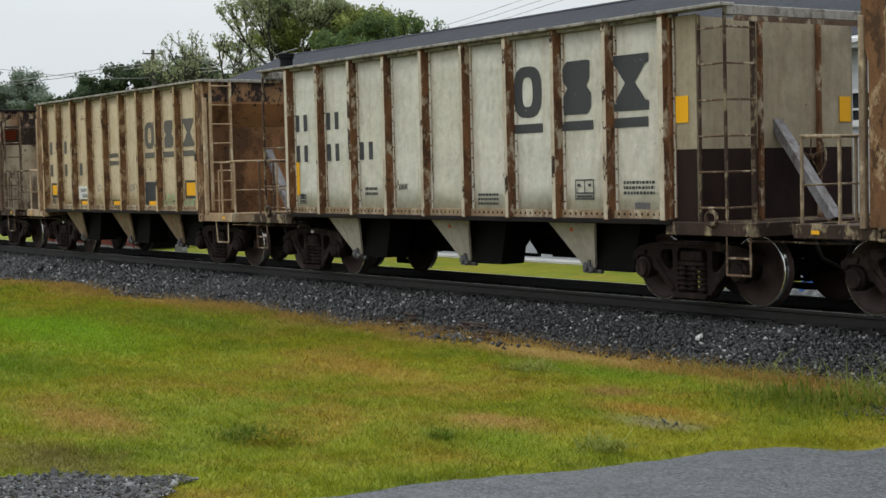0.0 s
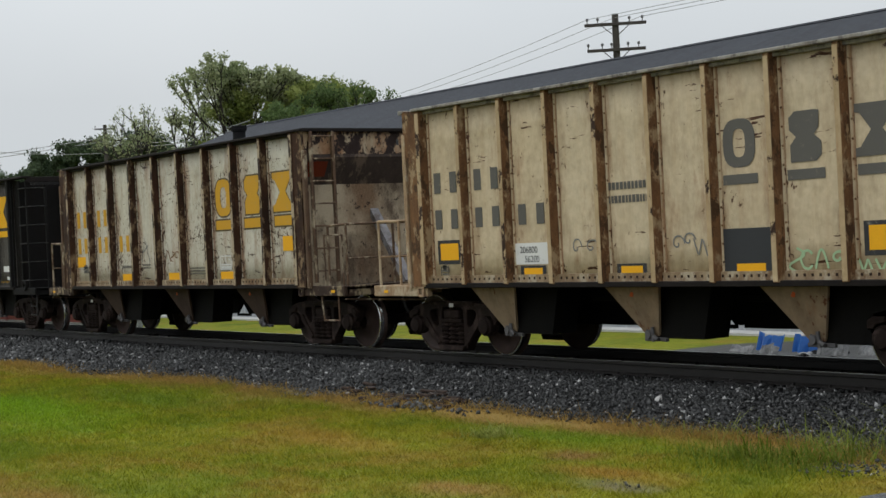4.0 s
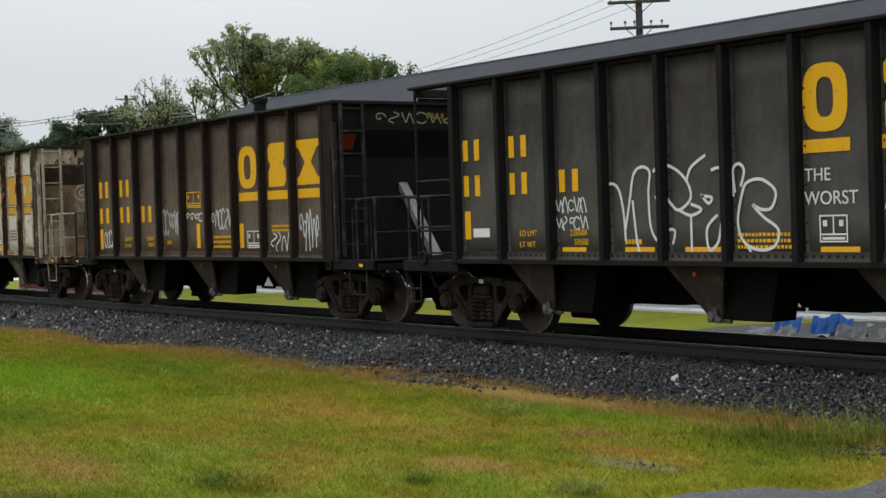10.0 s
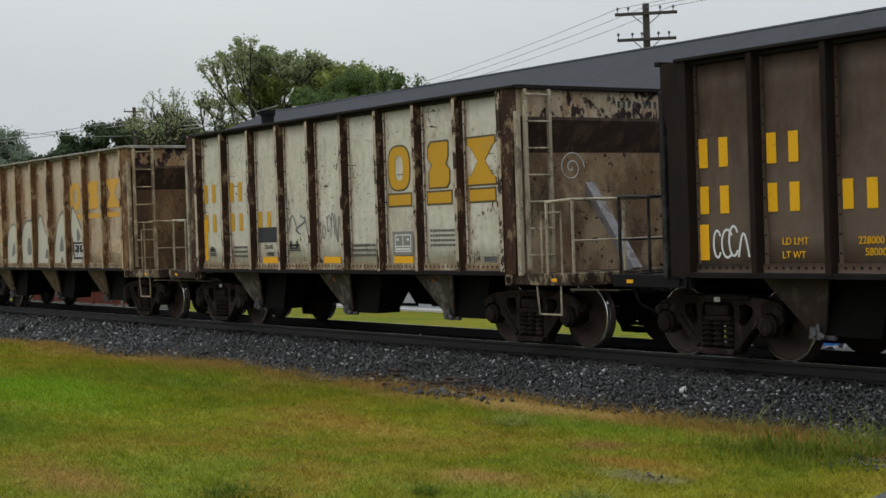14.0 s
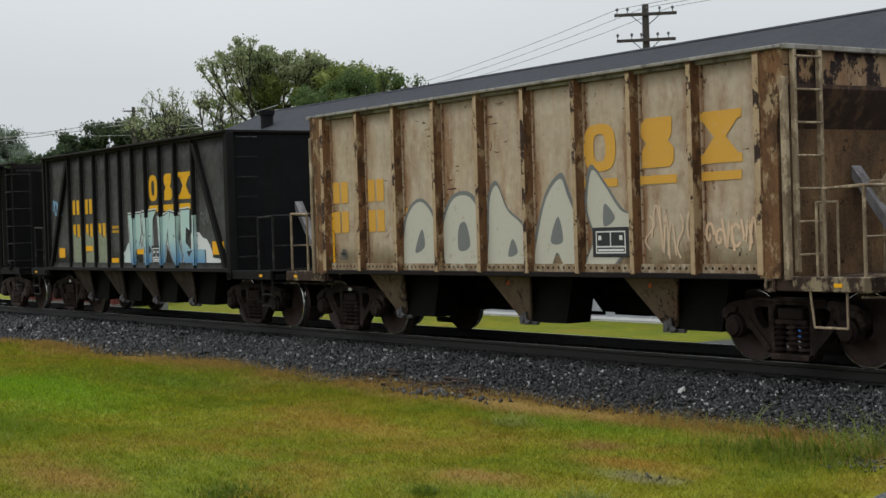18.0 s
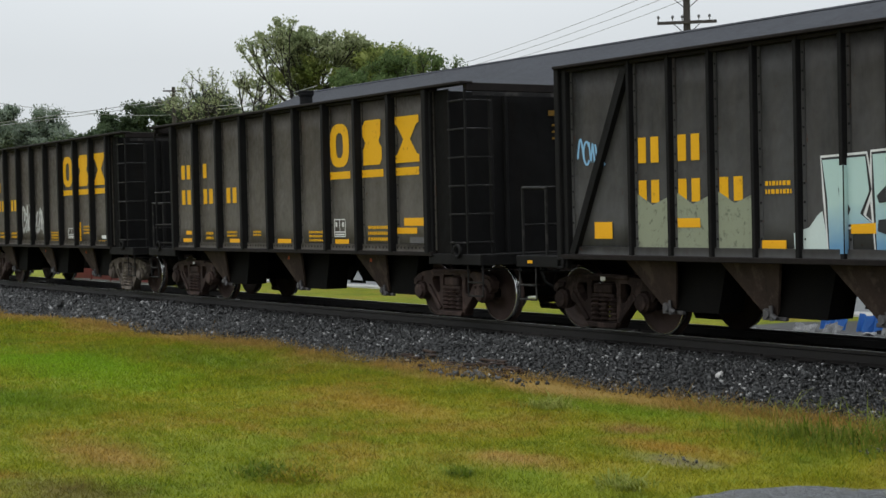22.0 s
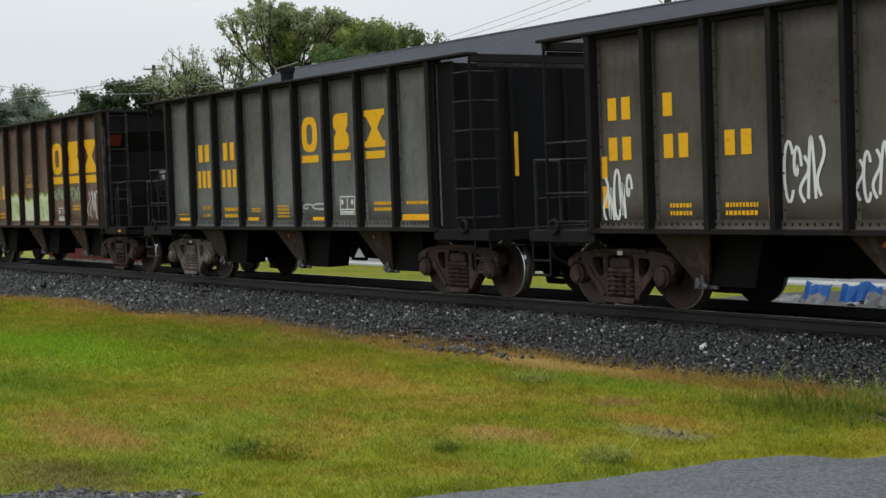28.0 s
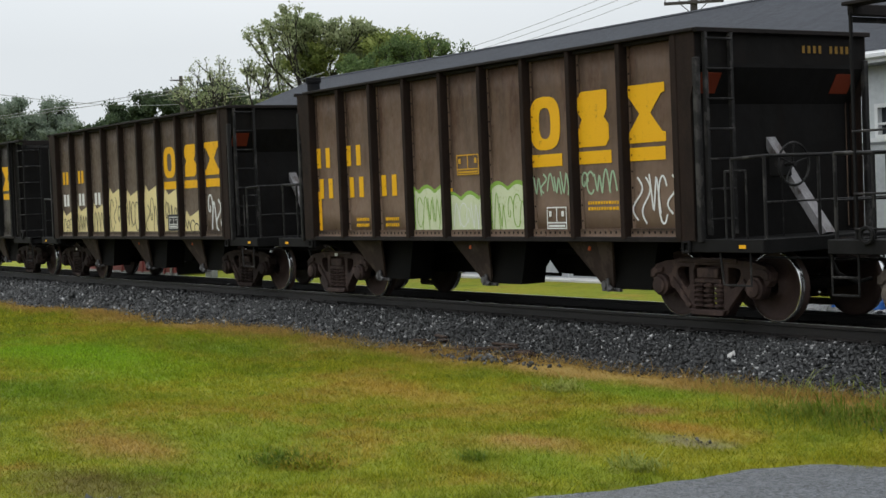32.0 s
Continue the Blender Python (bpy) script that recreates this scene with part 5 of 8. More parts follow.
    def ends_a(self):
        """Ends whose top band stands out over a sloping sheet and a set-back wall."""
        o = self.ob
        for x, d in ((0, -1), (self.tc, 1)):
            bx = x + d * .40
            b = bmesh.new()
            box(b, min(bx, bx - d * .03), max(bx, bx - d * .03), -1.57, 1.57, 3.34, TOP, .004)
            part("end_band", b, self.band, o)
            sl = prism(bmesh.new(), [(bx, 3.35), (bx - d * .03, 3.30), (x + d * .08, 2.88), (x + d * .12, 2.84), (bx, 3.30)], -1.55, 1.55)
            part("end_slope_sheet", sl, self.end2, o)
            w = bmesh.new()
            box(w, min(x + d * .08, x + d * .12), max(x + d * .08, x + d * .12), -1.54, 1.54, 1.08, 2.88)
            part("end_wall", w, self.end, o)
            for s in (-1, 1):
                cp = bmesh.new()
                prism(cp, [(x - d * .02, 1.08), (x + d * .30, 1.08), (x + d * .30, 2.9), (bx, 3.2), (bx, TOP - .03), (x - d * .02, TOP - .03)], s * 1.555, s * 1.585)
                part("corner_plate", cp, self.post, o)
                po = boxed(x + d * .40 - .04, x + d * .40 + .04, s * 1.56 - .04, s * 1.56 + .04, 1.06, 3.42, bevel=.01)
                part("corner_post", po, self.ladder, o)
            part("end_top_rail", boxed(min(bx, bx + d * .08), max(bx, bx + d * .08), -1.61, 1.61, TOP - .05, TOP + .012, bevel=.008), self.chord, o)
            e = self.platform(x, d)
            self.railing(e, d)
            lad = self.end_ladder(bx + d * .06, d, -1.46 if d > 0 else 1.46, -1.02 if d > 0 else 1.02)
            self.brace(x + d * .12, d)
        fig = bmesh.new()
        for k in range(10):
            if k != 4:
                yy = .35 + k * .105
                box(fig, self.tc + .402, self.tc + .408, yy, yy + .05, 3.50, 3.60)
        part("end_number", fig, self.end_ink, o, "end number as small bars", "stuff")
        gp = bmesh.new()
        for y in (-1.46, -1.1):
            rod(gp, (self.tc + .75, y, 1.05), (self.tc + .75, y, 1.95), .016, 6)
        rod(gp, (self.tc + .75, -1.46, 1.95), (self.tc + .75, -1.1, 1.95), .016, 6)
        part("grab_iron", gp, self.ladder, o)

    def slope_patch(self, y0, y1, m=None, a=.3, b=.85):
        """A reflector plate on the sloping end sheet."""
        x, n = self.tc, (.006, -.004)
        p = [(x + .12 + .28 * k, 2.84 + .46 * k) for k in (a, b)]
        out = [(u + n[0], v + n[1]) for u, v in p] + [(u - n[0], v - n[1]) for u, v in reversed(p)]
        part("reflector", prism(bmesh.new(), out, y0, y1), m or M_REDREF, self.ob, "red-orange end reflector")

    def ends_b(self, two_tone=None, front_brace=False):
        """Ends with a flat wall and an open ladder cage under the overhanging top frame."""
        o = self.ob
        for x, d in ((0, -1), (self.tc, 1)):
            deep = .45 if d > 0 else .10
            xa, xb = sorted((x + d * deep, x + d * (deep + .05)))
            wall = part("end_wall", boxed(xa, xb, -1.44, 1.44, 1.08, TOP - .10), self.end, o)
            face = x + d * (deep + .05)
            if two_tone:
                part("dark_panel", boxed(min(face, face + d * .008), max(face, face + d * .008), -1.42, 1.42, 1.1, 2.02), two_tone, wall, "dark brown lower half")
            for y in (-.35, .75):
                part("end_stiffener", boxed(min(face, face + d * .07), max(face, face + d * .07), y - .028, y + .028, 1.08, TOP - .10, bevel=.008), self.post, o)
            for s in (-1, 1):
                xc, xd = sorted((x - d * .02, face))
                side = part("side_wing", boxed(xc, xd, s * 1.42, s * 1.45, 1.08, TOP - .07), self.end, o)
                if two_tone and d > 0:
                    part("dark_panel", boxed(xc + .08, xd, s * 1.452, s * 1.458, 1.1, 2.02), two_tone, side, "dark brown lower half")
                part("corner_plate", boxed(min(x - d * .02, x + d * .10), max(x - d * .02, x + d * .10), s * 1.5 - .03, s * 1.5 + .03, 1.06, TOP - .03, bevel=.008), self.post, o)
            t = x + d * 1.06
            part("top_beam", boxed(t - .05, t + .05, -1.5, 1.5, TOP - .14, TOP - .01, bevel=.01), self.chord, o)
            part("beam_flange", boxed(t + .055 if d > 0 else t - .07, t + .07 if d > 0 else t - .055, -1.4, 1.4, TOP - .21, TOP - .145), self.ladder, o)
            for s in (-1, 1):
                part("cage_post", boxed(t - .018, t + .018, s * 1.5 - .018, s * 1.5 + .018, 1.08, TOP - .1, bevel=.005), self.deck, o)
            side = -1 if d > 0 else 1
            self.end_ladder(t, d, side * 1.5, side * 1.02, 1.08, TOP - .2, 6, (0, 1))
            if d > 0:
                sl = part("side_ladder", boxed(t - .465, t - .435, -1.515, -1.485, 1.08, TOP - .1), self.deck, o)
                for i in range(6):
                    z = 1.28 + (TOP - .28 - 1.28) * i / 5
                    part("rung", rod(bmesh.new(), (t - .45, -1.53, z), (t, -1.53, z), .014, 6), self.ladder, sl)
            else:
                for z in (1.22, 1.62, 2.33):
                    part("grab_iron", rod(bmesh.new(), (t, -1.53, z), (x, -1.53, z), .014, 6), self.ladder, o)
            e = self.platform(x, d)
            if d < 0:
                self.railing(e, d, 2.1)
            if d < 0 or front_brace:
                self.brace(x + d * (deep + .05), d)

    def ends_c(self):
        o = self.ob
        for x, d in ((self.lo, -1), (self.hi, 1)):
            w = bmesh.new()
            box(w, min(x + d * .05, x + d * .12), max(x + d * .05, x + d * .12), -1.52, 1.52, 1.08, TOP)
            part("end_wall", w, self.end, o)
            for s in (-1, 1):
                part("corner_post", boxed(x + d * .14 - .05, x + d * .14 + .05, s * 1.5 - .08, s * 1.5 + .08, 1.06, TOP - .02, bevel=.01), self.post, o)
            part("end_top_rail", boxed(x + d * .12 - .05, x + d * .12 + .05, -1.6, 1.6, TOP - .04, TOP + .015, bevel=.008), self.chord, o)
            side = -1 if d > 0 else 1
            self.end_ladder(x + d * .2, d, side * 1.4, side * .95, 1.15, TOP - .05, 7, (0, 0))
            e = self.platform(x, d, 1.47 + .25 * (1 if d > 0 else -1))
            self.railing(e, d, 2.1)
            self.brace(x + d * .12, d)

    # -- markings on the near side --
    def at(self, bay, u):
        return self.posts[bay] + u * (self.posts[bay + 1] - self.posts[bay])

    def bars(self, spans, z0, z1, ink=None, fill=.62, name="reporting_mark", label=""):
        """A run of characters as plain upright bars: (bay, u, number of characters, pitch)."""
        for bay, u, n, pitch in spans:
            for i in range(n):
                bm = bmesh.new()
                x = self.at(bay, u) + i * pitch
                rect(bm, x, x + pitch * fill, z0, z1, y=-PANEL_Y - .0095)
                part(name, bm, ink or self.ink, self.ob, label)

    def small(self, bay, u0, u1, z0, z1, ink=None, lines=2):
        """Lines of small print that cannot be read."""
        bm = bmesh.new()
        x0, x1 = self.at(bay, u0), self.at(bay, u1)
        h = (z1 - z0) / lines
        rng = random.Random(int(1000 * (x0 + z0)))
        for i in range(lines):
            x = x0
            while x < x1:
                w = rng.uniform(.025, .06)
                rect(bm, x, min(x + w, x1), z0 + i * h, z0 + (i + .55) * h, y=-PANEL_Y - .0095)
                x += w + .02
        part("small_print", bm, ink or self.ink, self.ob, kind="stuff")

    def block(self, bay, u0, u1, z0, z1, m, name="reflector", label=""):
        bm = bmesh.new()
        rect(bm, self.at(bay, u0), self.at(bay, u1), z0, z1, y=-PANEL_Y - .010)
        return part(name, bm, m, self.ob, label)

    def stencil_box(self, bay, u0, u1, z0, z1, m, back=None):
        x0, x1 = self.at(bay, u0), self.at(bay, u1)
        if back:
            self.block(bay, u0 - .06, u1 + .06, z0 - .05, z1 + .05, back, "stencil_ground", "dark ground of the stencil box").location.y = -.0105
        bm = bmesh.new()
        y = -PANEL_Y - .0225
        t = .018
        for a, b, c, d in ((x0, x1, z0, z0 + t), (x0, x1, z1 - t, z1), (x0, x0 + t, z0 + t, z1 - t), (x1 - t, x1, z0 + t, z1 - t),
                           ((x0 + x1) / 2 - t / 2, (x0 + x1) / 2 + t / 2, z0 + .1, z1 - t), (x0 + t, x1 - t, z0 + .08, z0 + .1),
                           (x0 + .05, x0 + .11, z0 + .18, z1 - .06), (x1 - .12, x1 - .06, z0 + .18, z1 - .06), (x0 + .04, x1 - .04, z0 + .03, z0 + .06)):
            rect(bm, a, b, c, d, y=y)
        part("stencil_box", bm, m, self.ob, kind="stuff")

    def emblem(self, z0=2.42, h=.69, ink=None, under=(2.17, 2.34), outline=None, bays=(6, 7, 8), u=(.13, .70)):
        """The painted emblem on three panels as plain shapes: a ring, a stacked block and an hourglass, each over a bar."""
        ink = ink or self.ink
        for k, bay in enumerate(bays):
            x0, x1 = self.at(bay, u[0]), self.at(bay, u[1])
            for grow, m, dy in (((.03, outline, .0065), (0, ink, .0095)) if outline else ((0, ink, .0095),)):
                bm = bmesh.new()
                y = -PANEL_Y - dy
                a, b, c, d = x0 - grow, x1 + grow, z0 - grow, z0 + h + grow
                cx, cz = (x0 + x1) / 2, z0 + h / 2
                if k == 0:
                    ro = [(cx + (b - a) / 2 * math.copysign(abs(math.cos(t)) ** .7, math.cos(t)), cz + (d - c) / 2 * math.copysign(abs(math.sin(t)) ** .7, math.sin(t))) for t in [2 * math.pi * i / 24 for i in range(25)]]
                    g = .40 if not (outline and grow) else .36
                    ri = [(cx + (u - cx) * g * .95, cz + (v - cz) * (g + .18)) for u, v in ro]
                    vo = [[bm.verts.new((u, yy, v)) for u, v in ro[:24]] for yy in (y, y - .002)]
                    vi = [[bm.verts.new((u, yy, v)) for u, v in ri[:24]] for yy in (y, y - .002)]
                    for i in range(24):
                        j = (i + 1) % 24
                        bm.faces.new((vo[1][i], vo[1][j], vi[1][j], vi[1][i]))
                        bm.faces.new((vo[0][i], vo[0][j], vo[1][j], vo[1][i]))
                        bm.faces.new((vi[1][i], vi[1][j], vi[0][j], vi[0][i]))
                    bmesh.ops.recalc_face_normals(bm, faces=bm.faces[:])
                elif k == 1:
                    s = (d - c) / 10
                    plate(bm, [(a + .04, c), (b - .10, c), (b - .02, c + 1.2 * s), (b - .02, c + 3.8 * s), (b - .12, c + 5.2 * s), (b - .05, c + 6.6 * s), (b - .04, c + 9.8 * s), (b - .10, d),
                               (a + .12, d), (a + .03, c + 8.8 * s), (a + .03, c + 6.4 * s), (a + .13, c + 5.0 * s), (a + .04, c + 3.4 * s)], y=y)
                else:
                    w = (b - a) * .15
                    s = (d - c) / 10
                    plate(bm, [(a - .04, c), (b + .04, c), (b + .04, c + 1.6 * s), (b - .03, c + 1.8 * s), (cx + w, cz), (b - .03, d - 1.8 * s), (b + .04, d - 1.6 * s), (b + .04, d),
                               (a - .04, d), (a - .04, d - 1.6 * s), (a + .03, d - 1.8 * s), (cx - w, cz), (a + .03, c + 1.8 * s), (a - .04, c + 1.6 * s)], y=y)
                e = part("emblem_shape", bm, m, self.ob)
                if under:
                    bm = bmesh.new()
                    rect(bm, x0 - grow - .02, x1 + grow + .02, under[0] - grow, under[1] + grow, y=y)
                    part("emblem_bar", bm, m, self.ob)

    def scribble(self, bay, u0, u1, z0, z1, m, seed, strokes=6, w=.035, name="graffiti", label="", layer=.0125):
        rng = random.Random(seed)
        x0, x1 = self.at(bay, u0), self.at(bay, u1)
        step = (x1 - x0) / strokes
        for i in range(strokes):
            k = rng.randrange(5)
            h = (z1 - z0) * rng.uniform(.6, 1.0)
            bm = bmesh.new()
            ribbon(bm, curl(x0 + i * step + rng.uniform(-.1, .1) * step, z0 + rng.uniform(0, (z1 - z0) - h), step * rng.uniform(.9, 1.35), h, k), w, -PANEL_Y - layer - .0004 * i)
            part(name, bm, m, self.ob, label)

    def blob(self, pts, m, y, name="graffiti", label=""):
        bm = bmesh.new()
        plate(bm, pts, .0015, y)
        part(name, bm, m, self.ob, label)


# ---- the train ----
START = [-11.0, -24.70, -37.62, -51.48, -65.36, -79.32, -93.18, -107.03, -120.12, -134.10, -147.99, -161.99, -175.96, -189.98, -203.95]
SPAN = [10.05, 10.05, 9.02, 10.03, 10.06, 10.12, 10.05, 10.09, 9.55, 10.12, 10.02, 10.05, 10.0, 10.15, 10.05]

G_WHITE = worn("spray_white", (0.60, 0.61, 0.60), 11, 0.25)
G_BLACK = worn("spray_black", (0.03, 0.03, 0.032), 12, 0.3)
G_GREY = worn("spray_grey", (0.16, 0.165, 0.16), 13, 0.3)
G_PALE = worn("spray_pale", (0.50, 0.58, 0.56), 15, 0.2, (0.28, 0.42, 0.50))
m_, nt_, bs_ = nodes_of("spray_fade")
tc_ = nt_.nodes.new("ShaderNodeTexCoord")
sp_ = nt_.nodes.new("ShaderNodeSeparateXYZ")
link(nt_, tc_.outputs["Object"], sp_.inputs["Vector"])
up_ = calc(nt_, "MULTIPLY_ADD", noise_tex(nt_, 3.0, 5, 0.6), 0.25, calc(nt_, "MULTIPLY_ADD", sp_.outputs["Z"], 0.85, -1.08))
col_ = blend(nt_, ramp(nt_, up_, 0.12, 0.55), (0.10, 0.24, 0.40), (0.36, 0.50, 0.47))
col_ = blend(nt_, ramp(nt_, noise_tex(nt_, 9, 7, 0.75), 0.60, 0.75), col_, (0.20, 0.30, 0.31))
link(nt_, col_, bs_.inputs["Base Color"])
bs_.inputs["Roughness"].default_value = 0.6
G_FADE = m_
G_OLIVE = worn("spray_olive", (0.20, 0.23, 0.12), 29, 0.4)
G_GREEN = worn("spray_green", (0.20, 0.34, 0.06), 16, 0.2)
G_CREAM = worn("spray_cream", (0.62, 0.52, 0.26), 17, 0.25, (0.42, 0.36, 0.2))
INK_YELLOW = worn("letter_yellow", (0.66, 0.35, 0.008), 21, 0.38, (0.10, 0.065, 0.02))
INK_DIM = worn("letter_dim", (0.17, 0.095, 0.015), 28, 0.5, (0.03, 0.02, 0.012))
INK_OCHRE = worn("letter_ochre", (0.50, 0.27, 0.02), 22, 0.45, (0.36, 0.24, 0.10))
INK_FADED = worn("letter_faded_orange", (0.58, 0.31, 0.05), 23, 0.4, (0.48, 0.36, 0.22))
INK_GREY = worn("letter_grey", (0.10, 0.095, 0.085), 24, 0.3, (0.24, 0.2, 0.16))
INK_BLACK = worn("letter_black", (0.045, 0.048, 0.05), 25, 0.15, (0.3, 0.29, 0.26))
INK_OUTLINE = worn("letter_outline", (0.10, 0.075, 0.04), 26, 0.3, (0.3, 0.25, 0.17))
BLUEPATCH = worn("patch_dark", (0.035, 0.037, 0.04), 27, 0.05)


def lit_text(car, bay, u, z, size, text, ink):
    """Readable figures in the built-in font."""
    cu = bpy.data.curves.new("weight_text", "FONT")
    cu.body, cu.size, cu.extrude = text, size, 0.002
    tmp = new("weight_text", cu)
    me = bpy.data.meshes.new_from_object(tmp.evaluated_get(bpy.context.evaluated_depsgraph_get()))
    bpy.data.objects.remove(tmp)
    me.materials.clear()
    me.materials.append(ink)
    ob = tagged(new("weight_stencil", me), "small stencilled weights", kind="stuff")
    ob.parent = car.ob
    ob.matrix_basis = pose(car.at(bay, u), -PANEL_Y - .0131, z, 90, 0, 0)


def weights(car, bay, load, empty, ink):
    """Load limit and light weight, words on one sheet and figures on the next."""
    lit_text(car, bay, .3, 1.46, .12, "LD LMT", ink)
    lit_text(car, bay, .3, 1.30, .12, "LT WT", ink)
    if load:
        lit_text(car, bay + 1, .3, 1.46, .12, load, ink)
        lit_text(car, bay + 1, .38, 1.33, .12, empty, ink)


def smooth_line(pts, n=5):
    """A rounded curve through a few corners."""
    p = [Vector(q) for q in [pts[0]] + list(pts) + [pts[-1]]]
    out = []
    for a, b, c, d in zip(p, p[1:], p[2:], p[3:]):
        for i in range(n):
            t = i / n
            q = .5 * (2 * b + (c - a) * t + (2 * a - 5 * b + 4 * c - d) * t * t + (3 * b - a - 3 * c + d) * t ** 3)
            out.append((q.x, q.y))
    return out + [tuple(pts[-1])]


def rounded(pts, n=5):
    """A closed outline with its corners rounded."""
    p = [Vector(q) for q in pts]
    out = []
    for i in range(len(p)):
        a, b, c, d = p[i - 1], p[i], p[(i + 1) % len(p)], p[(i + 2) % len(p)]
        for j in range(n):
            t = j / n
            q = .5 * (2 * b + (c - a) * t + (2 * a - 5 * b + 4 * c - d) * t * t + (3 * b - a - 3 * c + d) * t ** 3)
            out.append((q.x, max(1.165, q.y)))
    return out


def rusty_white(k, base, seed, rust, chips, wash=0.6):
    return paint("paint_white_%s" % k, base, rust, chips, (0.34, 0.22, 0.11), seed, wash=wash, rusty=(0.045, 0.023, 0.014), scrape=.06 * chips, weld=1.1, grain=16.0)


def band_paint(k, base, seed, rust=0.5, chips=0.8):
    """Cream end band and corner plates, flaking off black rust."""
    return paint("band_%s" % k, base, rust, chips, (0.20, 0.10, 0.04), seed, wash=0.9, rusty=(0.018, 0.010, 0.008), scrape=0.3, weld=0.6, grain=4.5)


POST_RUST = rust_mat("post_rust_dark", (0.050, 0.021, 0.010), (0.009, 0.006, 0.005), (0.24, 0.17, 0.10), 0.8, 1, 0.5)
POST_STREAK = rust_mat("post_rust_streaked", (0.16, 0.072, 0.030), (0.026, 0.014, 0.009), (0.40, 0.355, 0.27), 0.8, 2, 0.35)
SILL_RUST = rust_mat("sill_rust", (0.30, 0.225, 0.14), (0.085, 0.036, 0.015), (0.40, 0.35, 0.26), 0.8, 29)
POST_TAN = rust_mat("post_tan", (0.17, 0.085, 0.036), (0.045, 0.021, 0.011), (0.33, 0.25, 0.15), 0.8, 4, 0.55)
POST_BROWN = rust_mat("post_brown", (0.022, 0.014, 0.011), (0.009, 0.007, 0.006), None, 0.7, 6)
POST_BLACK = rust_mat("post_black", (0.012, 0.0115, 0.0115), (0.006, 0.006, 0.006), None, 0.65, 8)
CHORD_DARK = rust_mat("chord_dark", (0.016, 0.013, 0.012), (0.008, 0.007, 0.007), None, 0.6, 9)
CHORD_PALE = rust_mat("chord_pale", (0.27, 0.26, 0.235), (0.13, 0.105, 0.08), (0.035, 0.024, 0.018), 0.7, 10)
LAD_WHITE = rust_mat("ladder_cream", (0.38, 0.34, 0.26), (0.17, 0.12, 0.07), (0.05, 0.026, 0.016), 0.6, 11)
LAD_CREAM = rust_mat("ladder_cream_worn", (0.26, 0.20, 0.13), (0.060, 0.032, 0.018), (0.40, 0.32, 0.21), 0.6, 25)
LAD_RUST = rust_mat("ladder_rust", (0.11, 0.066, 0.040), (0.030, 0.018, 0.013), (0.36, 0.31, 0.22), 0.7, 12)
DECK_RUST = rust_mat("deck_rust", (0.042, 0.024, 0.016), (0.012, 0.008, 0.007), (0.30, 0.24, 0.15), 0.75, 27)
RIVET_BLACK = rust_mat("rivet_black", (0.010, 0.009, 0.008), (0.006, 0.005, 0.005), None, .7, 26)
LAD_BLACK = rust_mat("ladder_black", (0.020, 0.019, 0.019), (0.009, 0.009, 0.009), (0.055, 0.052, 0.05), 0.5, 13)


def post_paint(k, base, seed, chips=0.75):
    """What is left of the paint on a rusted post."""
    return paint("post_paint_%s" % k, base, 0.6, chips, (0.24, 0.12, 0.05), seed, wash=0.9, rusty=(0.030, 0.015, 0.009), grain=4.0)


def numbers(c, pairs, ink=None, z=((2.42, 2.78), (1.85, 2.19)), pitch=.34, fill=.44, words=None, u=.12):
    """Reporting marks above, the car's number below, as plain bars."""
    words = words or ((0, u, 2), (1, u, 2))
    c.bars([(b, v, n, pitch) for b, v, n in words], *z[0], ink, fill)
    c.bars([(b, u, n, pitch) for b, n in pairs], *z[1], ink, fill, "number_mark")


def common(c, end2=None, cast=(None, None)):
    c.end2 = end2 or c.end
    bogie(c.ob, 0.0, cast[0])
    bogie(c.ob, c.tc, cast[1])


def car_0():
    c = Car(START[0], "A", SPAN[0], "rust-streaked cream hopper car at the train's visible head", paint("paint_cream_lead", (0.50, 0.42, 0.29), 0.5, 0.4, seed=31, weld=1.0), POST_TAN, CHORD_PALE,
            paint("end_cream_lead", (0.25, 0.19, 0.12), 0.6, 0.6, (0.1, 0.05, 0.025), 32, wash=.9), LAD_CREAM, POST_TAN, INK_GREY)
    c.face = post_paint("a", (0.44, 0.36, 0.24), 71)
    c.deck = DECK_RUST
    c.sides(M_RIVET)
    common(c)
    c.under()
    c.band = band_paint("a", (0.42, 0.34, 0.22), 61)
    c.end_ink = INK_BLACK
    c.ends_a()
    numbers(c, [(0, 2), (1, 2), (2, 2)])


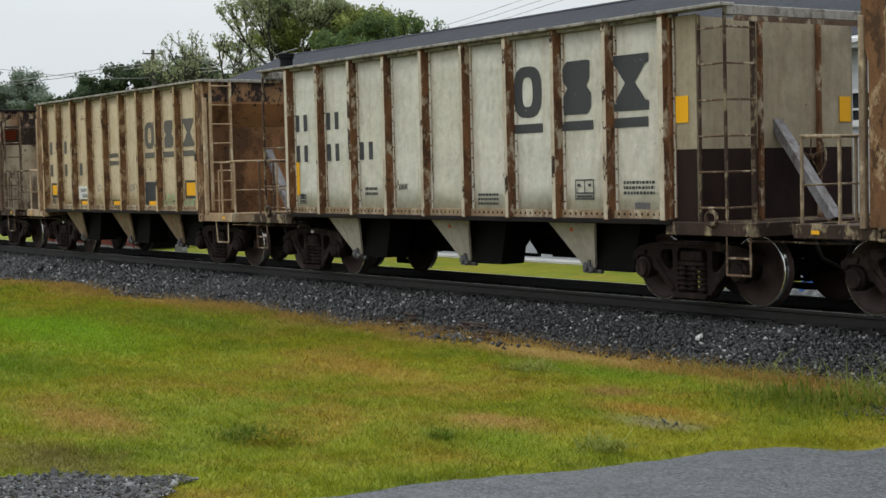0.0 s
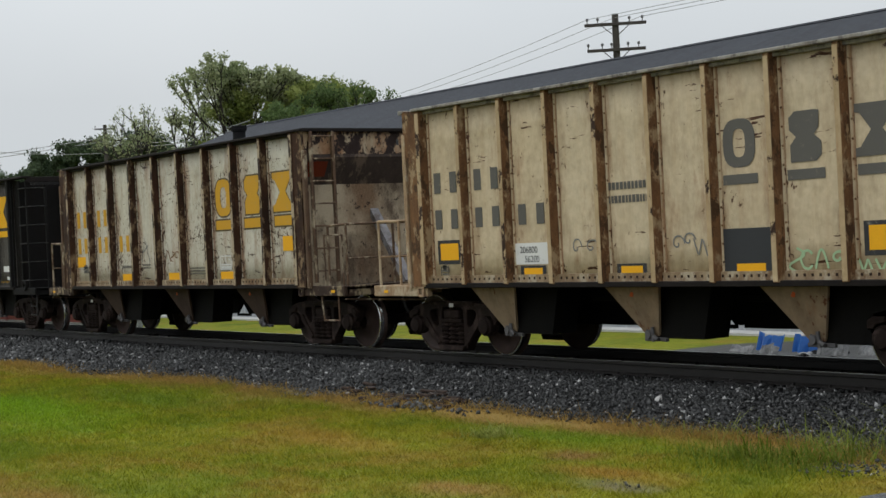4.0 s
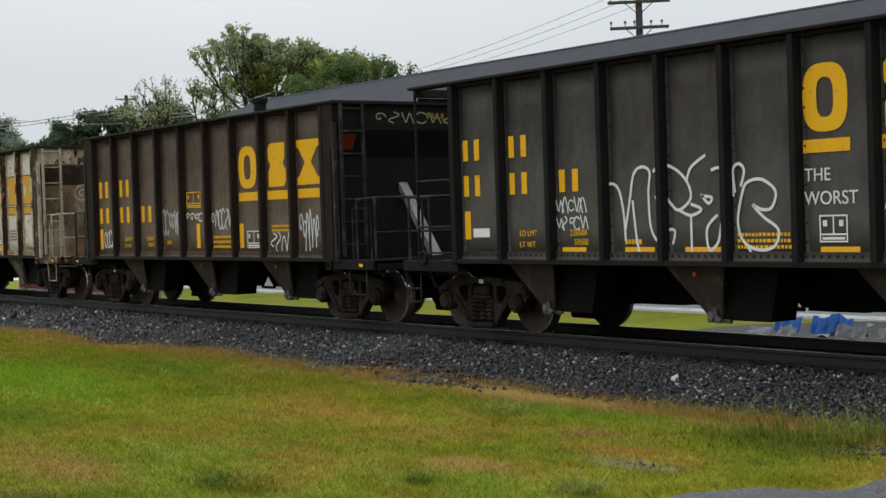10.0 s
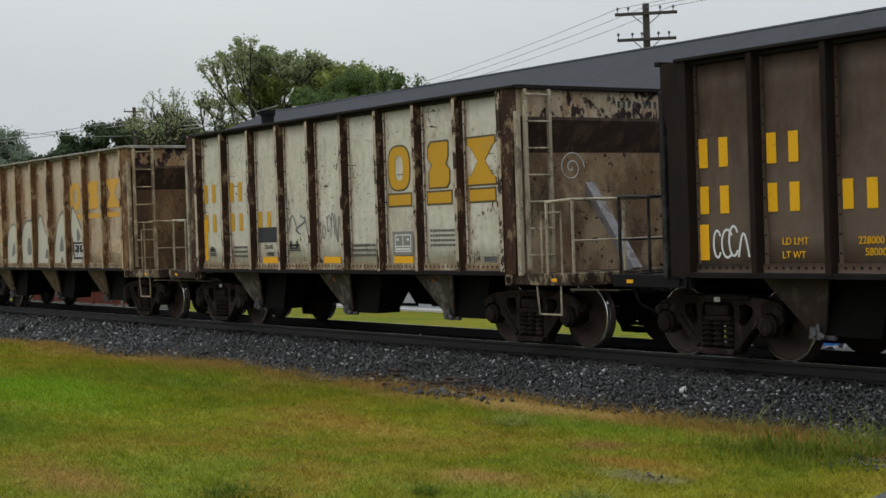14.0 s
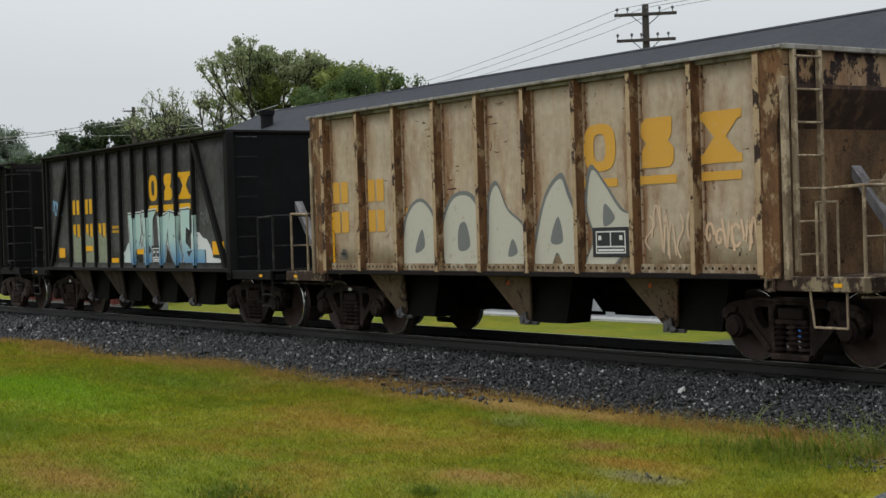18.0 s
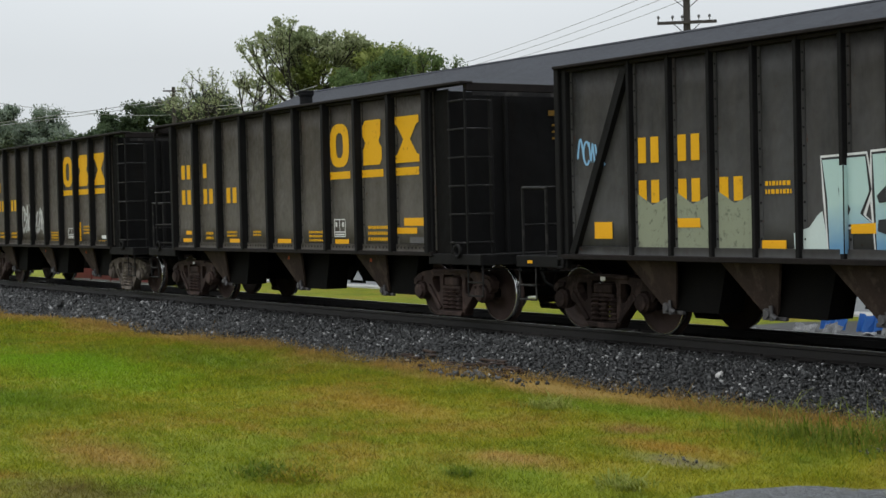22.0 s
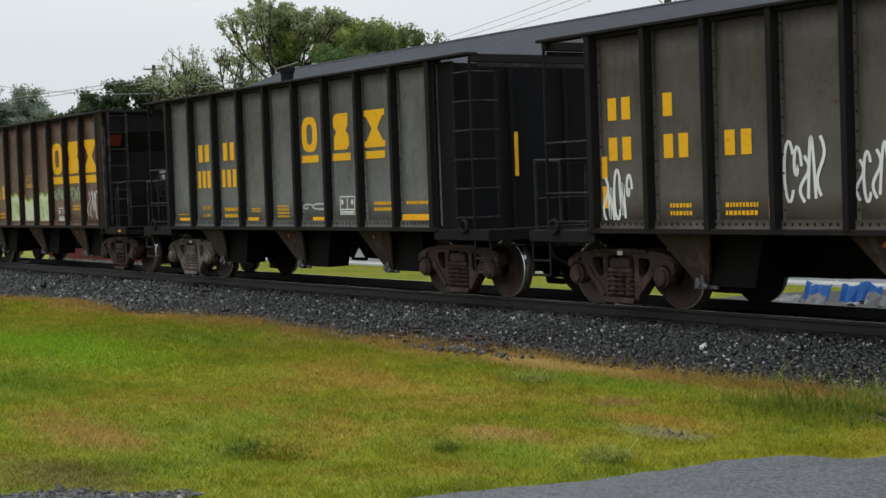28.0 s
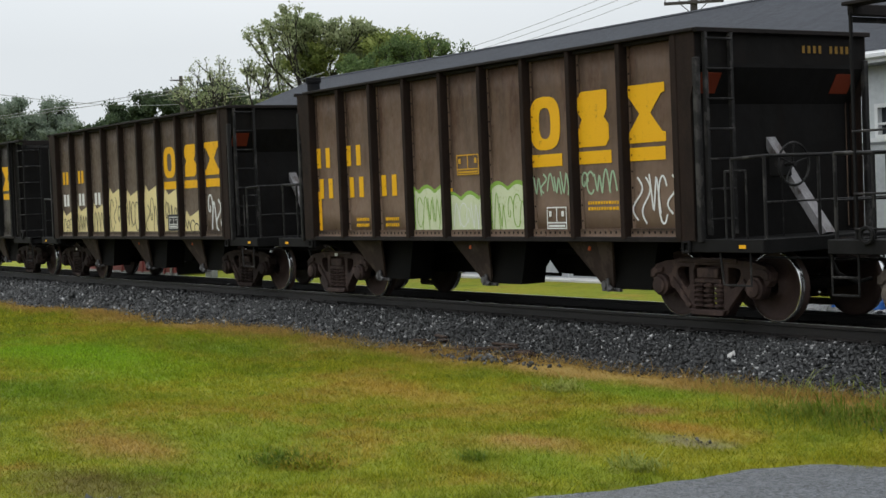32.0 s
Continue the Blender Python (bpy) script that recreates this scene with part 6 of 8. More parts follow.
def car_1():
    c = Car(START[1], "B", SPAN[1], "off-white hopper car with black stencilled marks and rusty posts", rusty_white("clean", (0.57, 0.56, 0.49), 1, 0.12, 0.0, 0.25), POST_STREAK, CHORD_PALE,
            paint("end_cream_b", (0.33, 0.285, 0.20), 0.25, 0.25, (0.16, 0.1, 0.05), 5, wash=.7, rusty=(0.03, 0.016, 0.01)), LAD_RUST, paint("chute_white", (0.46, 0.43, 0.36), 0.4, 0.2, seed=6), INK_BLACK)
    c.face = post_paint("b", (0.50, 0.46, 0.37), 72)
    c.deck = DECK_RUST
    c.sides(M_RIVET)
    common(c)
    c.under()
    c.ends_b(rust_mat("end_brown_half", (0.024, 0.014, 0.012), (0.014, 0.009, 0.008), None, .6, 15), True)
    numbers(c, [(0, 2), (1, 2), (2, 2)], pitch=.29, z=((2.6, 2.9), (2.05, 2.35)))
    c.emblem(2.56, .74, under=(2.34, 2.47), u=(.05, .64))
    c.block(0, .1, .2, 1.45, 2.05, M_YELLOW, "reflector", "yellow reflector strip")
    c.block(5, .86, .95, 1.35, 1.85, M_YELLOW)
    c.block(8, .84, .92, 1.3, 2.05, M_YELLOW)
    c.stencil_box(7, .3, .66, 1.38, 1.66, INK_BLACK)
    c.stencil_box(0, .2, .42, 1.3, 1.46, INK_BLACK)
    for a in ((2, .25, .6, 1.45, 1.62, 2), (5, .2, .66, 1.3, 1.5, 3), (8, .2, .75, 1.45, 1.66, 3)):
        c.small(*a[:5], lines=a[5])
    lit_text(c, 3, .18, 1.54, .14, "286K", INK_BLACK)
    c.block(8, .4, .66, 1.26, 1.34, M_GREYSTEEL, "card_board", "small grey routing board")
    c.brake_wheel(c.tc + .6, .5, 1.9, 1)
    part("reflector", boxed(c.tc + .12, c.tc + .36, -1.462, -1.456, 2.36, 2.70), M_YELLOW, c.ob, "yellow end reflector")
    part("reflector", boxed(c.tc + .51, c.tc + .517, 1.18, 1.40, 2.36, 2.70), M_YELLOW, c.ob, "yellow end reflector")


def car_2():
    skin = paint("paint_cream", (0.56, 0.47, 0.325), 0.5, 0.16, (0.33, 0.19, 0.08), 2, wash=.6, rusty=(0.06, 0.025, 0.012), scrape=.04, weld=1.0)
    c = Car(START[2], "A", SPAN[2], "faded cream hopper car with grey marks and brown rust", skin, POST_TAN, CHORD_PALE,
            stained("end_rust_brown", (0.25, 0.125, 0.055), 3, 0.05), rust_mat("ladder_brown", (0.34, 0.25, 0.155), (0.17, 0.09, 0.045), (0.42, 0.35, 0.25), .7, 16), paint("chute_tan", (0.27, 0.20, 0.13), 0.6, 0.4, (0.1, 0.05, 0.025), 7), INK_GREY)
    c.face = post_paint("c", (0.44, 0.34, 0.20), 73)
    c.sides(M_RIVET)
    common(c)
    c.under()
    c.band = band_paint("c", (0.26, 0.15, 0.075), 62)
    c.end_ink = INK_BLACK
    c.ends_a()
    numbers(c, [(0, 2), (1, 2), (2, 2)], pitch=.40, fill=.42, z=((2.48, 2.79), (1.94, 2.23)), u=.2)
    c.emblem(2.47, .58, under=(2.27, 2.39), u=(.16, .67))
    for b, u0, u1, z0, z1 in ((0, .3, .75, 1.47, 1.72), (8, .25, .72, 1.45, 1.72)):
        c.block(b, u0 - .07, u1 + .07, z0 - .06, z1 + .05, M_INK, "stencil_ground", "dark patch round the reflector")
        c.block(b, u0, u1, z0, z1, M_YELLOW, "reflector").location.y = -.003
    for b in (2, 4):
        c.block(b, .2, .75, 1.2, 1.36, M_INK, "stencil_ground", "dark patch round the reflector")
        c.block(b, .28, .68, 1.22, 1.33, M_YELLOW).location.y = -.003
    c.block(2, .1, .9, 1.38, 1.68, M_WHITE, "stencil_ground", "white patch behind the weight figures")
    lit_text(c, 2, .2, 1.54, .13, "206800", INK_BLACK)
    lit_text(c, 2, .3, 1.41, .13, "56200", INK_BLACK)
    c.block(6, .1, .95, 1.2, 1.75, BLUEPATCH, "painted_patch", "dark green painted-out patch")
    c.block(6, .3, .75, 1.22, 1.33, M_YELLOW).location.y = -.003
    c.stencil_box(0, .3, .5, 1.22, 1.38, INK_GREY)
    c.small(4, .1, .8, 2.15, 2.5, lines=2)
    c.scribble(5, .2, .8, 1.4, 1.75, G_GREY, 5, 3, .02)
    c.scribble(3, .3, .8, 1.45, 1.75, G_GREY, 6, 2, .02)
    c.scribble(7, .1, .9, 1.22, 1.5, worn("spray_mint", (0.30, 0.42, 0.25), 31, .4), 7, 4, .03)
    c.scribble(8, .1, .9, 1.2, 1.4, worn("spray_mint_b", (0.30, 0.42, 0.25), 32, .4), 8, 4, .03)


def car_3():
    c = Car(START[3], "A", SPAN[3], "battered white hopper car with ochre marks and dark rust", rusty_white("battered", (0.55, 0.53, 0.45), 3, 0.68, 0.55), POST_RUST, CHORD_DARK,
            stained("end_battered", (0.40, 0.335, 0.24), 9, 0.03), LAD_RUST, rust_mat("chute_rust", (0.06, 0.038, 0.028), (0.025, 0.017, 0.014), None, .7, 17), INK_OCHRE)
    c.face = post_paint("d", (0.40, 0.33, 0.23), 74, 1.25)
    c.deck = DECK_RUST
    c.sides(M_RIVET)
    common(c, rust_mat("end_slope_dark", (0.06, 0.045, 0.038), (0.03, 0.022, 0.02), (0.16, 0.12, 0.09), .8, 18))
    c.under()
    c.band = band_paint("d", (0.40, 0.34, 0.24), 63)
    c.end_ink = INK_BLACK
    c.ends_a()
    numbers(c, [(0, 2), (1, 2), (2, 2)], u=.22)
    c.emblem(outline=INK_OUTLINE, u=(.24, .79))
    c.block(0, .15, .55, 1.55, 1.78, M_YELLOW)
    c.stencil_box(0, .45, .68, 1.42, 1.56, INK_BLACK)
    for b in (2, 4, 6):
        c.block(b, .3, .8, 1.24, 1.38, M_YELLOW)
    c.block(8, .45, .98, 1.72, 1.98, M_YELLOW, "reflector", "large yellow reflector")
    c.stencil_box(6, .32, .72, 1.42, 1.68, M_WHITE)
    for a in ((2, .3, .75, 1.5, 1.6, 1), (3, .2, .55, 1.48, 1.6, 2), (5, .15, .75, 1.34, 1.5, 3)):
        c.small(*a[:5], ink=INK_GREY, lines=a[5])
    bm = bmesh.new()
    x = c.at(3, .3)
    ribbon(bm, [(x - .12, 1.62), (x + .06, 2.12), (x + .26, 1.60)], .03, -PANEL_Y - .0125)
    ribbon(bm, [(x - .08, 1.80), (x + .22, 1.96)], .026, -PANEL_Y - .0130)
    part("graffiti", bm, G_GREY, c.ob, "dark sprayed scrawl")
    c.scribble(4, .2, .7, 1.6, 1.85, worn("spray_rust", (0.16, 0.07, 0.03), 33, .4), 9, 3, .025)
    c.slope_patch(-1.46, -1.06)
    c.slope_patch(1.0, 1.42)


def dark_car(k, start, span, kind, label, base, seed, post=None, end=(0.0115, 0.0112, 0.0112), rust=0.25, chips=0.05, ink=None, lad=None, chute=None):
    base = tuple(g * v for g, v in zip((1.02, 0.99, 0.95), base))
    # end paint is near-black: the shade inside the ends is in its colour
    return Car(start, kind, span, label, paint("paint_dark_%s" % k, base, rust, chips, tuple(g * v for g, v in zip((1.75, 1.5, 1.3), base)), seed, 0.55, 0.75, rusty=(0.058, 0.027, 0.016), grit=0.12, gloss=0.14, weld=0.5, pale_low=0.8), post or POST_BLACK, CHORD_DARK,
               paint("end_shade_%s" % k, end, 0.2, 0.05, (0.012, 0.009, 0.007), seed + 20, 0.6, rusty=(0.014, 0.008, 0.007), grit=0.1, gloss=0.02), lad or LAD_BLACK, chute or rust_mat("chute_%s" % k, (0.046, 0.031, 0.025), (0.018, 0.013, 0.011), (0.075, 0.055, 0.045), .7, seed + 2), ink or INK_YELLOW)


def small_set(c, rows, ink=None):
    for a in rows:
        c.small(*a[:5], ink=ink, lines=a[5])


def car_4():
    c = dark_car("black", START[4], SPAN[4], "B", "black hopper car with yellow marks and white graffiti", (0.040, 0.038, 0.036), 4)
    c.sides(RIVET_BLACK)
    common(c)
    c.under()
    c.ends_b()
    numbers(c, [(0, 2), (1, 2), (2, 2)], z=((2.59, 2.9), (2.06, 2.37)), pitch=.28)
    c.emblem(2.6, .78, under=(2.37, 2.52), u=(.06, .64))
    c.block(0, .12, .25, 1.42, 1.84, M_YELLOW)
    c.block(0, .3, .66, 1.45, 1.58, M_WHITE, "sticker", "white shipping sticker")
    for b, u0, u1 in ((2, .15, .6), (3, .3, .8), (4, .3, .85), (6, .25, .75)):
        c.block(b, u0, u1, 1.2, 1.3, M_YELLOW)
    weights(c, 1, "226500", "59500", INK_YELLOW)
    small_set(c, ((3, .3, .6, 1.34, 1.45, 1), (5, .1, .9, 1.28, 1.5, 3), (7, .15, .7, 1.42, 1.62, 2), (8, .1, .8, 1.22, 1.28, 1)))
    c.stencil_box(6, .25, .61, 1.35, 1.66, M_WHITE)
    c.block(8, .3, .75, 1.5, 1.64, M_WHITE, "sticker", "white stickers")
    c.block(8, .5, .7, 1.3, 1.38, M_WHITE, "sticker")
    c.block(8, .88, .95, 1.2, 2.0, M_YELLOW)
    # tall looping tag over four panels
    y = -PANEL_Y - .014
    strokes = ([(-2, 26), (1, 66), (4, 81), (10, 76), (13, 50), (14, 18)], [(3, 76), (3, 0)], [(14, 30), (17, 60), (20, 90), (25, 98), (30, 92), (29, 70), (30, 32), (35, 15), (41, 14)], [(19, 62), (21, 20), (23, 2)],
               [(32, 92), (37, 99), (45, 94), (52, 80), (54, 62), (47, 50), (42, 58), (38, 68), (33, 64)], [(52, 82), (55, 95), (63, 106)], [(35, 27), (44, 29), (43, 14)], [(47, 50), (54, 44), (60, 50), (54, 56)], [(54, 44), (54, 0)],
               [(66, 90), (71, 92), (76, 82), (78, 62)], [(60, 64), (66, 62), (64, 56), (60, 66)], [(69, 44), (63, 30), (64, 8), (69, 16), (71, 36)],
               [(79, 66), (78, 88), (81, 95), (84, 88), (82, 72)], [(82, 60), (85, 75), (93, 78), (100, 66), (98, 50), (93, 48), (88, 53), (94, 40), (101, 28), (99, 12), (91, 8), (83, 16), (80, 36), (82, 60)], [(85, 12), (88, 0)])
    for k, line in enumerate(strokes):
        bm = bmesh.new()
        ribbon(bm, smooth_line([(3.28 + .0305 * u, 1.17 + .0119 * v) for u, v in line]), .038, y - .0003 * k)
        part("graffiti", bm, G_WHITE, c.ob, "tall white looping graffiti stroke")
    lit_text(c, 6, .06, 2.05, .21, "THE", G_WHITE)
    lit_text(c, 6, .05, 1.78, .22, "WORST", G_WHITE)
    c.scribble(2, .05, .62, 1.76, 2.0, G_WHITE, 21, 5, .02)
    c.scribble(2, .05, .62, 1.53, 1.74, G_WHITE, 22, 5, .02)
    c.scribble(7, .08, .70, 1.69, 1.97, G_WHITE, 24, 5, .022)


def car_5():
    c = dark_car("brown", START[5], SPAN[5], "A", "dark brown hopper car with yellow marks and small white tags", (0.064, 0.048, 0.038), 5, POST_BROWN, rust=0.8)
    c.sides(RIVET_BLACK)
    common(c)
    c.under()
    c.ends_a()
    numbers(c, [(0, 2), (1, 2), (2, 2)])
    c.emblem(2.41, .79, under=(2.18, 2.34), u=(.11, .73))
    for b, u0, u1, z0, z1 in ((0, .1, .24, 1.28, 1.72), (2, .85, .92, 1.3, 1.72), (4, .45, .58, 1.3, 1.78), (6, .08, .22, 1.3, 1.76), (8, .8, .97, 1.25, 1.85)):
        c.block(b, u0, u1, z0, z1, M_YELLOW, "reflector", "upright yellow reflector")
    weights(c, 1, "228000", "58000", INK_YELLOW)
    lit_text(c, 3, .2, 1.38, .12, "286K", INK_YELLOW)
    small_set(c, ((5, .1, .85, 1.3, 1.58, 3), (7, .2, .8, 1.6, 1.75, 2)))
    c.stencil_box(4, .1, .66, 2.1, 2.42, INK_YELLOW)
    c.stencil_box(6, .36, .82, 1.3, 1.62, M_WHITE)
    c.scribble(0, .3, .8, 1.3, 1.72, G_WHITE, 31, 4, .03)
    c.scribble(3, .05, .8, 1.55, 2.1, worn("spray_white_thin", (0.38, 0.37, 0.38), 35, .4), 32, 6, .04, label="pale sprayed face-like scrawl")
    c.scribble(4, .02, .9, 1.8, 2.02, G_WHITE, 33, 5, .028)
    c.scribble(5, .05, .8, 1.66, 2.1, G_WHITE, 34, 6, .028)
    c.scribble(7, .15, .85, 1.2, 1.6, G_WHITE, 36, 4, .025)
    c.scribble(8, .08, .7, 1.2, 2.0, G_WHITE, 37, 6, .025)
    c.slope_patch(-1.44, -1.08)
    c.slope_patch(1.05, 1.40)
    for k in range(7):
        bm = bmesh.new()
        pts = curl(-.75 + .29 * k, 3.42, .25, .19, (4, 2, 1, 0, 1, 2, 3)[k])
        ribbon(bm, pts, .022, 0)
        for v in bm.verts:
            v.co = Vector((c.tc + .404, v.co.x, v.co.z))
        part("graffiti", bm, G_OLIVE, c.ob, "pale olive scrawl on the end band")


def car_6():
    c = Car(START[6], "A", SPAN[6], "chipped white hopper car with ochre marks over dark rust", rusty_white("chipped", (0.61, 0.59, 0.51), 6, 0.5, 0.36), POST_RUST, CHORD_DARK,
            stained("end_rusty", (0.36, 0.275, 0.175), 13, 0.06), LAD_WHITE, rust_mat("chute_white_rust", (0.085, 0.066, 0.056), (0.03, 0.02, 0.017), (0.20, 0.18, 0.155), .7, 19), INK_OCHRE)
    c.face = post_paint("g", (0.46, 0.40, 0.31), 75, 0.95)
    c.deck = DECK_RUST
    c.sides(M_RIVET)
    common(c, rust_mat("end_slope_rust", (0.055, 0.036, 0.028), (0.028, 0.018, 0.015), (0.10, 0.06, 0.04), .8, 20))
    c.under()
    c.band = band_paint("g", (0.48, 0.42, 0.31), 64, 0.2, 0.42)
    c.end_ink = INK_BLACK
    c.ends_a()
    numbers(c, [(0, 2), (1, 2), (2, 2)])
    c.emblem(outline=INK_OUTLINE, u=(.18, .72))
    c.block(0, .08, .2, 1.28, 2.1, M_YELLOW, "reflector", "yellow reflector strip")
    c.block(8, .84, .95, 1.22, 2.05, M_YELLOW, "reflector", "yellow reflector strip")
    for b in (2, 4, 6):
        c.block(b, .25, .75, 1.22, 1.35, M_YELLOW)
    c.block(2, .1, .95, 1.62, 1.9, BLUEPATCH, "painted_patch", "charcoal painted-out patch")
    c.block(2, .78, .95, 1.3, 1.62, BLUEPATCH, "painted_patch")
    lit_text(c, 2, .3, 1.5, .11, "226100", INK_BLACK)
    lit_text(c, 2, .38, 1.37, .11, "59900", INK_BLACK)
    c.stencil_box(0, .28, .5, 1.38, 1.52, INK_BLACK)
    c.stencil_box(3, .15, .5, 1.46, 1.58, INK_BLACK)
    c.stencil_box(6, .3, .72, 1.42, 1.7, M_WHITE, worn("stencil_ground_grey", (0.2, 0.19, 0.17), 36, .2))
    small_set(c, ((1, .2, .7, 1.35, 1.6, 3), (5, .1, .8, 1.35, 1.6, 3), (7, .2, .8, 1.5, 1.8, 4)), INK_GREY)
    c.scribble(3, .1, .95, 1.7, 2.1, G_GREY, 41, 3, .035)
    c.scribble(4, .05, .9, 1.55, 2.15, G_GREY, 42, 6, .022)
    c.block(8, .45, .72, 1.26, 1.34, M_GREYSTEEL, "card_board", "small grey routing board")
    c.tank(-.75, -1)
    sp = bmesh.new()
    pts = [(c.tc + .128, -.35 + .25 * (1 - u) * math.cos(13 * u), 2.62 + .25 * (1 - u) * math.sin(13 * u)) for u in [i / 40 for i in range(41)]]
    for a, b in zip(pts, pts[1:]):
        rod(sp, a, b, .008, 4)
    part("graffiti", sp, G_WHITE, c.ob, "pale spiral drawn on the end wall")


def car_7():
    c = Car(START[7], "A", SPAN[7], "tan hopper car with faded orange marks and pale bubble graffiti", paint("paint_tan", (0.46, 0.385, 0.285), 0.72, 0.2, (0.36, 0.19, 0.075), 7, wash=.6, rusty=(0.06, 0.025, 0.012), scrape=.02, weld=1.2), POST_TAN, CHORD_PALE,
            stained("end_tan_rust", (0.32, 0.21, 0.11), 16, 0.12), LAD_CREAM, paint("chute_tan_b", (0.15, 0.11, 0.075), 0.8, 0.9, (0.05, 0.026, 0.015), 17, wash=1.0, rusty=(0.02, 0.011, 0.008)), INK_FADED)
    c.face = post_paint("h", (0.44, 0.33, 0.20), 76, 0.95)
    c.deck = DECK_RUST
    c.sides(M_RIVET)
    common(c, rust_mat("end_slope_tan", (0.055, 0.034, 0.025), (0.03, 0.018, 0.014), (0.12, 0.07, 0.04), .8, 22))
    c.under()
    c.band = band_paint("h", (0.34, 0.25, 0.15), 65, 0.35, 0.75)
    c.end_ink = INK_BLACK
    c.ends_a()
    numbers(c, [(0, 2), (1, 2), (2, 1)], pitch=.27, fill=.8, z=((2.26, 2.62), (1.76, 2.12)))
    c.emblem(2.48, .64, under=(2.27, 2.38), u=(.06, .64))
    for b, u0, u1, z0, z1 in ((0, .04, .12, 1.25, 2.1), (4, .75, .88, 1.25, 1.72), (6, .9, .99, 1.3, 1.75), (8, .85, .96, 1.2, 2.2)):
        c.block(b, u0, u1, z0, z1, M_YELLOW, "reflector", "upright yellow reflector")
    c.stencil_box(6, .25, .78, 1.38, 1.68, M_WHITE, G_BLACK)
    c.stencil_box(0, .3, .5, 1.3, 1.42, INK_GREY)
    y = -PANEL_Y - .0115
    pale = worn("spray_bubble", (0.47, 0.45, 0.375), 37, .45, (0.36, 0.30, 0.21))
    shapes = {2: [(.08, 1.18), (.82, 1.18), (.86, 1.5), (.80, 1.95), (.55, 2.2), (.28, 2.12), (.10, 1.8)],
              3: [(.12, 1.2), (.7, 1.2), (.96, 1.45), (.92, 1.9), (.68, 2.24), (.3, 2.22), (.06, 1.85), (.05, 1.5)],
              4: [(.08, 1.18), (.62, 1.2), (.9, 1.3), (.84, 1.75), (.5, 2.02), (.3, 2.38), (.14, 2.2), (.1, 1.7)],
              5: [(.04, 1.18), (.36, 1.2), (.5, 1.4), (.66, 1.2), (.97, 1.2), (.9, 1.8), (.72, 2.2), (.6, 2.42), (.34, 2.2), (.16, 1.75)],
              6: [(.05, 1.2), (.5, 1.2), (.78, 1.5), (.95, 1.85), (.70, 1.95), (.42, 2.3), (.2, 2.5), (.1, 2.0), (.22, 1.6)]}
    holes = {2: [(.34, 1.42), (.58, 1.5), (.52, 1.78)], 3: [(.40, 1.45), (.66, 1.5), (.58, 1.85), (.42, 1.8)], 4: [(.5, 1.35), (.7, 1.4), (.6, 1.6)],
             5: [(.38, 1.55), (.62, 1.55), (.54, 1.9)], 6: [(.40, 1.75), (.6, 1.85), (.42, 2.05)]}
    for bay, pts in shapes.items():
        cx, cz = sum(p[0] for p in pts) / len(pts), sum(p[1] for p in pts) / len(pts)
        c.blob(rounded([(c.at(bay, cx + (u - cx) * 1.16), max(1.18, cz + (z - cz) * 1.11)) for u, z in pts]), G_GREY, y, label="dark outline of bubble graffiti")
        c.blob(rounded([(c.at(bay, u), z) for u, z in pts]), pale, y - .004, label="pale bubble graffiti")
        c.blob(rounded([(c.at(bay, u), z) for u, z in holes[bay]]), G_GREY, y - .006, label="dark counter of bubble graffiti")
    c.brake_wheel(c.tc + .62, .12, 2.08, 1)
    c.scribble(7, .1, .9, 1.3, 2.0, worn("spray_salmon", (0.55, 0.40, 0.28), 38, .4), 52, 6, .03)
    c.scribble(8, .08, .9, 1.4, 1.8, worn("spray_salmon_b", (0.60, 0.42, 0.28), 39, .3), 53, 6, .04)


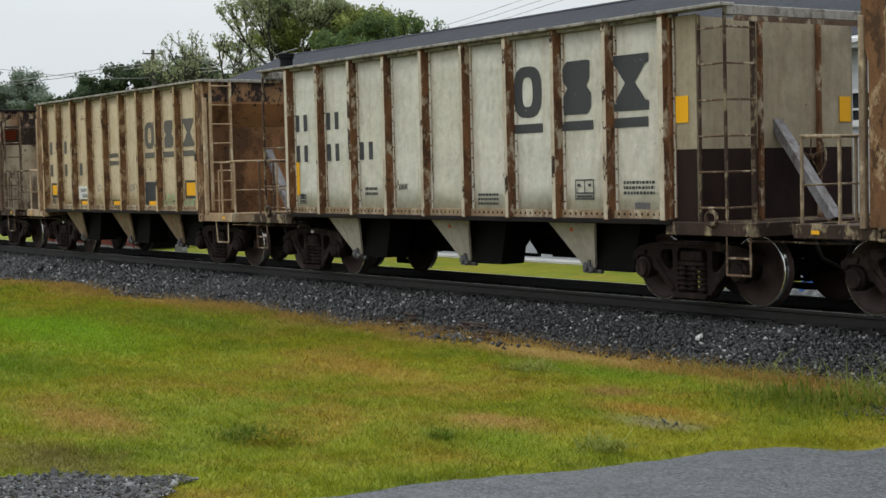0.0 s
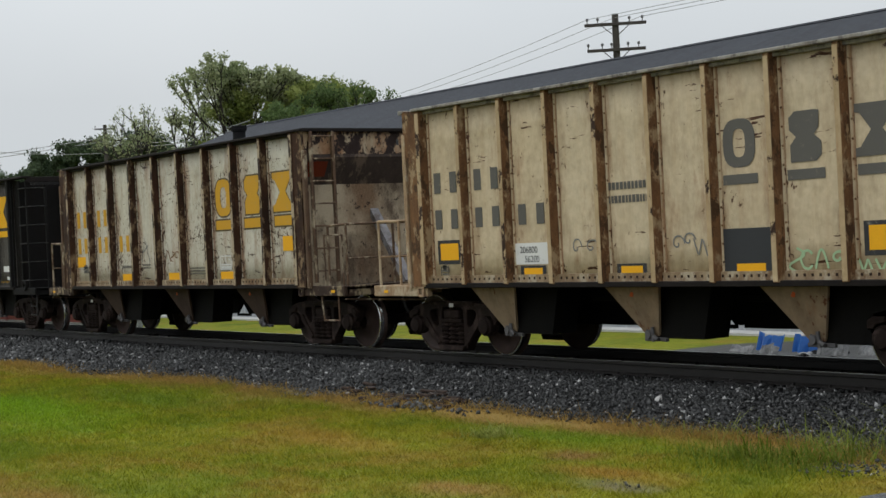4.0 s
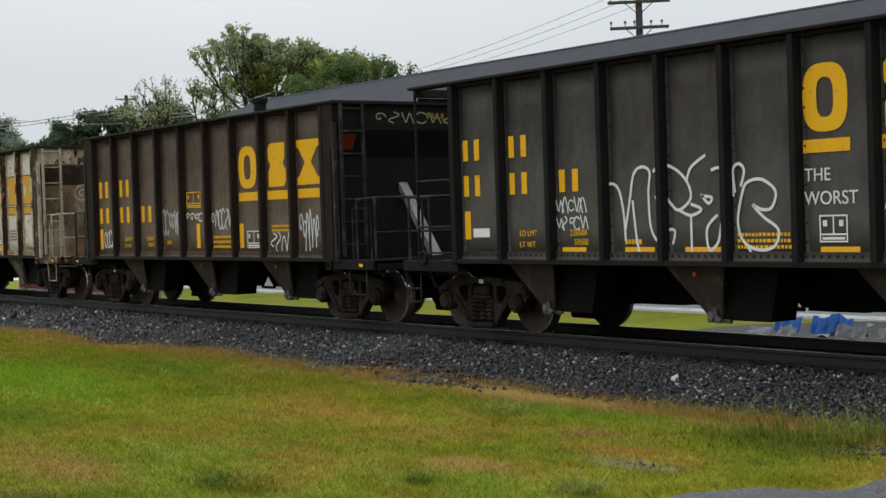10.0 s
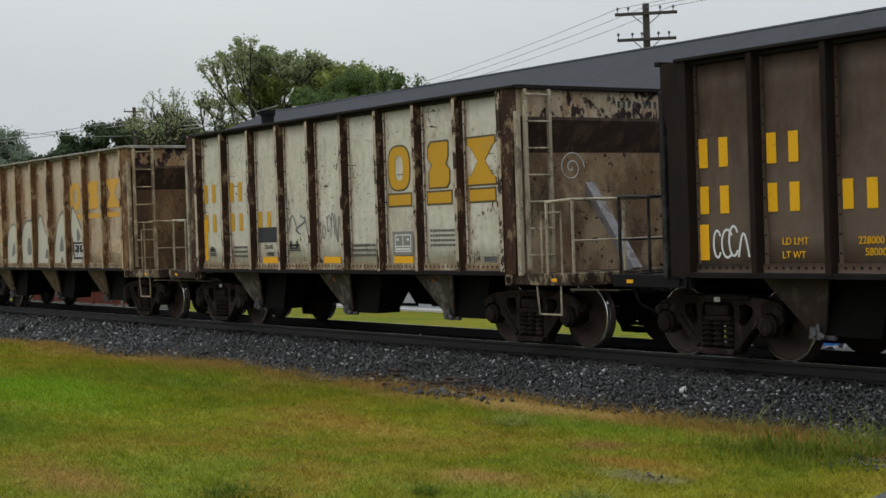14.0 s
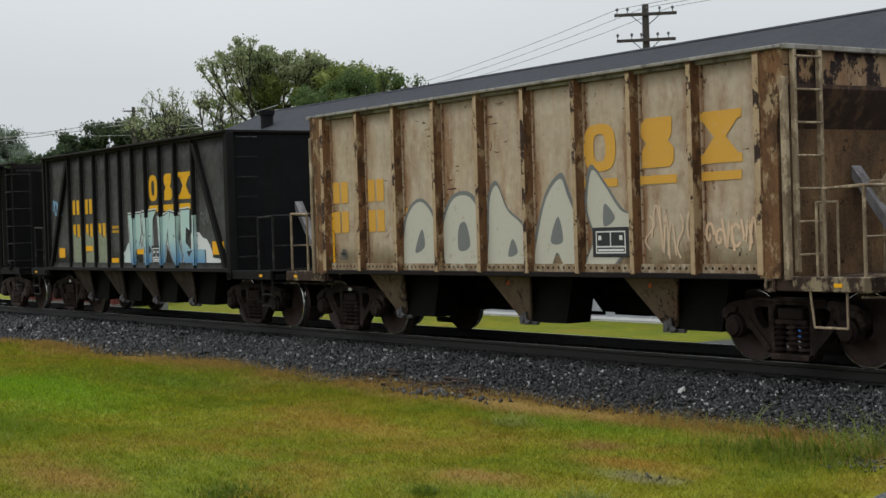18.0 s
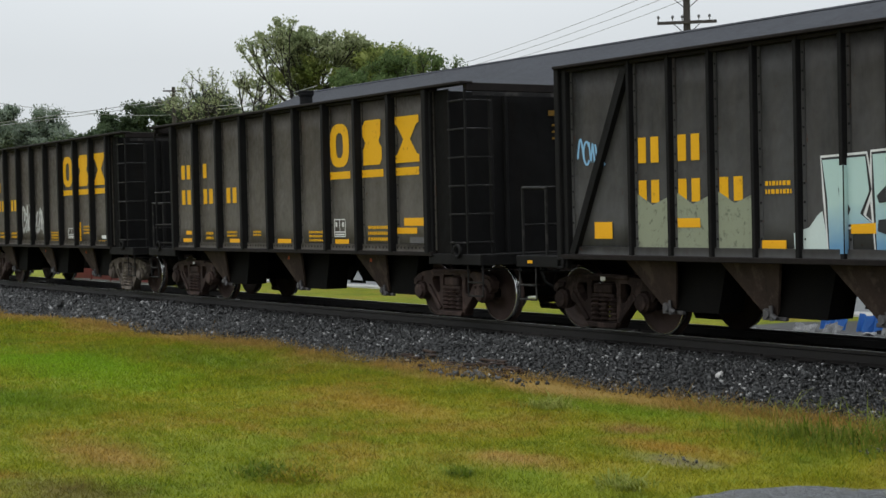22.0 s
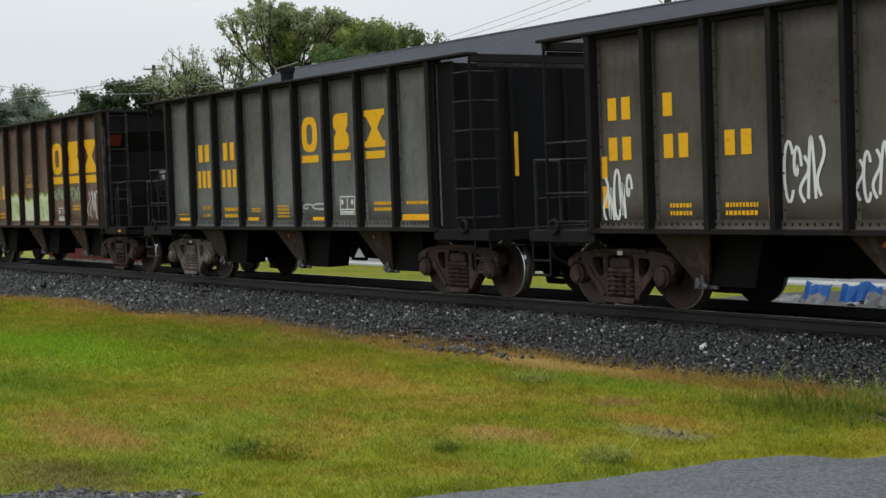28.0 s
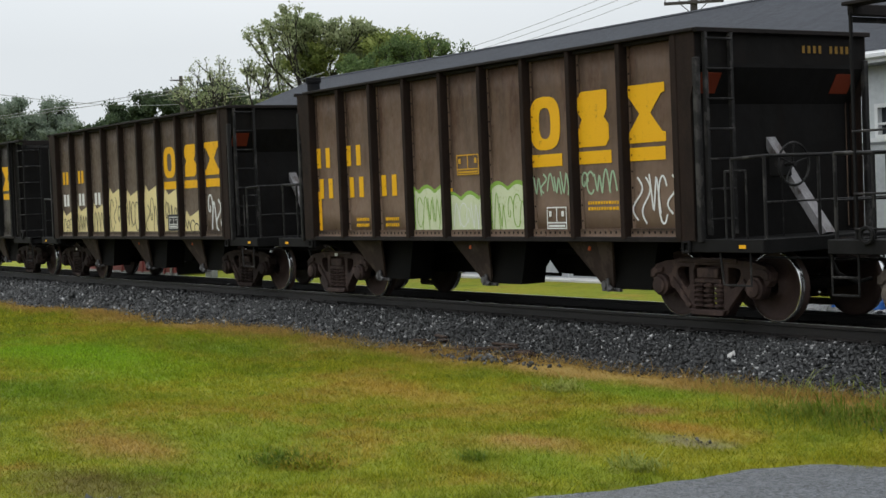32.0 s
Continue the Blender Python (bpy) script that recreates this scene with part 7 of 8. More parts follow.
def car_8():
    c = dark_car("coal", START[8], SPAN[8], "C", "black four-bay hopper car with blue and white graffiti", (0.037, 0.038, 0.040), 8, end=(0.011, 0.0118, 0.013))
    n = [-0.25, 1.12, 1.90, 2.66, 3.42, 4.13, 4.82, 5.50, 6.22, 6.98, 7.82, 9.30]
    c.sides(posts=n)
    common(c)
    c.under((1.45, 3.4, 5.3, 7.2), None)
    c.ends_c()
    for a, b in ((-.13, 1.05), (9.18, 7.9)):
        d = bmesh.new()
        prism(d, [(a - .06, SILL + .05), (a + .06, SILL + .05), (b + .07, TOP - .15), (b - .07, TOP - .15)], -1.55, -PANEL_Y)
        part("diagonal_brace", d, POST_BLACK, c.ob)
    c.bars([(1, .15, 2, .25), (2, .15, 2, .25)], 2.36, 2.70)
    c.bars([(1, .15, 2, .25), (2, .15, 2, .25), (3, .15, 2, .25)], 1.83, 2.13, name="number_mark")
    c.emblem(2.54, .55, under=(2.32, 2.45), bays=(7, 8, 9), u=(.15, .72))
    for x0, x1, z0, z1 in ((.30, .68, 1.35, 1.58), (2.0, 2.42, 1.5, 1.62), (3.5, 3.9, 1.22, 1.34), (4.9, 5.3, 1.42, 1.54), (8.55, 9.05, 1.4, 1.66)):
        bm = bmesh.new()
        rect(bm, x0, x1, z0, z1, y=-PANEL_Y - .018)
        part("reflector", bm, M_YELLOW, c.ob, "yellow reflector")
    y = -PANEL_Y - .0115
    for bay in (1, 2, 3):
        c.blob([(c.at(bay, .12), 1.17), (c.at(bay, .9), 1.17), (c.at(bay, .9), 1.9), (c.at(bay, .5), 1.8), (c.at(bay, .12), 1.95)], worn("spray_wash_%s" % "abc"[bay - 1], (0.22, 0.24, 0.17), 40 + bay, .6, (0.06, 0.06, 0.05)), y, label="thin olive overspray")
    # five block shapes, pale turquoise fading to blue, with dark and white outlines
    shapes = ([(268, 75), (385, 70), (395, 180), (370, 250), (400, 280), (335, 285), (328, 385), (285, 385), (280, 200)],
              [(404, 65), (535, 58), (500, 110), (495, 290), (525, 310), (520, 385), (412, 380), (408, 200)],
              [(545, 105), (620, 85), (658, 64), (648, 130), (620, 250), (604, 385), (540, 385), (560, 250)],
              [(664, 72), (742, 95), (735, 205), (690, 210), (700, 240), (735, 250), (762, 330), (748, 385), (690, 385), (640, 250), (640, 150)],
              [(752, 66), (832, 62), (828, 180), (800, 160), (790, 250), (835, 290), (950, 288), (955, 385), (782, 385), (752, 240)])
    dark = ([(312, 165), (345, 235), (335, 265), (318, 250)], [(414, 195), (444, 158), (450, 200), (492, 205), (420, 218)], [(418, 270), (470, 265), (485, 295), (450, 322), (415, 305)],
            [(680, 205), (738, 200), (745, 232), (700, 225)], [(798, 165), (826, 190), (792, 240)], [(800, 300), (850, 292), (815, 330)])

    GX, GK, GZ = 4.466, .00547, .0036

    def spray(pts, grow):
        cx, cz = sum(p[0] for p in pts) / len(pts), sum(p[1] for p in pts) / len(pts)
        out = []
        for u, v in pts:
            r = math.hypot(u - cx, v - cz)
            u, v = cx + (u - cx) * (1 + grow / r), cz + (v - cz) * (1 + grow / r)
            out.append((GX + (u - 265) * GK, max(1.165, 1.16 + (385 - v) * GZ)))
        return out
    for k, pts in enumerate(shapes):
        c.blob(spray(pts, 15), G_WHITE, y - .0005 * k, label="white edge of block graffiti")
        c.blob(spray(pts, 7), G_BLACK, y - .004 - .0005 * k, label="dark outline of block graffiti")
        c.blob(spray(pts, -1), G_FADE, y - .008 - .0005 * k, label="turquoise to blue block graffiti")
    for x in n[6:11]:
        for face in ((x - .026, x + .026, -1.5495, -1.5445), (x + .036, x + .042, -1.535, -PANEL_Y - .02)):
            part("graffiti", boxed(*face, SILL + .10, 2.20), G_FADE, c.ob, "turquoise paint sprayed over the post")
    for pts in dark:
        c.blob(spray(pts, 0), G_BLACK, y - .0125, label="dark counter of block graffiti")
    c.blob(spray([(835, 200), (870, 188), (905, 195), (935, 225), (965, 232), (990, 268), (1005, 300), (1012, 335), (1072, 342), (1070, 385), (835, 385)], 0), G_WHITE, y + .0015, label="white cloud behind block graffiti")
    c.blob(spray([(182, 312), (228, 292), (250, 255), (265, 240), (285, 385), (185, 378)], 0), G_PALE, y + .0015, label="pale cloud behind block graffiti")
    c.scribble(10, .1, .6, 2.0, 2.35, G_GREY, 62, 4, .018)
    c.stencil_box(7, .3, .8, 1.26, 1.55, M_WHITE, G_BLACK)
    c.scribble(0, .15, .62, 2.35, 2.75, worn("spray_sky", (0.22, 0.42, 0.62), 46, .1), 61, 5, .035, label="light blue tag")
    small_set(c, ((4, .2, .8, 1.9, 2.1, 2),))
    part("end_number", boxed(c.hi + .122, c.hi + .126, .55, 1.25, 3.32, 3.43), INK_DIM, c.ob, "yellow end number bar")
    for z in (3.15, 3.06, 2.97):
        part("small_print", boxed(c.hi + .122, c.hi + .126, .75, 1.1, z, z + .045), INK_OCHRE, c.ob)


def nyc(k, cast, start, span, label, base, seed):
    c = dark_car(k, start, span, "B", label, base, seed, POST_BLACK, end=(0.0105, 0.0108, 0.0112))
    c.sides(RIVET_BLACK)
    common(c, cast=cast)
    c.under()
    c.ends_b()
    c.bars([(0, .24, 2, .28), (1, .22, 1, .28)], 2.58, 2.88)
    c.bars([(0, .24, 2, .28), (1, .22, 2, .28), (2, .21, 2, .28)], 2.04, 2.35, name="number_mark")
    c.emblem(2.60, .77, under=(2.39, 2.52), u=(.07, .67))
    part("end_number", boxed(c.tc + .512, c.tc + .517, .55, 1.2, 3.32, 3.41), INK_DIM, c.ob, "faded end number bar")
    for z in (3.15, 3.04, 2.93):
        part("small_print", boxed(c.tc + .512, c.tc + .517, .62, 1.05, z, z + .035), INK_DIM, c.ob)
    return c


def car_9():
    c = nyc("grey_a", (M_BROWNISH, M_BROWNISH), START[9], SPAN[9], "charcoal hopper car with yellow marks and clean dark posts", (0.056, 0.053, 0.049), 9)
    for b, u0, u1 in ((0, .25, .65), (2, .3, .7), (4, .18, .66), (6, .16, .6)):
        c.block(b, u0, u1, 1.2, 1.32, M_YELLOW)
    c.block(0, .4, .65, 1.4, 1.48, M_YELLOW)
    c.brake_wheel(-.7, .35, 2.9, -1)
    c.tank(-.78, -1)
    c.block(8, .25, .8, 1.55, 1.68, M_YELLOW)
    c.block(8, .05, .6, 1.42, 1.52, M_YELLOW)
    c.block(8, .4, .85, 1.26, 1.36, M_GREYSTEEL, "card_board", "dented grey routing board")
    c.stencil_box(6, .16, .52, 1.36, 1.68, M_WHITE)
    small_set(c, ((1, .3, .6, 1.3, 1.5, 2), (2, .2, .6, 1.36, 1.5, 2), (3, .25, .55, 1.38, 1.5, 2), (5, .3, .85, 1.28, 1.5, 3), (7, .2, .8, 1.3, 1.6, 3)))


def car_10():
    c = nyc("grey_b", (M_BROWNISH, M_DUSTY), START[10], SPAN[10], "charcoal hopper car with yellow marks and white scrawls", (0.053, 0.049, 0.045), 10)
    c.scribble(0, .10, .64, 1.2, 1.92, G_WHITE, 71, 5, .045, label="thick white scrawl")
    c.scribble(3, .08, .64, 1.44, 2.22, G_WHITE, 72, 5, .045, label="thick white scrawl")
    c.scribble(4, .05, .66, 1.41, 2.12, G_WHITE, 73, 6, .04, label="thick white scrawl")
    for b, u0, u1, z0, z1 in ((0, .1, .2, 1.8, 2.1), (0, .1, .2, 1.4, 1.7), (2, .85, .95, 1.2, 1.5), (7, .05, .14, 1.2, 1.7), (8, .85, .93, 1.2, 2.0)):
        c.block(b, u0, u1, z0, z1, M_YELLOW, "reflector", "upright yellow reflector")
    c.stencil_box(6, .34, .78, 1.3, 1.56, M_WHITE)
    small_set(c, ((1, .3, .66, 1.3, 1.5, 2), (2, .2, .7, 1.3, 1.5, 2), (5, .15, .85, 1.22, 1.5, 4), (7, .3, .8, 1.42, 1.65, 3), (8, .2, .8, 1.22, 1.28, 1)))
    c.block(8, .4, .75, 1.3, 1.38, M_WHITE, "sticker", "white sticker")


def car_11():
    c = dark_car("bluegrey", START[11], SPAN[11], "B", "slate grey hopper car with bright yellow marks", (0.072, 0.076, 0.078), 11, POST_BLACK, end=(0.011, 0.0118, 0.013))
    c.sides(RIVET_BLACK)
    common(c, cast=(M_DUSTY, M_BROWNISH))
    c.under()
    c.ends_b()
    c.bars([(1, .2, 2, .30), (2, .22, 2, .30)], 2.43, 2.78)
    c.bars([(1, .14, 3, .22), (2, .14, 3, .24)], 1.9, 2.25, name="number_mark")
    c.emblem(2.47, .63, under=(2.28, 2.41), bays=(5, 6, 7), u=(.13, .64))
    for b, u0, u1 in ((0, .25, .85), (3, .1, .5), (5, .4, .8)):
        c.block(b, u0, u1, 1.2, 1.3, M_YELLOW)
    c.block(8, .08, .9, 1.2, 1.34, M_YELLOW, "reflector", "long yellow reflector")
    c.stencil_box(6, .3, .75, 1.34, 1.66, M_WHITE)
    small_set(c, ((0, .2, .7, 1.36, 1.4, 1), (2, .2, .7, 1.3, 1.55, 2), (3, .25, .6, 1.4, 1.5, 2), (4, .2, .6, 1.3, 1.55, 4), (7, .3, .8, 1.4, 1.6, 2), (8, .2, .8, 1.5, 1.6, 1)))
    weights(c, 1, None, None, INK_YELLOW)
    c.scribble(5, .02, .8, 1.4, 1.55, worn("scrape_white", (0.4, 0.42, 0.43), 47, .4), 81, 2, .03, label="white scrape on the paint")
    part("end_strip", boxed(c.tc + .571, c.tc + .576, -.33, -.26, 1.9, 2.6), M_YELLOW, c.ob, "yellow end strip")
    c.brake_wheel(-.7, .4, 2.0, -1)
    c.tank(-.75, -1)


def car_12():
    c = dark_car("umber", START[12], SPAN[12], "A", "umber brown hopper car with pale green graffiti", (0.092, 0.065, 0.050), 12, POST_BROWN, rust=0.7)
    c.sides(RIVET_BLACK)
    common(c, cast=(M_BROWNISH, M_BROWNISH))
    c.under()
    c.ends_a()
    numbers(c, [(0, 2), (1, 2), (2, 2)], z=((2.38, 2.74), (1.82, 2.18)), words=((0, .06, 2), (1, .06, 2)))
    c.emblem(2.39, .78, under=(2.15, 2.33), u=(.02, .68))
    for b, u0, u1, z0, z1 in ((0, .06, .16, 1.2, 1.95), (4, .02, .1, 1.2, 1.9), (6, .9, .97, 1.25, 1.65), (8, .88, .96, 1.2, 2.15)):
        c.block(b, u0, u1, z0, z1, M_YELLOW, "reflector", "upright yellow reflector")
    y = -PANEL_Y - .0115
    for k, (bay, u0, u1, t) in enumerate(((2, .78, 1.02, 1.75), (3, .04, .95, 1.98), (4, .02, .95, 1.85), (5, .04, .98, 1.98))):
        x0, x1 = c.at(bay, u0), c.at(bay, u1)
        lobes = [(x1 - (x1 - x0) * i / 16, t - .10 + .10 * abs(math.sin(math.pi * (i / 16 * 2 + .3 * k)))) for i in range(17)]
        c.blob([(x0, 1.16), (x1, 1.16)] + lobes, G_GREEN, y, label="green edge of graffiti")
        c.blob([(x0 + .05, 1.2), (x1 - .03, 1.2)] + [(x0 + .05 + (u - x0) * (x1 - x0 - .08) / (x1 - x0), z - .06) for u, z in lobes], worn("spray_pale_green_%s" % "abcd"[k], (0.50, 0.54, 0.36), 48 + k, .45, (0.26, 0.33, 0.12)), y - .004, label="pale green graffiti fill")
        if k:
            c.scribble(bay, .12, .88, 1.22, t - .18, G_GREEN if k != 2 else G_WHITE, 90 + k, 5, .018, layer=.021)
    for b in (6, 7):
        c.scribble(b, .05, .95, 1.72, 2.08, worn("spray_mint_%s" % "ab"[b - 6], (0.30, 0.42, 0.28), 53 + b, .2), 94 + b, 6, .03, label="mint green tag")
    c.scribble(8, .08, .85, 1.3, 2.0, G_WHITE, 98, 5, .03, label="white handwritten tag")
    c.stencil_box(6, .34, .76, 1.24, 1.56, M_WHITE)
    c.stencil_box(4, .25, .8, 2.1, 2.42, INK_OCHRE)
    small_set(c, ((1, .3, .7, 1.3, 1.5, 2), (2, .2, .6, 1.3, 1.5, 2), (7, .2, .8, 1.5, 1.66, 2)))
    c.slope_patch(-1.44, -1.08)
    c.slope_patch(1.05, 1.40)
    c.brake_wheel(c.tc + .7, -.2, 2.02, 1)


def car_13():
    c = dark_car("dusky", START[13], SPAN[13], "A", "soot-dark hopper car with tall cream graffiti", (0.070, 0.055, 0.045), 13, POST_BROWN, rust=0.2)
    c.sides(RIVET_BLACK)
    common(c)
    c.under()
    c.ends_a()
    c.bars([(0, .2, 2, .24), (1, .2, 2, .24)], 2.46, 2.78)
    c.bars([(0, .2, 2, .24), (1, .2, 2, .24), (2, .2, 2, .24)], 1.9, 2.2, M_WHITE, name="number_mark")
    c.emblem()
    y = -PANEL_Y - .0115
    for bay, t in ((0, 1.8), (1, 1.9), (2, 1.95), (3, 2.3), (4, 2.22), (5, 2.3), (6, 2.2), (7, 1.7)):
        x0, x1 = c.at(bay, .04), c.at(bay, .96)
        c.blob([(x0, 1.16), (x1, 1.16), (x1, t - .25), (x1 - .2, t), (x0 + .3, t - .15), (x0 + .1, t), (x0, t - .4)], G_CREAM, y, label="tall cream graffiti")
        c.scribble(bay, .1, .9, 1.2, t - .2, G_BLACK, 110 + bay, 4, .03, layer=.0165)
    c.scribble(8, .1, .9, 1.2, 2.1, G_WHITE, 120, 4, .05, label="round white face-like tag")
    c.stencil_box(6, .3, .72, 1.3, 1.56, M_WHITE, G_BLACK)
    c.slope_patch(-1.44, -1.08)
    c.slope_patch(1.05, 1.40)


def car_14():
    c = dark_car("last", START[14], SPAN[14], "B", "black hopper car with yellow marks at the train's visible tail", (0.045, 0.042, 0.040), 14)
    c.sides(RIVET_BLACK)
    common(c)
    c.under()
    c.ends_b()
    numbers(c, [(0, 2), (1, 2), (2, 2)])
    c.emblem()


for build in (car_0, car_1, car_2, car_3, car_4, car_5, car_6, car_7, car_8, car_9, car_10, car_11, car_12, car_13, car_14):
    build()


# ---- grass, weeds and small things on the ground ----
def blades():
    rng = np.random.default_rng(4)
    out_v = []

    def strip(n, x0, x1, y0, y1, h, w, keep):
        x, y = rng.uniform(x0, x1, n), rng.uniform(y0, y1, n)
        k = keep(x, y)
        x, y = x[k], y[k]
        m = len(x)
        hh = h * rng.lognormal(0, 0.35, m)
        a = rng.uniform(0, 2 * math.pi, m)
        dx, dy = np.cos(a) * w * rng.uniform(.7, 1.4, m), np.sin(a) * w * rng.uniform(.7, 1.4, m)
        z = ground_z(x, y) - 0.004
        lx, ly = rng.normal(scale=.8, size=m) * hh, rng.normal(scale=.8, size=m) * hh
        out_v.append(np.stack([np.stack([x - dx, y - dy, z], -1), np.stack([x + dx, y + dy, z], -1), np.stack([x + lx, y + ly, z + hh], -1)], 1))

    def lawn(x, y):
        e = np.where(y < -5.72, edge_x(y), np.where(y < -4.4, -8.16, -7.0))
        on = (y < toe(x) + 0.05) & (x < e + .01 - .05 * rng.random(len(x)))
        da, db = chips_at(x, y)
        bare = (da > -.02) & (db > -.02) & (da < 1.62)
        patch = (((x + 10.2) / .5) ** 2 + ((y + 5.75) / .2) ** 2 < 1) | (((x + 9.05) / .5) ** 2 + ((y + 3.75) / .3) ** 2 < 1)
        return on & ~(bare & (rng.random(len(x)) > .06)) & ~(patch & (rng.random(len(x)) > .25))

    strip(210000, -18, -7.5, -13.2, -2.4, .030, .0040, lawn)
    strip(34000, -18, -7.5, -13.2, -2.4, .052, .0030, lawn)
    strip(30000, -30, -18, -12.5, -2.4, .055, .0045, lawn)
    strip(140000, -30, -18, -12.5, -2.4, .034, .0070, lawn)
    strip(60000, -50, -30, -9, -2.6, .055, .013, lawn)
    # shaggy fringe along the ballast and the drive's edge
    strip(26000, -32, -7.5, -3.6, -2.5, .075, .0055, lambda x, y: (np.abs(y - toe(x)) < .22 + .2 * rng.random(len(x))))
    strip(7000, -10.2, -8.3, -13, -5.2, .075, .005, lambda x, y: lawn(x, y) & (x > edge_x(y) - .3))
    # coarse tufts left by the mower
    for n, x0, x1, h, w in ((420, -17, -8, .055, .0045), (420, -29, -17, .06, .0075)):
        cx, cy = rng.uniform(x0, x1, n), rng.uniform(-12.5, -2.9, n)
        size = rng.uniform(.05, .20, n)
        k = rng.integers(0, n, n * 45)
        px, py = cx[k] + rng.normal(size=len(k)) * size[k] * 1.5, cy[k] + rng.normal(size=len(k)) * size[k] * .7

        def pick(x, y, px=px, py=py):
            x[:], y[:] = px, py
            return lawn(x, y)
        strip(len(k), x0, x1, -12.5, -2.9, h, w, pick)
    v = np.concatenate(out_v).reshape(-1, 3)
    ob = new("grass", raw("grass", v, np.arange(len(v)).reshape(-1, 3), M_BLADE))
    tagged(ob, "short mown grass, green with straw-yellow patches", "grass", kind="stuff")


blades()

M_WEED = leaf_material("weed_leaves", (0.075, 0.115, 0.010), (0.17, 0.205, 0.022))
M_WEED_PALE = leaf_material("weed_pale", (0.16, 0.185, 0.03), (0.30, 0.31, 0.09))


def arched(rng, n, r, h, w):
    """Drooping blades of three facets, spread round a root."""
    a = rng.uniform(0, 2 * math.pi, n)
    root = np.stack([rng.normal(scale=r * .6, size=n), rng.normal(scale=r * .42, size=n), np.zeros(n)], -1)
    out = np.stack([np.cos(a), np.sin(a), np.zeros(n)], -1)
    side = np.stack([-np.sin(a), np.cos(a), np.zeros(n)], -1) * (w * rng.uniform(.6, 1.3, n))[:, None]
    hh = (h * rng.lognormal(-.35, .5, n))[:, None]
    reach = rng.uniform(.3, 1.9, n)[:, None]
    up = np.array([0, 0, 1.0])
    mid = root + out * hh * reach * .5 + up * hh * .62
    tip = root + out * hh * reach * 1.15 + up * hh * rng.uniform(.3, 1.0, n)[:, None]
    v = np.stack([root - side, root + side, mid - side * .8, mid + side * .8, tip], 1).reshape(-1, 3)
    f = np.array([(0, 1, 2), (1, 3, 2), (2, 3, 4)])[None] + 5 * np.arange(n)[:, None, None]
    return v, f.reshape(-1, 3)


def weed(x, y, r, h, n, seed, m, label, w=.005):
    rng = np.random.default_rng(seed)
    t = thing("weed_clump", label, "weed", "weeds in the lawn", at=(x, y, GROUND if y < -2.9 else float(bed_z(x, y)) - .02))
    v, f = arched(rng, n, r, h, w)
    ob = new("foliage", raw("foliage", v, f, m))
    ob.parent = t
    stems = bmesh.new()
    for _ in range(5):
        px, py, a = rng.normal(scale=r * .4), rng.normal(scale=r * .3), rng.uniform(0, 6.28)
        rod(stems, (px, py, 0), (px + .25 * h * math.cos(a), py + .25 * h * math.sin(a), 1.15 * h), .0035, 4)
    part("stem", stems, m, t, "thin dry stalks", "stuff")
    return t


TUFT, SEED = "tufted long green grass at the ballast's foot", "pale seeding grass growing through the ballast"
for i, (x, y, r, h, n) in enumerate([(-10.35, -3.9, .5, .19, 300), (-9.8, -3.75, .5, .21, 320), (-10.9, -4.05, .45, .14, 200), (-9.5, -4.3, .5, .12, 150), (-10.0, -4.4, .6, .10, 240)]):
    weed(x, y, r, h, n, 30 + i, M_WEED, TUFT)
for i, (x, y, r, h, n) in enumerate([(-10.2, -2.75, .55, .20, 170), (-9.2, -2.5, .6, .24, 200), (-11.6, -2.85, .5, .16, 120), (-8.4, -2.7, .5, .22, 170), (-9.7, -3.2, .5, .2, 220), (-12.4, -3.0, .4, .13, 90)]):
    weed(x, y, r, h, n, 50 + i, M_WEED_PALE, SEED)
weed(-12.15, -8.85, .34, .06, 380, 6, M_WEED, "low dark green weed patch in the lawn", .008)
weed(-11.8, -8.7, .3, .075, 260, 7, M_BLADE, "low dark green weed patch in the lawn", .007)
weed(-13.98, -4.3, .28, .10, 260, 8, M_WEED_PALE, "low light green weed in the lawn", .008)
weed(-9.55, -6.9, .22, .09, 220, 9, M_WEED_PALE, "low light green weed in the lawn", .008)
weed(-10.9, -7.6, .14, .07, 130, 10, M_WEED, "low dark green weed patch in the lawn", .008)

M_PALESTONE = mat("pale_stone", (0.55, 0.54, 0.52), (0.42, 0.41, 0.40), 9, .7)
M_PLANK = mat("rotten_wood", (0.036, 0.019, 0.011), (0.012, 0.008, 0.006), 7, .9, 0, .6)


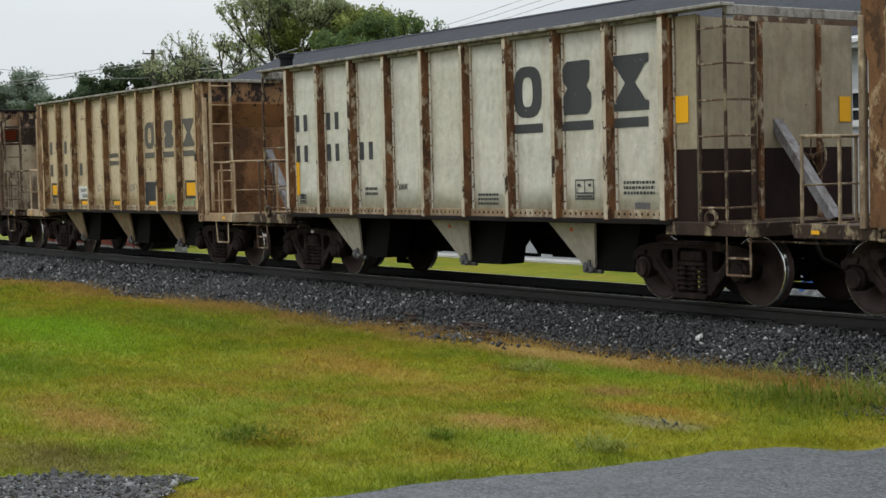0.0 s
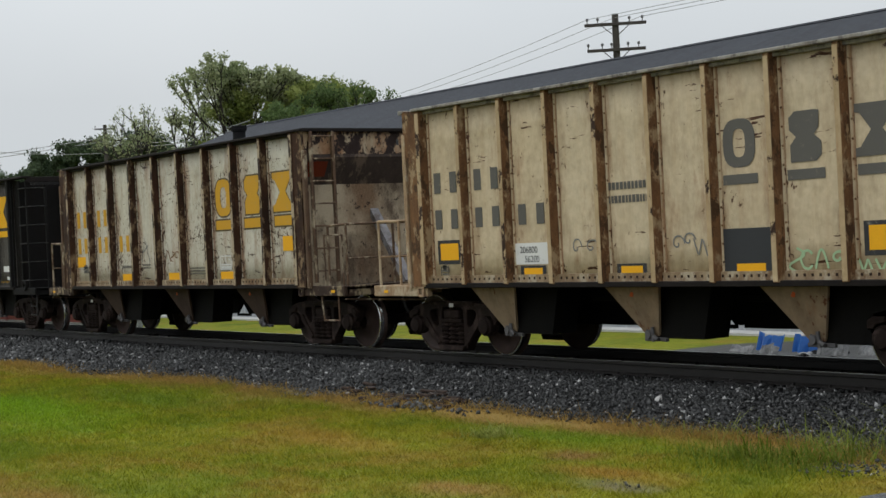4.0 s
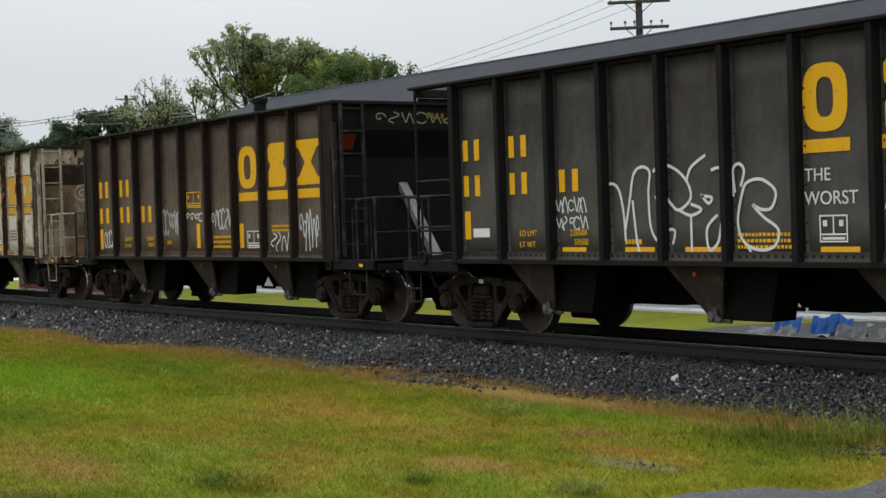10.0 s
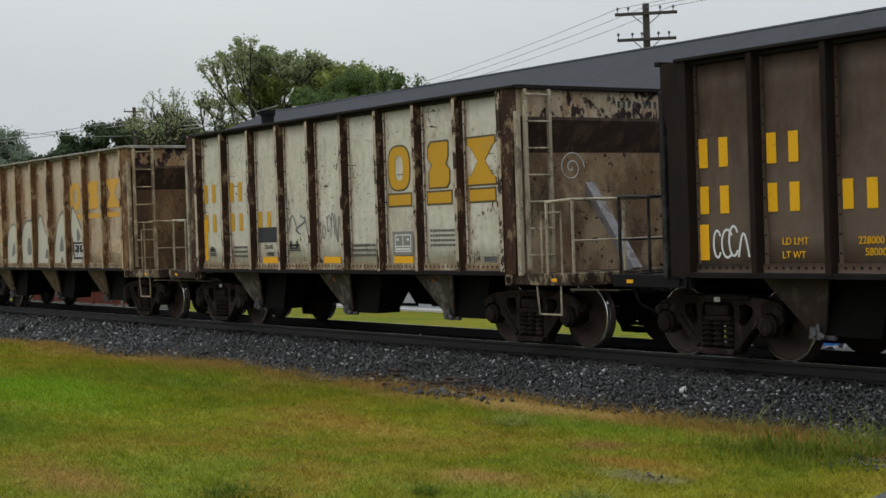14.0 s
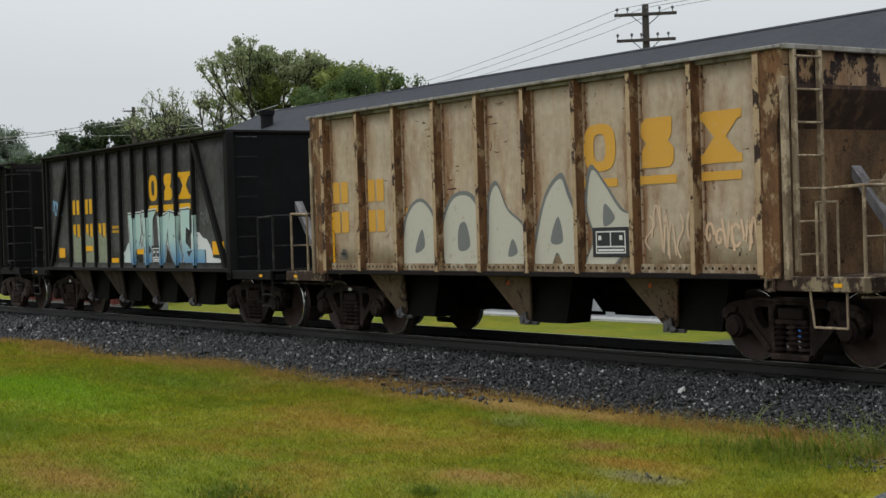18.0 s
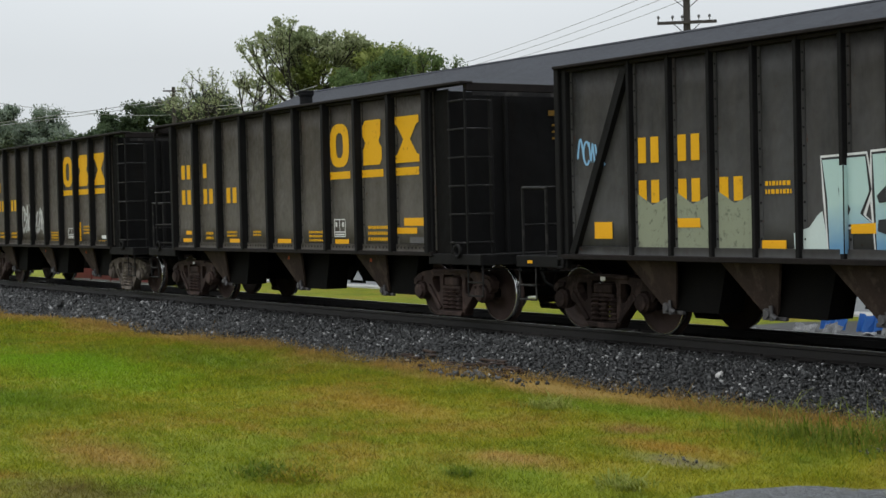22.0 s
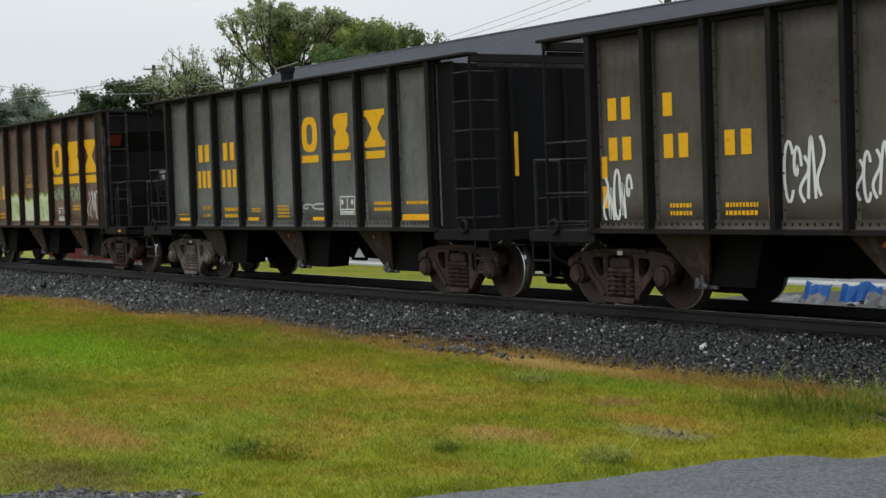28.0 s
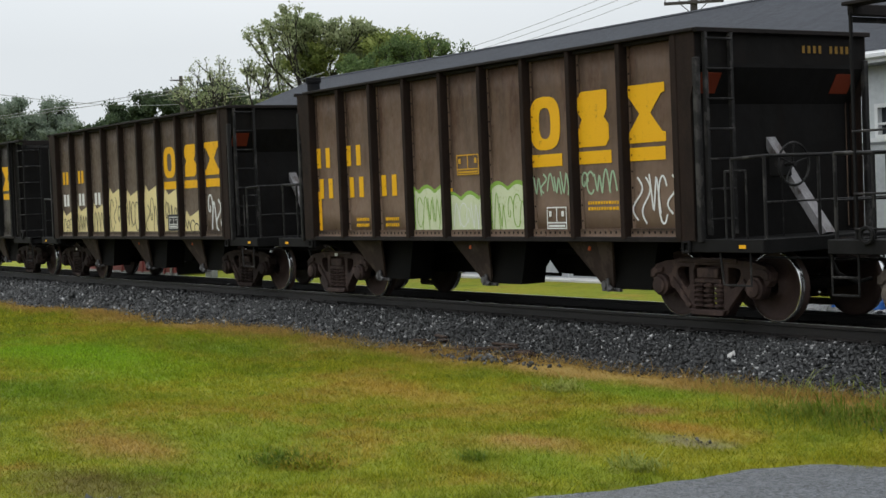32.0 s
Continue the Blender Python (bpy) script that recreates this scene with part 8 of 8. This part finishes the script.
def loose():
    rng = np.random.default_rng(9)
    v, f = rocks(rng, np.array([(0, 0, 0.05)]), np.array([0.075]))
    ob = new("white_stone", raw("white_stone", v, f, M_PALESTONE))
    ob.location = (-13.58, -1.98, float(bed_z(-13.62, -1.98)) - .035)
    ob.scale = (.75, .75, 1.35)
    tagged(ob, "single pale stone lying on the dark ballast", "stone")
    r = random.Random(3)
    for i in range(22):
        x, y = -19.9 + r.uniform(0, 3.2), -2.72 + r.gauss(0, .17)
        p = boxed(-r.uniform(.06, .24), r.uniform(.06, .24), -r.uniform(.02, .05), r.uniform(.02, .05), 0, r.uniform(.02, .05), bevel=.008)
        ob = part("rotten_plank", p, M_PLANK, None)
        ob.matrix_basis = pose(x, y, float(bed_z(x, y)) + .02, r.uniform(-6, 6), r.uniform(-4, 4), r.uniform(-25, 35))
        tagged(ob, "broken piece of rotten sleeper wood on the ballast", "wood scrap", "rotten wood scraps")
    n = 110
    c = np.stack([rng.normal(-17.4, .7, n), rng.normal(-3.12, .15, n), np.full(n, GROUND + .02)], -1)
    v, f = rocks(rng, c, .034 * rng.lognormal(0, .4, n))
    ob = new("grey_rubble", raw("grey_rubble", v, f, M_SLATE))
    tagged(ob, "small heap of grey rubble at the lawn's edge", "rubble", kind="stuff")


loose()

# clutter behind the track: blue tarpaulin bundles, grey sacks and scrap
M_TARP = mat("blue_tarp", (0.015, 0.09, 0.32), (0.02, 0.13, 0.40), 3, .5, 0, .4)
M_SACK = mat("pale_sack", (0.24, 0.245, 0.255), (0.09, 0.095, 0.10), 9, .7, 0, .5)
M_REDFLAT = mat("faded_red_steel", (0.20, 0.040, 0.042), (0.12, 0.028, 0.030), 2, .6)


def lump(name, at, size, m, seed, label, cat, group):
    bm = bmesh.new()
    bmesh.ops.create_icosphere(bm, subdivisions=3, radius=1)
    for v in bm.verts:
        k = 1 + .28 * noise.noise(v.co * 1.6 + Vector((seed, 0, 0))) + .12 * noise.noise(v.co * 4.5 + Vector((0, seed, 0)))
        v.co = Vector((v.co.x * size[0] * k, v.co.y * size[1] * k, max(0, (v.co.z + .35) * size[2] * k)))
    ob = part(name, bm, m, None)
    ob.location = at
    tagged(ob, label, cat, group)


def pleated(name, at, length, high, lean, yaw, m, seed, label, cat, group, wave=.055):
    """A ribbed sheet that leans back, torn and dented along its top."""
    rng = random.Random(seed)
    n = max(10, int(length / .045))
    bm = bmesh.new()
    rows = []
    for i in range(n + 1):
        x = length * (i / n - .5)
        dy = wave * math.sin(i * 1.25) + rng.uniform(-.012, .012)
        top = high * (1 - .22 * abs(math.sin(i * .21 + seed))) + rng.uniform(-.03, .03)
        rows.append([bm.verts.new((x + rng.uniform(-.008, .008), dy + lean * k, top * k)) for k in (0, .35, .7, 1)])
    for p, q in zip(rows, rows[1:]):
        for k in range(3):
            bm.faces.new((p[k], q[k], q[k + 1], p[k + 1]))
    grown = bmesh.ops.extrude_face_region(bm, geom=bm.faces[:])
    bmesh.ops.translate(bm, vec=(0, .012, 0), verts=[v for v in grown["geom"] if isinstance(v, bmesh.types.BMVert)])
    bmesh.ops.recalc_face_normals(bm, faces=bm.faces[:])
    ob = part(name, bm, m, None)
    ob.matrix_basis = pose(*at, 0, 0, yaw)
    tagged(ob, label, cat, group)


# weathered zinc, toned down further for the shade under the passing cars
M_ZINC = mat("weathered_shaded_zinc", (0.22, 0.225, 0.23), (0.035, 0.036, 0.038), 14, .5, .4, .3)
rr = random.Random(12)
for i, (x, y, w, h) in enumerate([(-18.7, 5.6, .55, .34), (-17.7, 5.6, .8, .38), (-16.1, 6.3, .5, .30)]):
    pleated("tarpaulin", (x, y, GROUND), w, h, .12, rr.uniform(-12, 12), M_TARP, i, "crumpled blue tarpaulin hung over scrap on the grass", "tarpaulin", "blue tarpaulins", .07)
for i, (x, y, w, h) in enumerate([(-18.9, 5.1, .7, .17), (-18.2, 5.0, .5, .20), (-17.0, 5.3, .7, .24), (-16.4, 5.5, .5, .20), (-15.4, 5.7, .8, .26), (-14.0, 5.5, .6, .20), (-12.6, 5.8, .9, .26)]):
    pleated("ribbed_sheet", (x, y, GROUND), w, h, .10, rr.uniform(-18, 18), M_ZINC, 10 + i, "ribbed zinc sheet standing among scrap on the hardstanding", "sheet metal", "scrap behind the track")
for i in range(9):
    x = -15.6 + .62 * i + rr.uniform(-.08, .08)
    po = part("scrap_post", boxed(-.045, .045, -.045, .045, 0, rr.uniform(.42, .6), bevel=.008), M_DARKMETAL, None)
    po.matrix_basis = pose(x, 7.3 + rr.uniform(-.1, .1), GROUND, rr.uniform(-3, 3), rr.uniform(-4, 4), rr.uniform(0, 40))
    tagged(po, "short dark steel post standing on the hardstanding", "post", "scrap posts")
for i in range(40):
    x, y = rr.uniform(-19.6, -10.5), rr.uniform(4.0, 7.4)
    lump("scrap_bag", (x, y, GROUND), (rr.uniform(.05, .15), rr.uniform(.05, .12), rr.uniform(.03, .09)), (M_SACK, M_DARKMETAL, M_DARKMETAL, M_STONE)[i % 4], 20 + i, "small grey plastic scrap sack lying on the grass", "scrap", "scrap behind the track")
# gravel colour lowered to hold the shade beneath the train
M_PAD = mat("shaded_gravel", (0.055, 0.056, 0.056), (0.028, 0.028, 0.027), 1.5, .8, 0, .5, 25, "Position")
pad = part("gravel_pad", prism(bmesh.new(), [(-20.6, 3.9), (-20.0, 3.4), (10, 3.4), (10, 8.35), (-19.0, 8.3), (-20.4, 6.5)], GROUND - .02, GROUND + .02, "z"), M_PAD, None)
tagged(pad, "grey hardstanding beside the building", "hardstanding", kind="structure")

bed = thing("trailer_bed", "low faded red steel trailer bed parked on the grass", "trailer", at=(-51.2, 5.85, GROUND))
part("deck", boxed(-4.6, 4.6, -.9, .9, .55, .75, bevel=.02), M_REDFLAT, bed)
part("side_rail", boxed(-4.6, 4.6, -.98, -.9, .10, .78, bevel=.01), M_REDFLAT, bed)
part("bottom_rail", boxed(-4.62, 4.62, -1.0, -.88, .02, .10, bevel=.008), M_SACK, bed, "pale grey bottom rail")
part("corner_stake", boxed(4.40, 4.50, -1.06, -1.02, .0, .34, bevel=.008), M_SACK, bed, "pale corner stake")
for x in (-3.8, -1.9, 0, 1.9, 3.8):
    part("side_rib", boxed(x - .05, x + .05, -1.02, -.98, .06, .76, bevel=.008), M_REDFLAT, bed)
for x in (-3.6, 3.6):
    part("support_leg", boxed(x - .08, x + .08, -.7, .7, 0, .55), M_DARKMETAL, bed)
blk = part("concrete_block", boxed(-.18, .18, -.12, .12, 0, .24, bevel=.02), M_SACK, None)
blk.matrix_basis = pose(-44.2, 5.1, GROUND, 0, 0, 12)
tagged(blk, "small pale concrete block lying on the grass", "block")


# ---- movement ----
def motions():
    times = [float(t) for t in range(33)]
    for ob, start in movers:
        walk(ob, [(t, pose(start + run(t), 0, 0)) for t in times])
    steps = [i * 4 / 30 for i in range(241)]
    for ws, x in wheelsets:
        walk(ws, [(t, pose(x, 0, WHEEL_R, 0, math.degrees(run(t) / WHEEL_R), 0)) for t in steps])


motions()
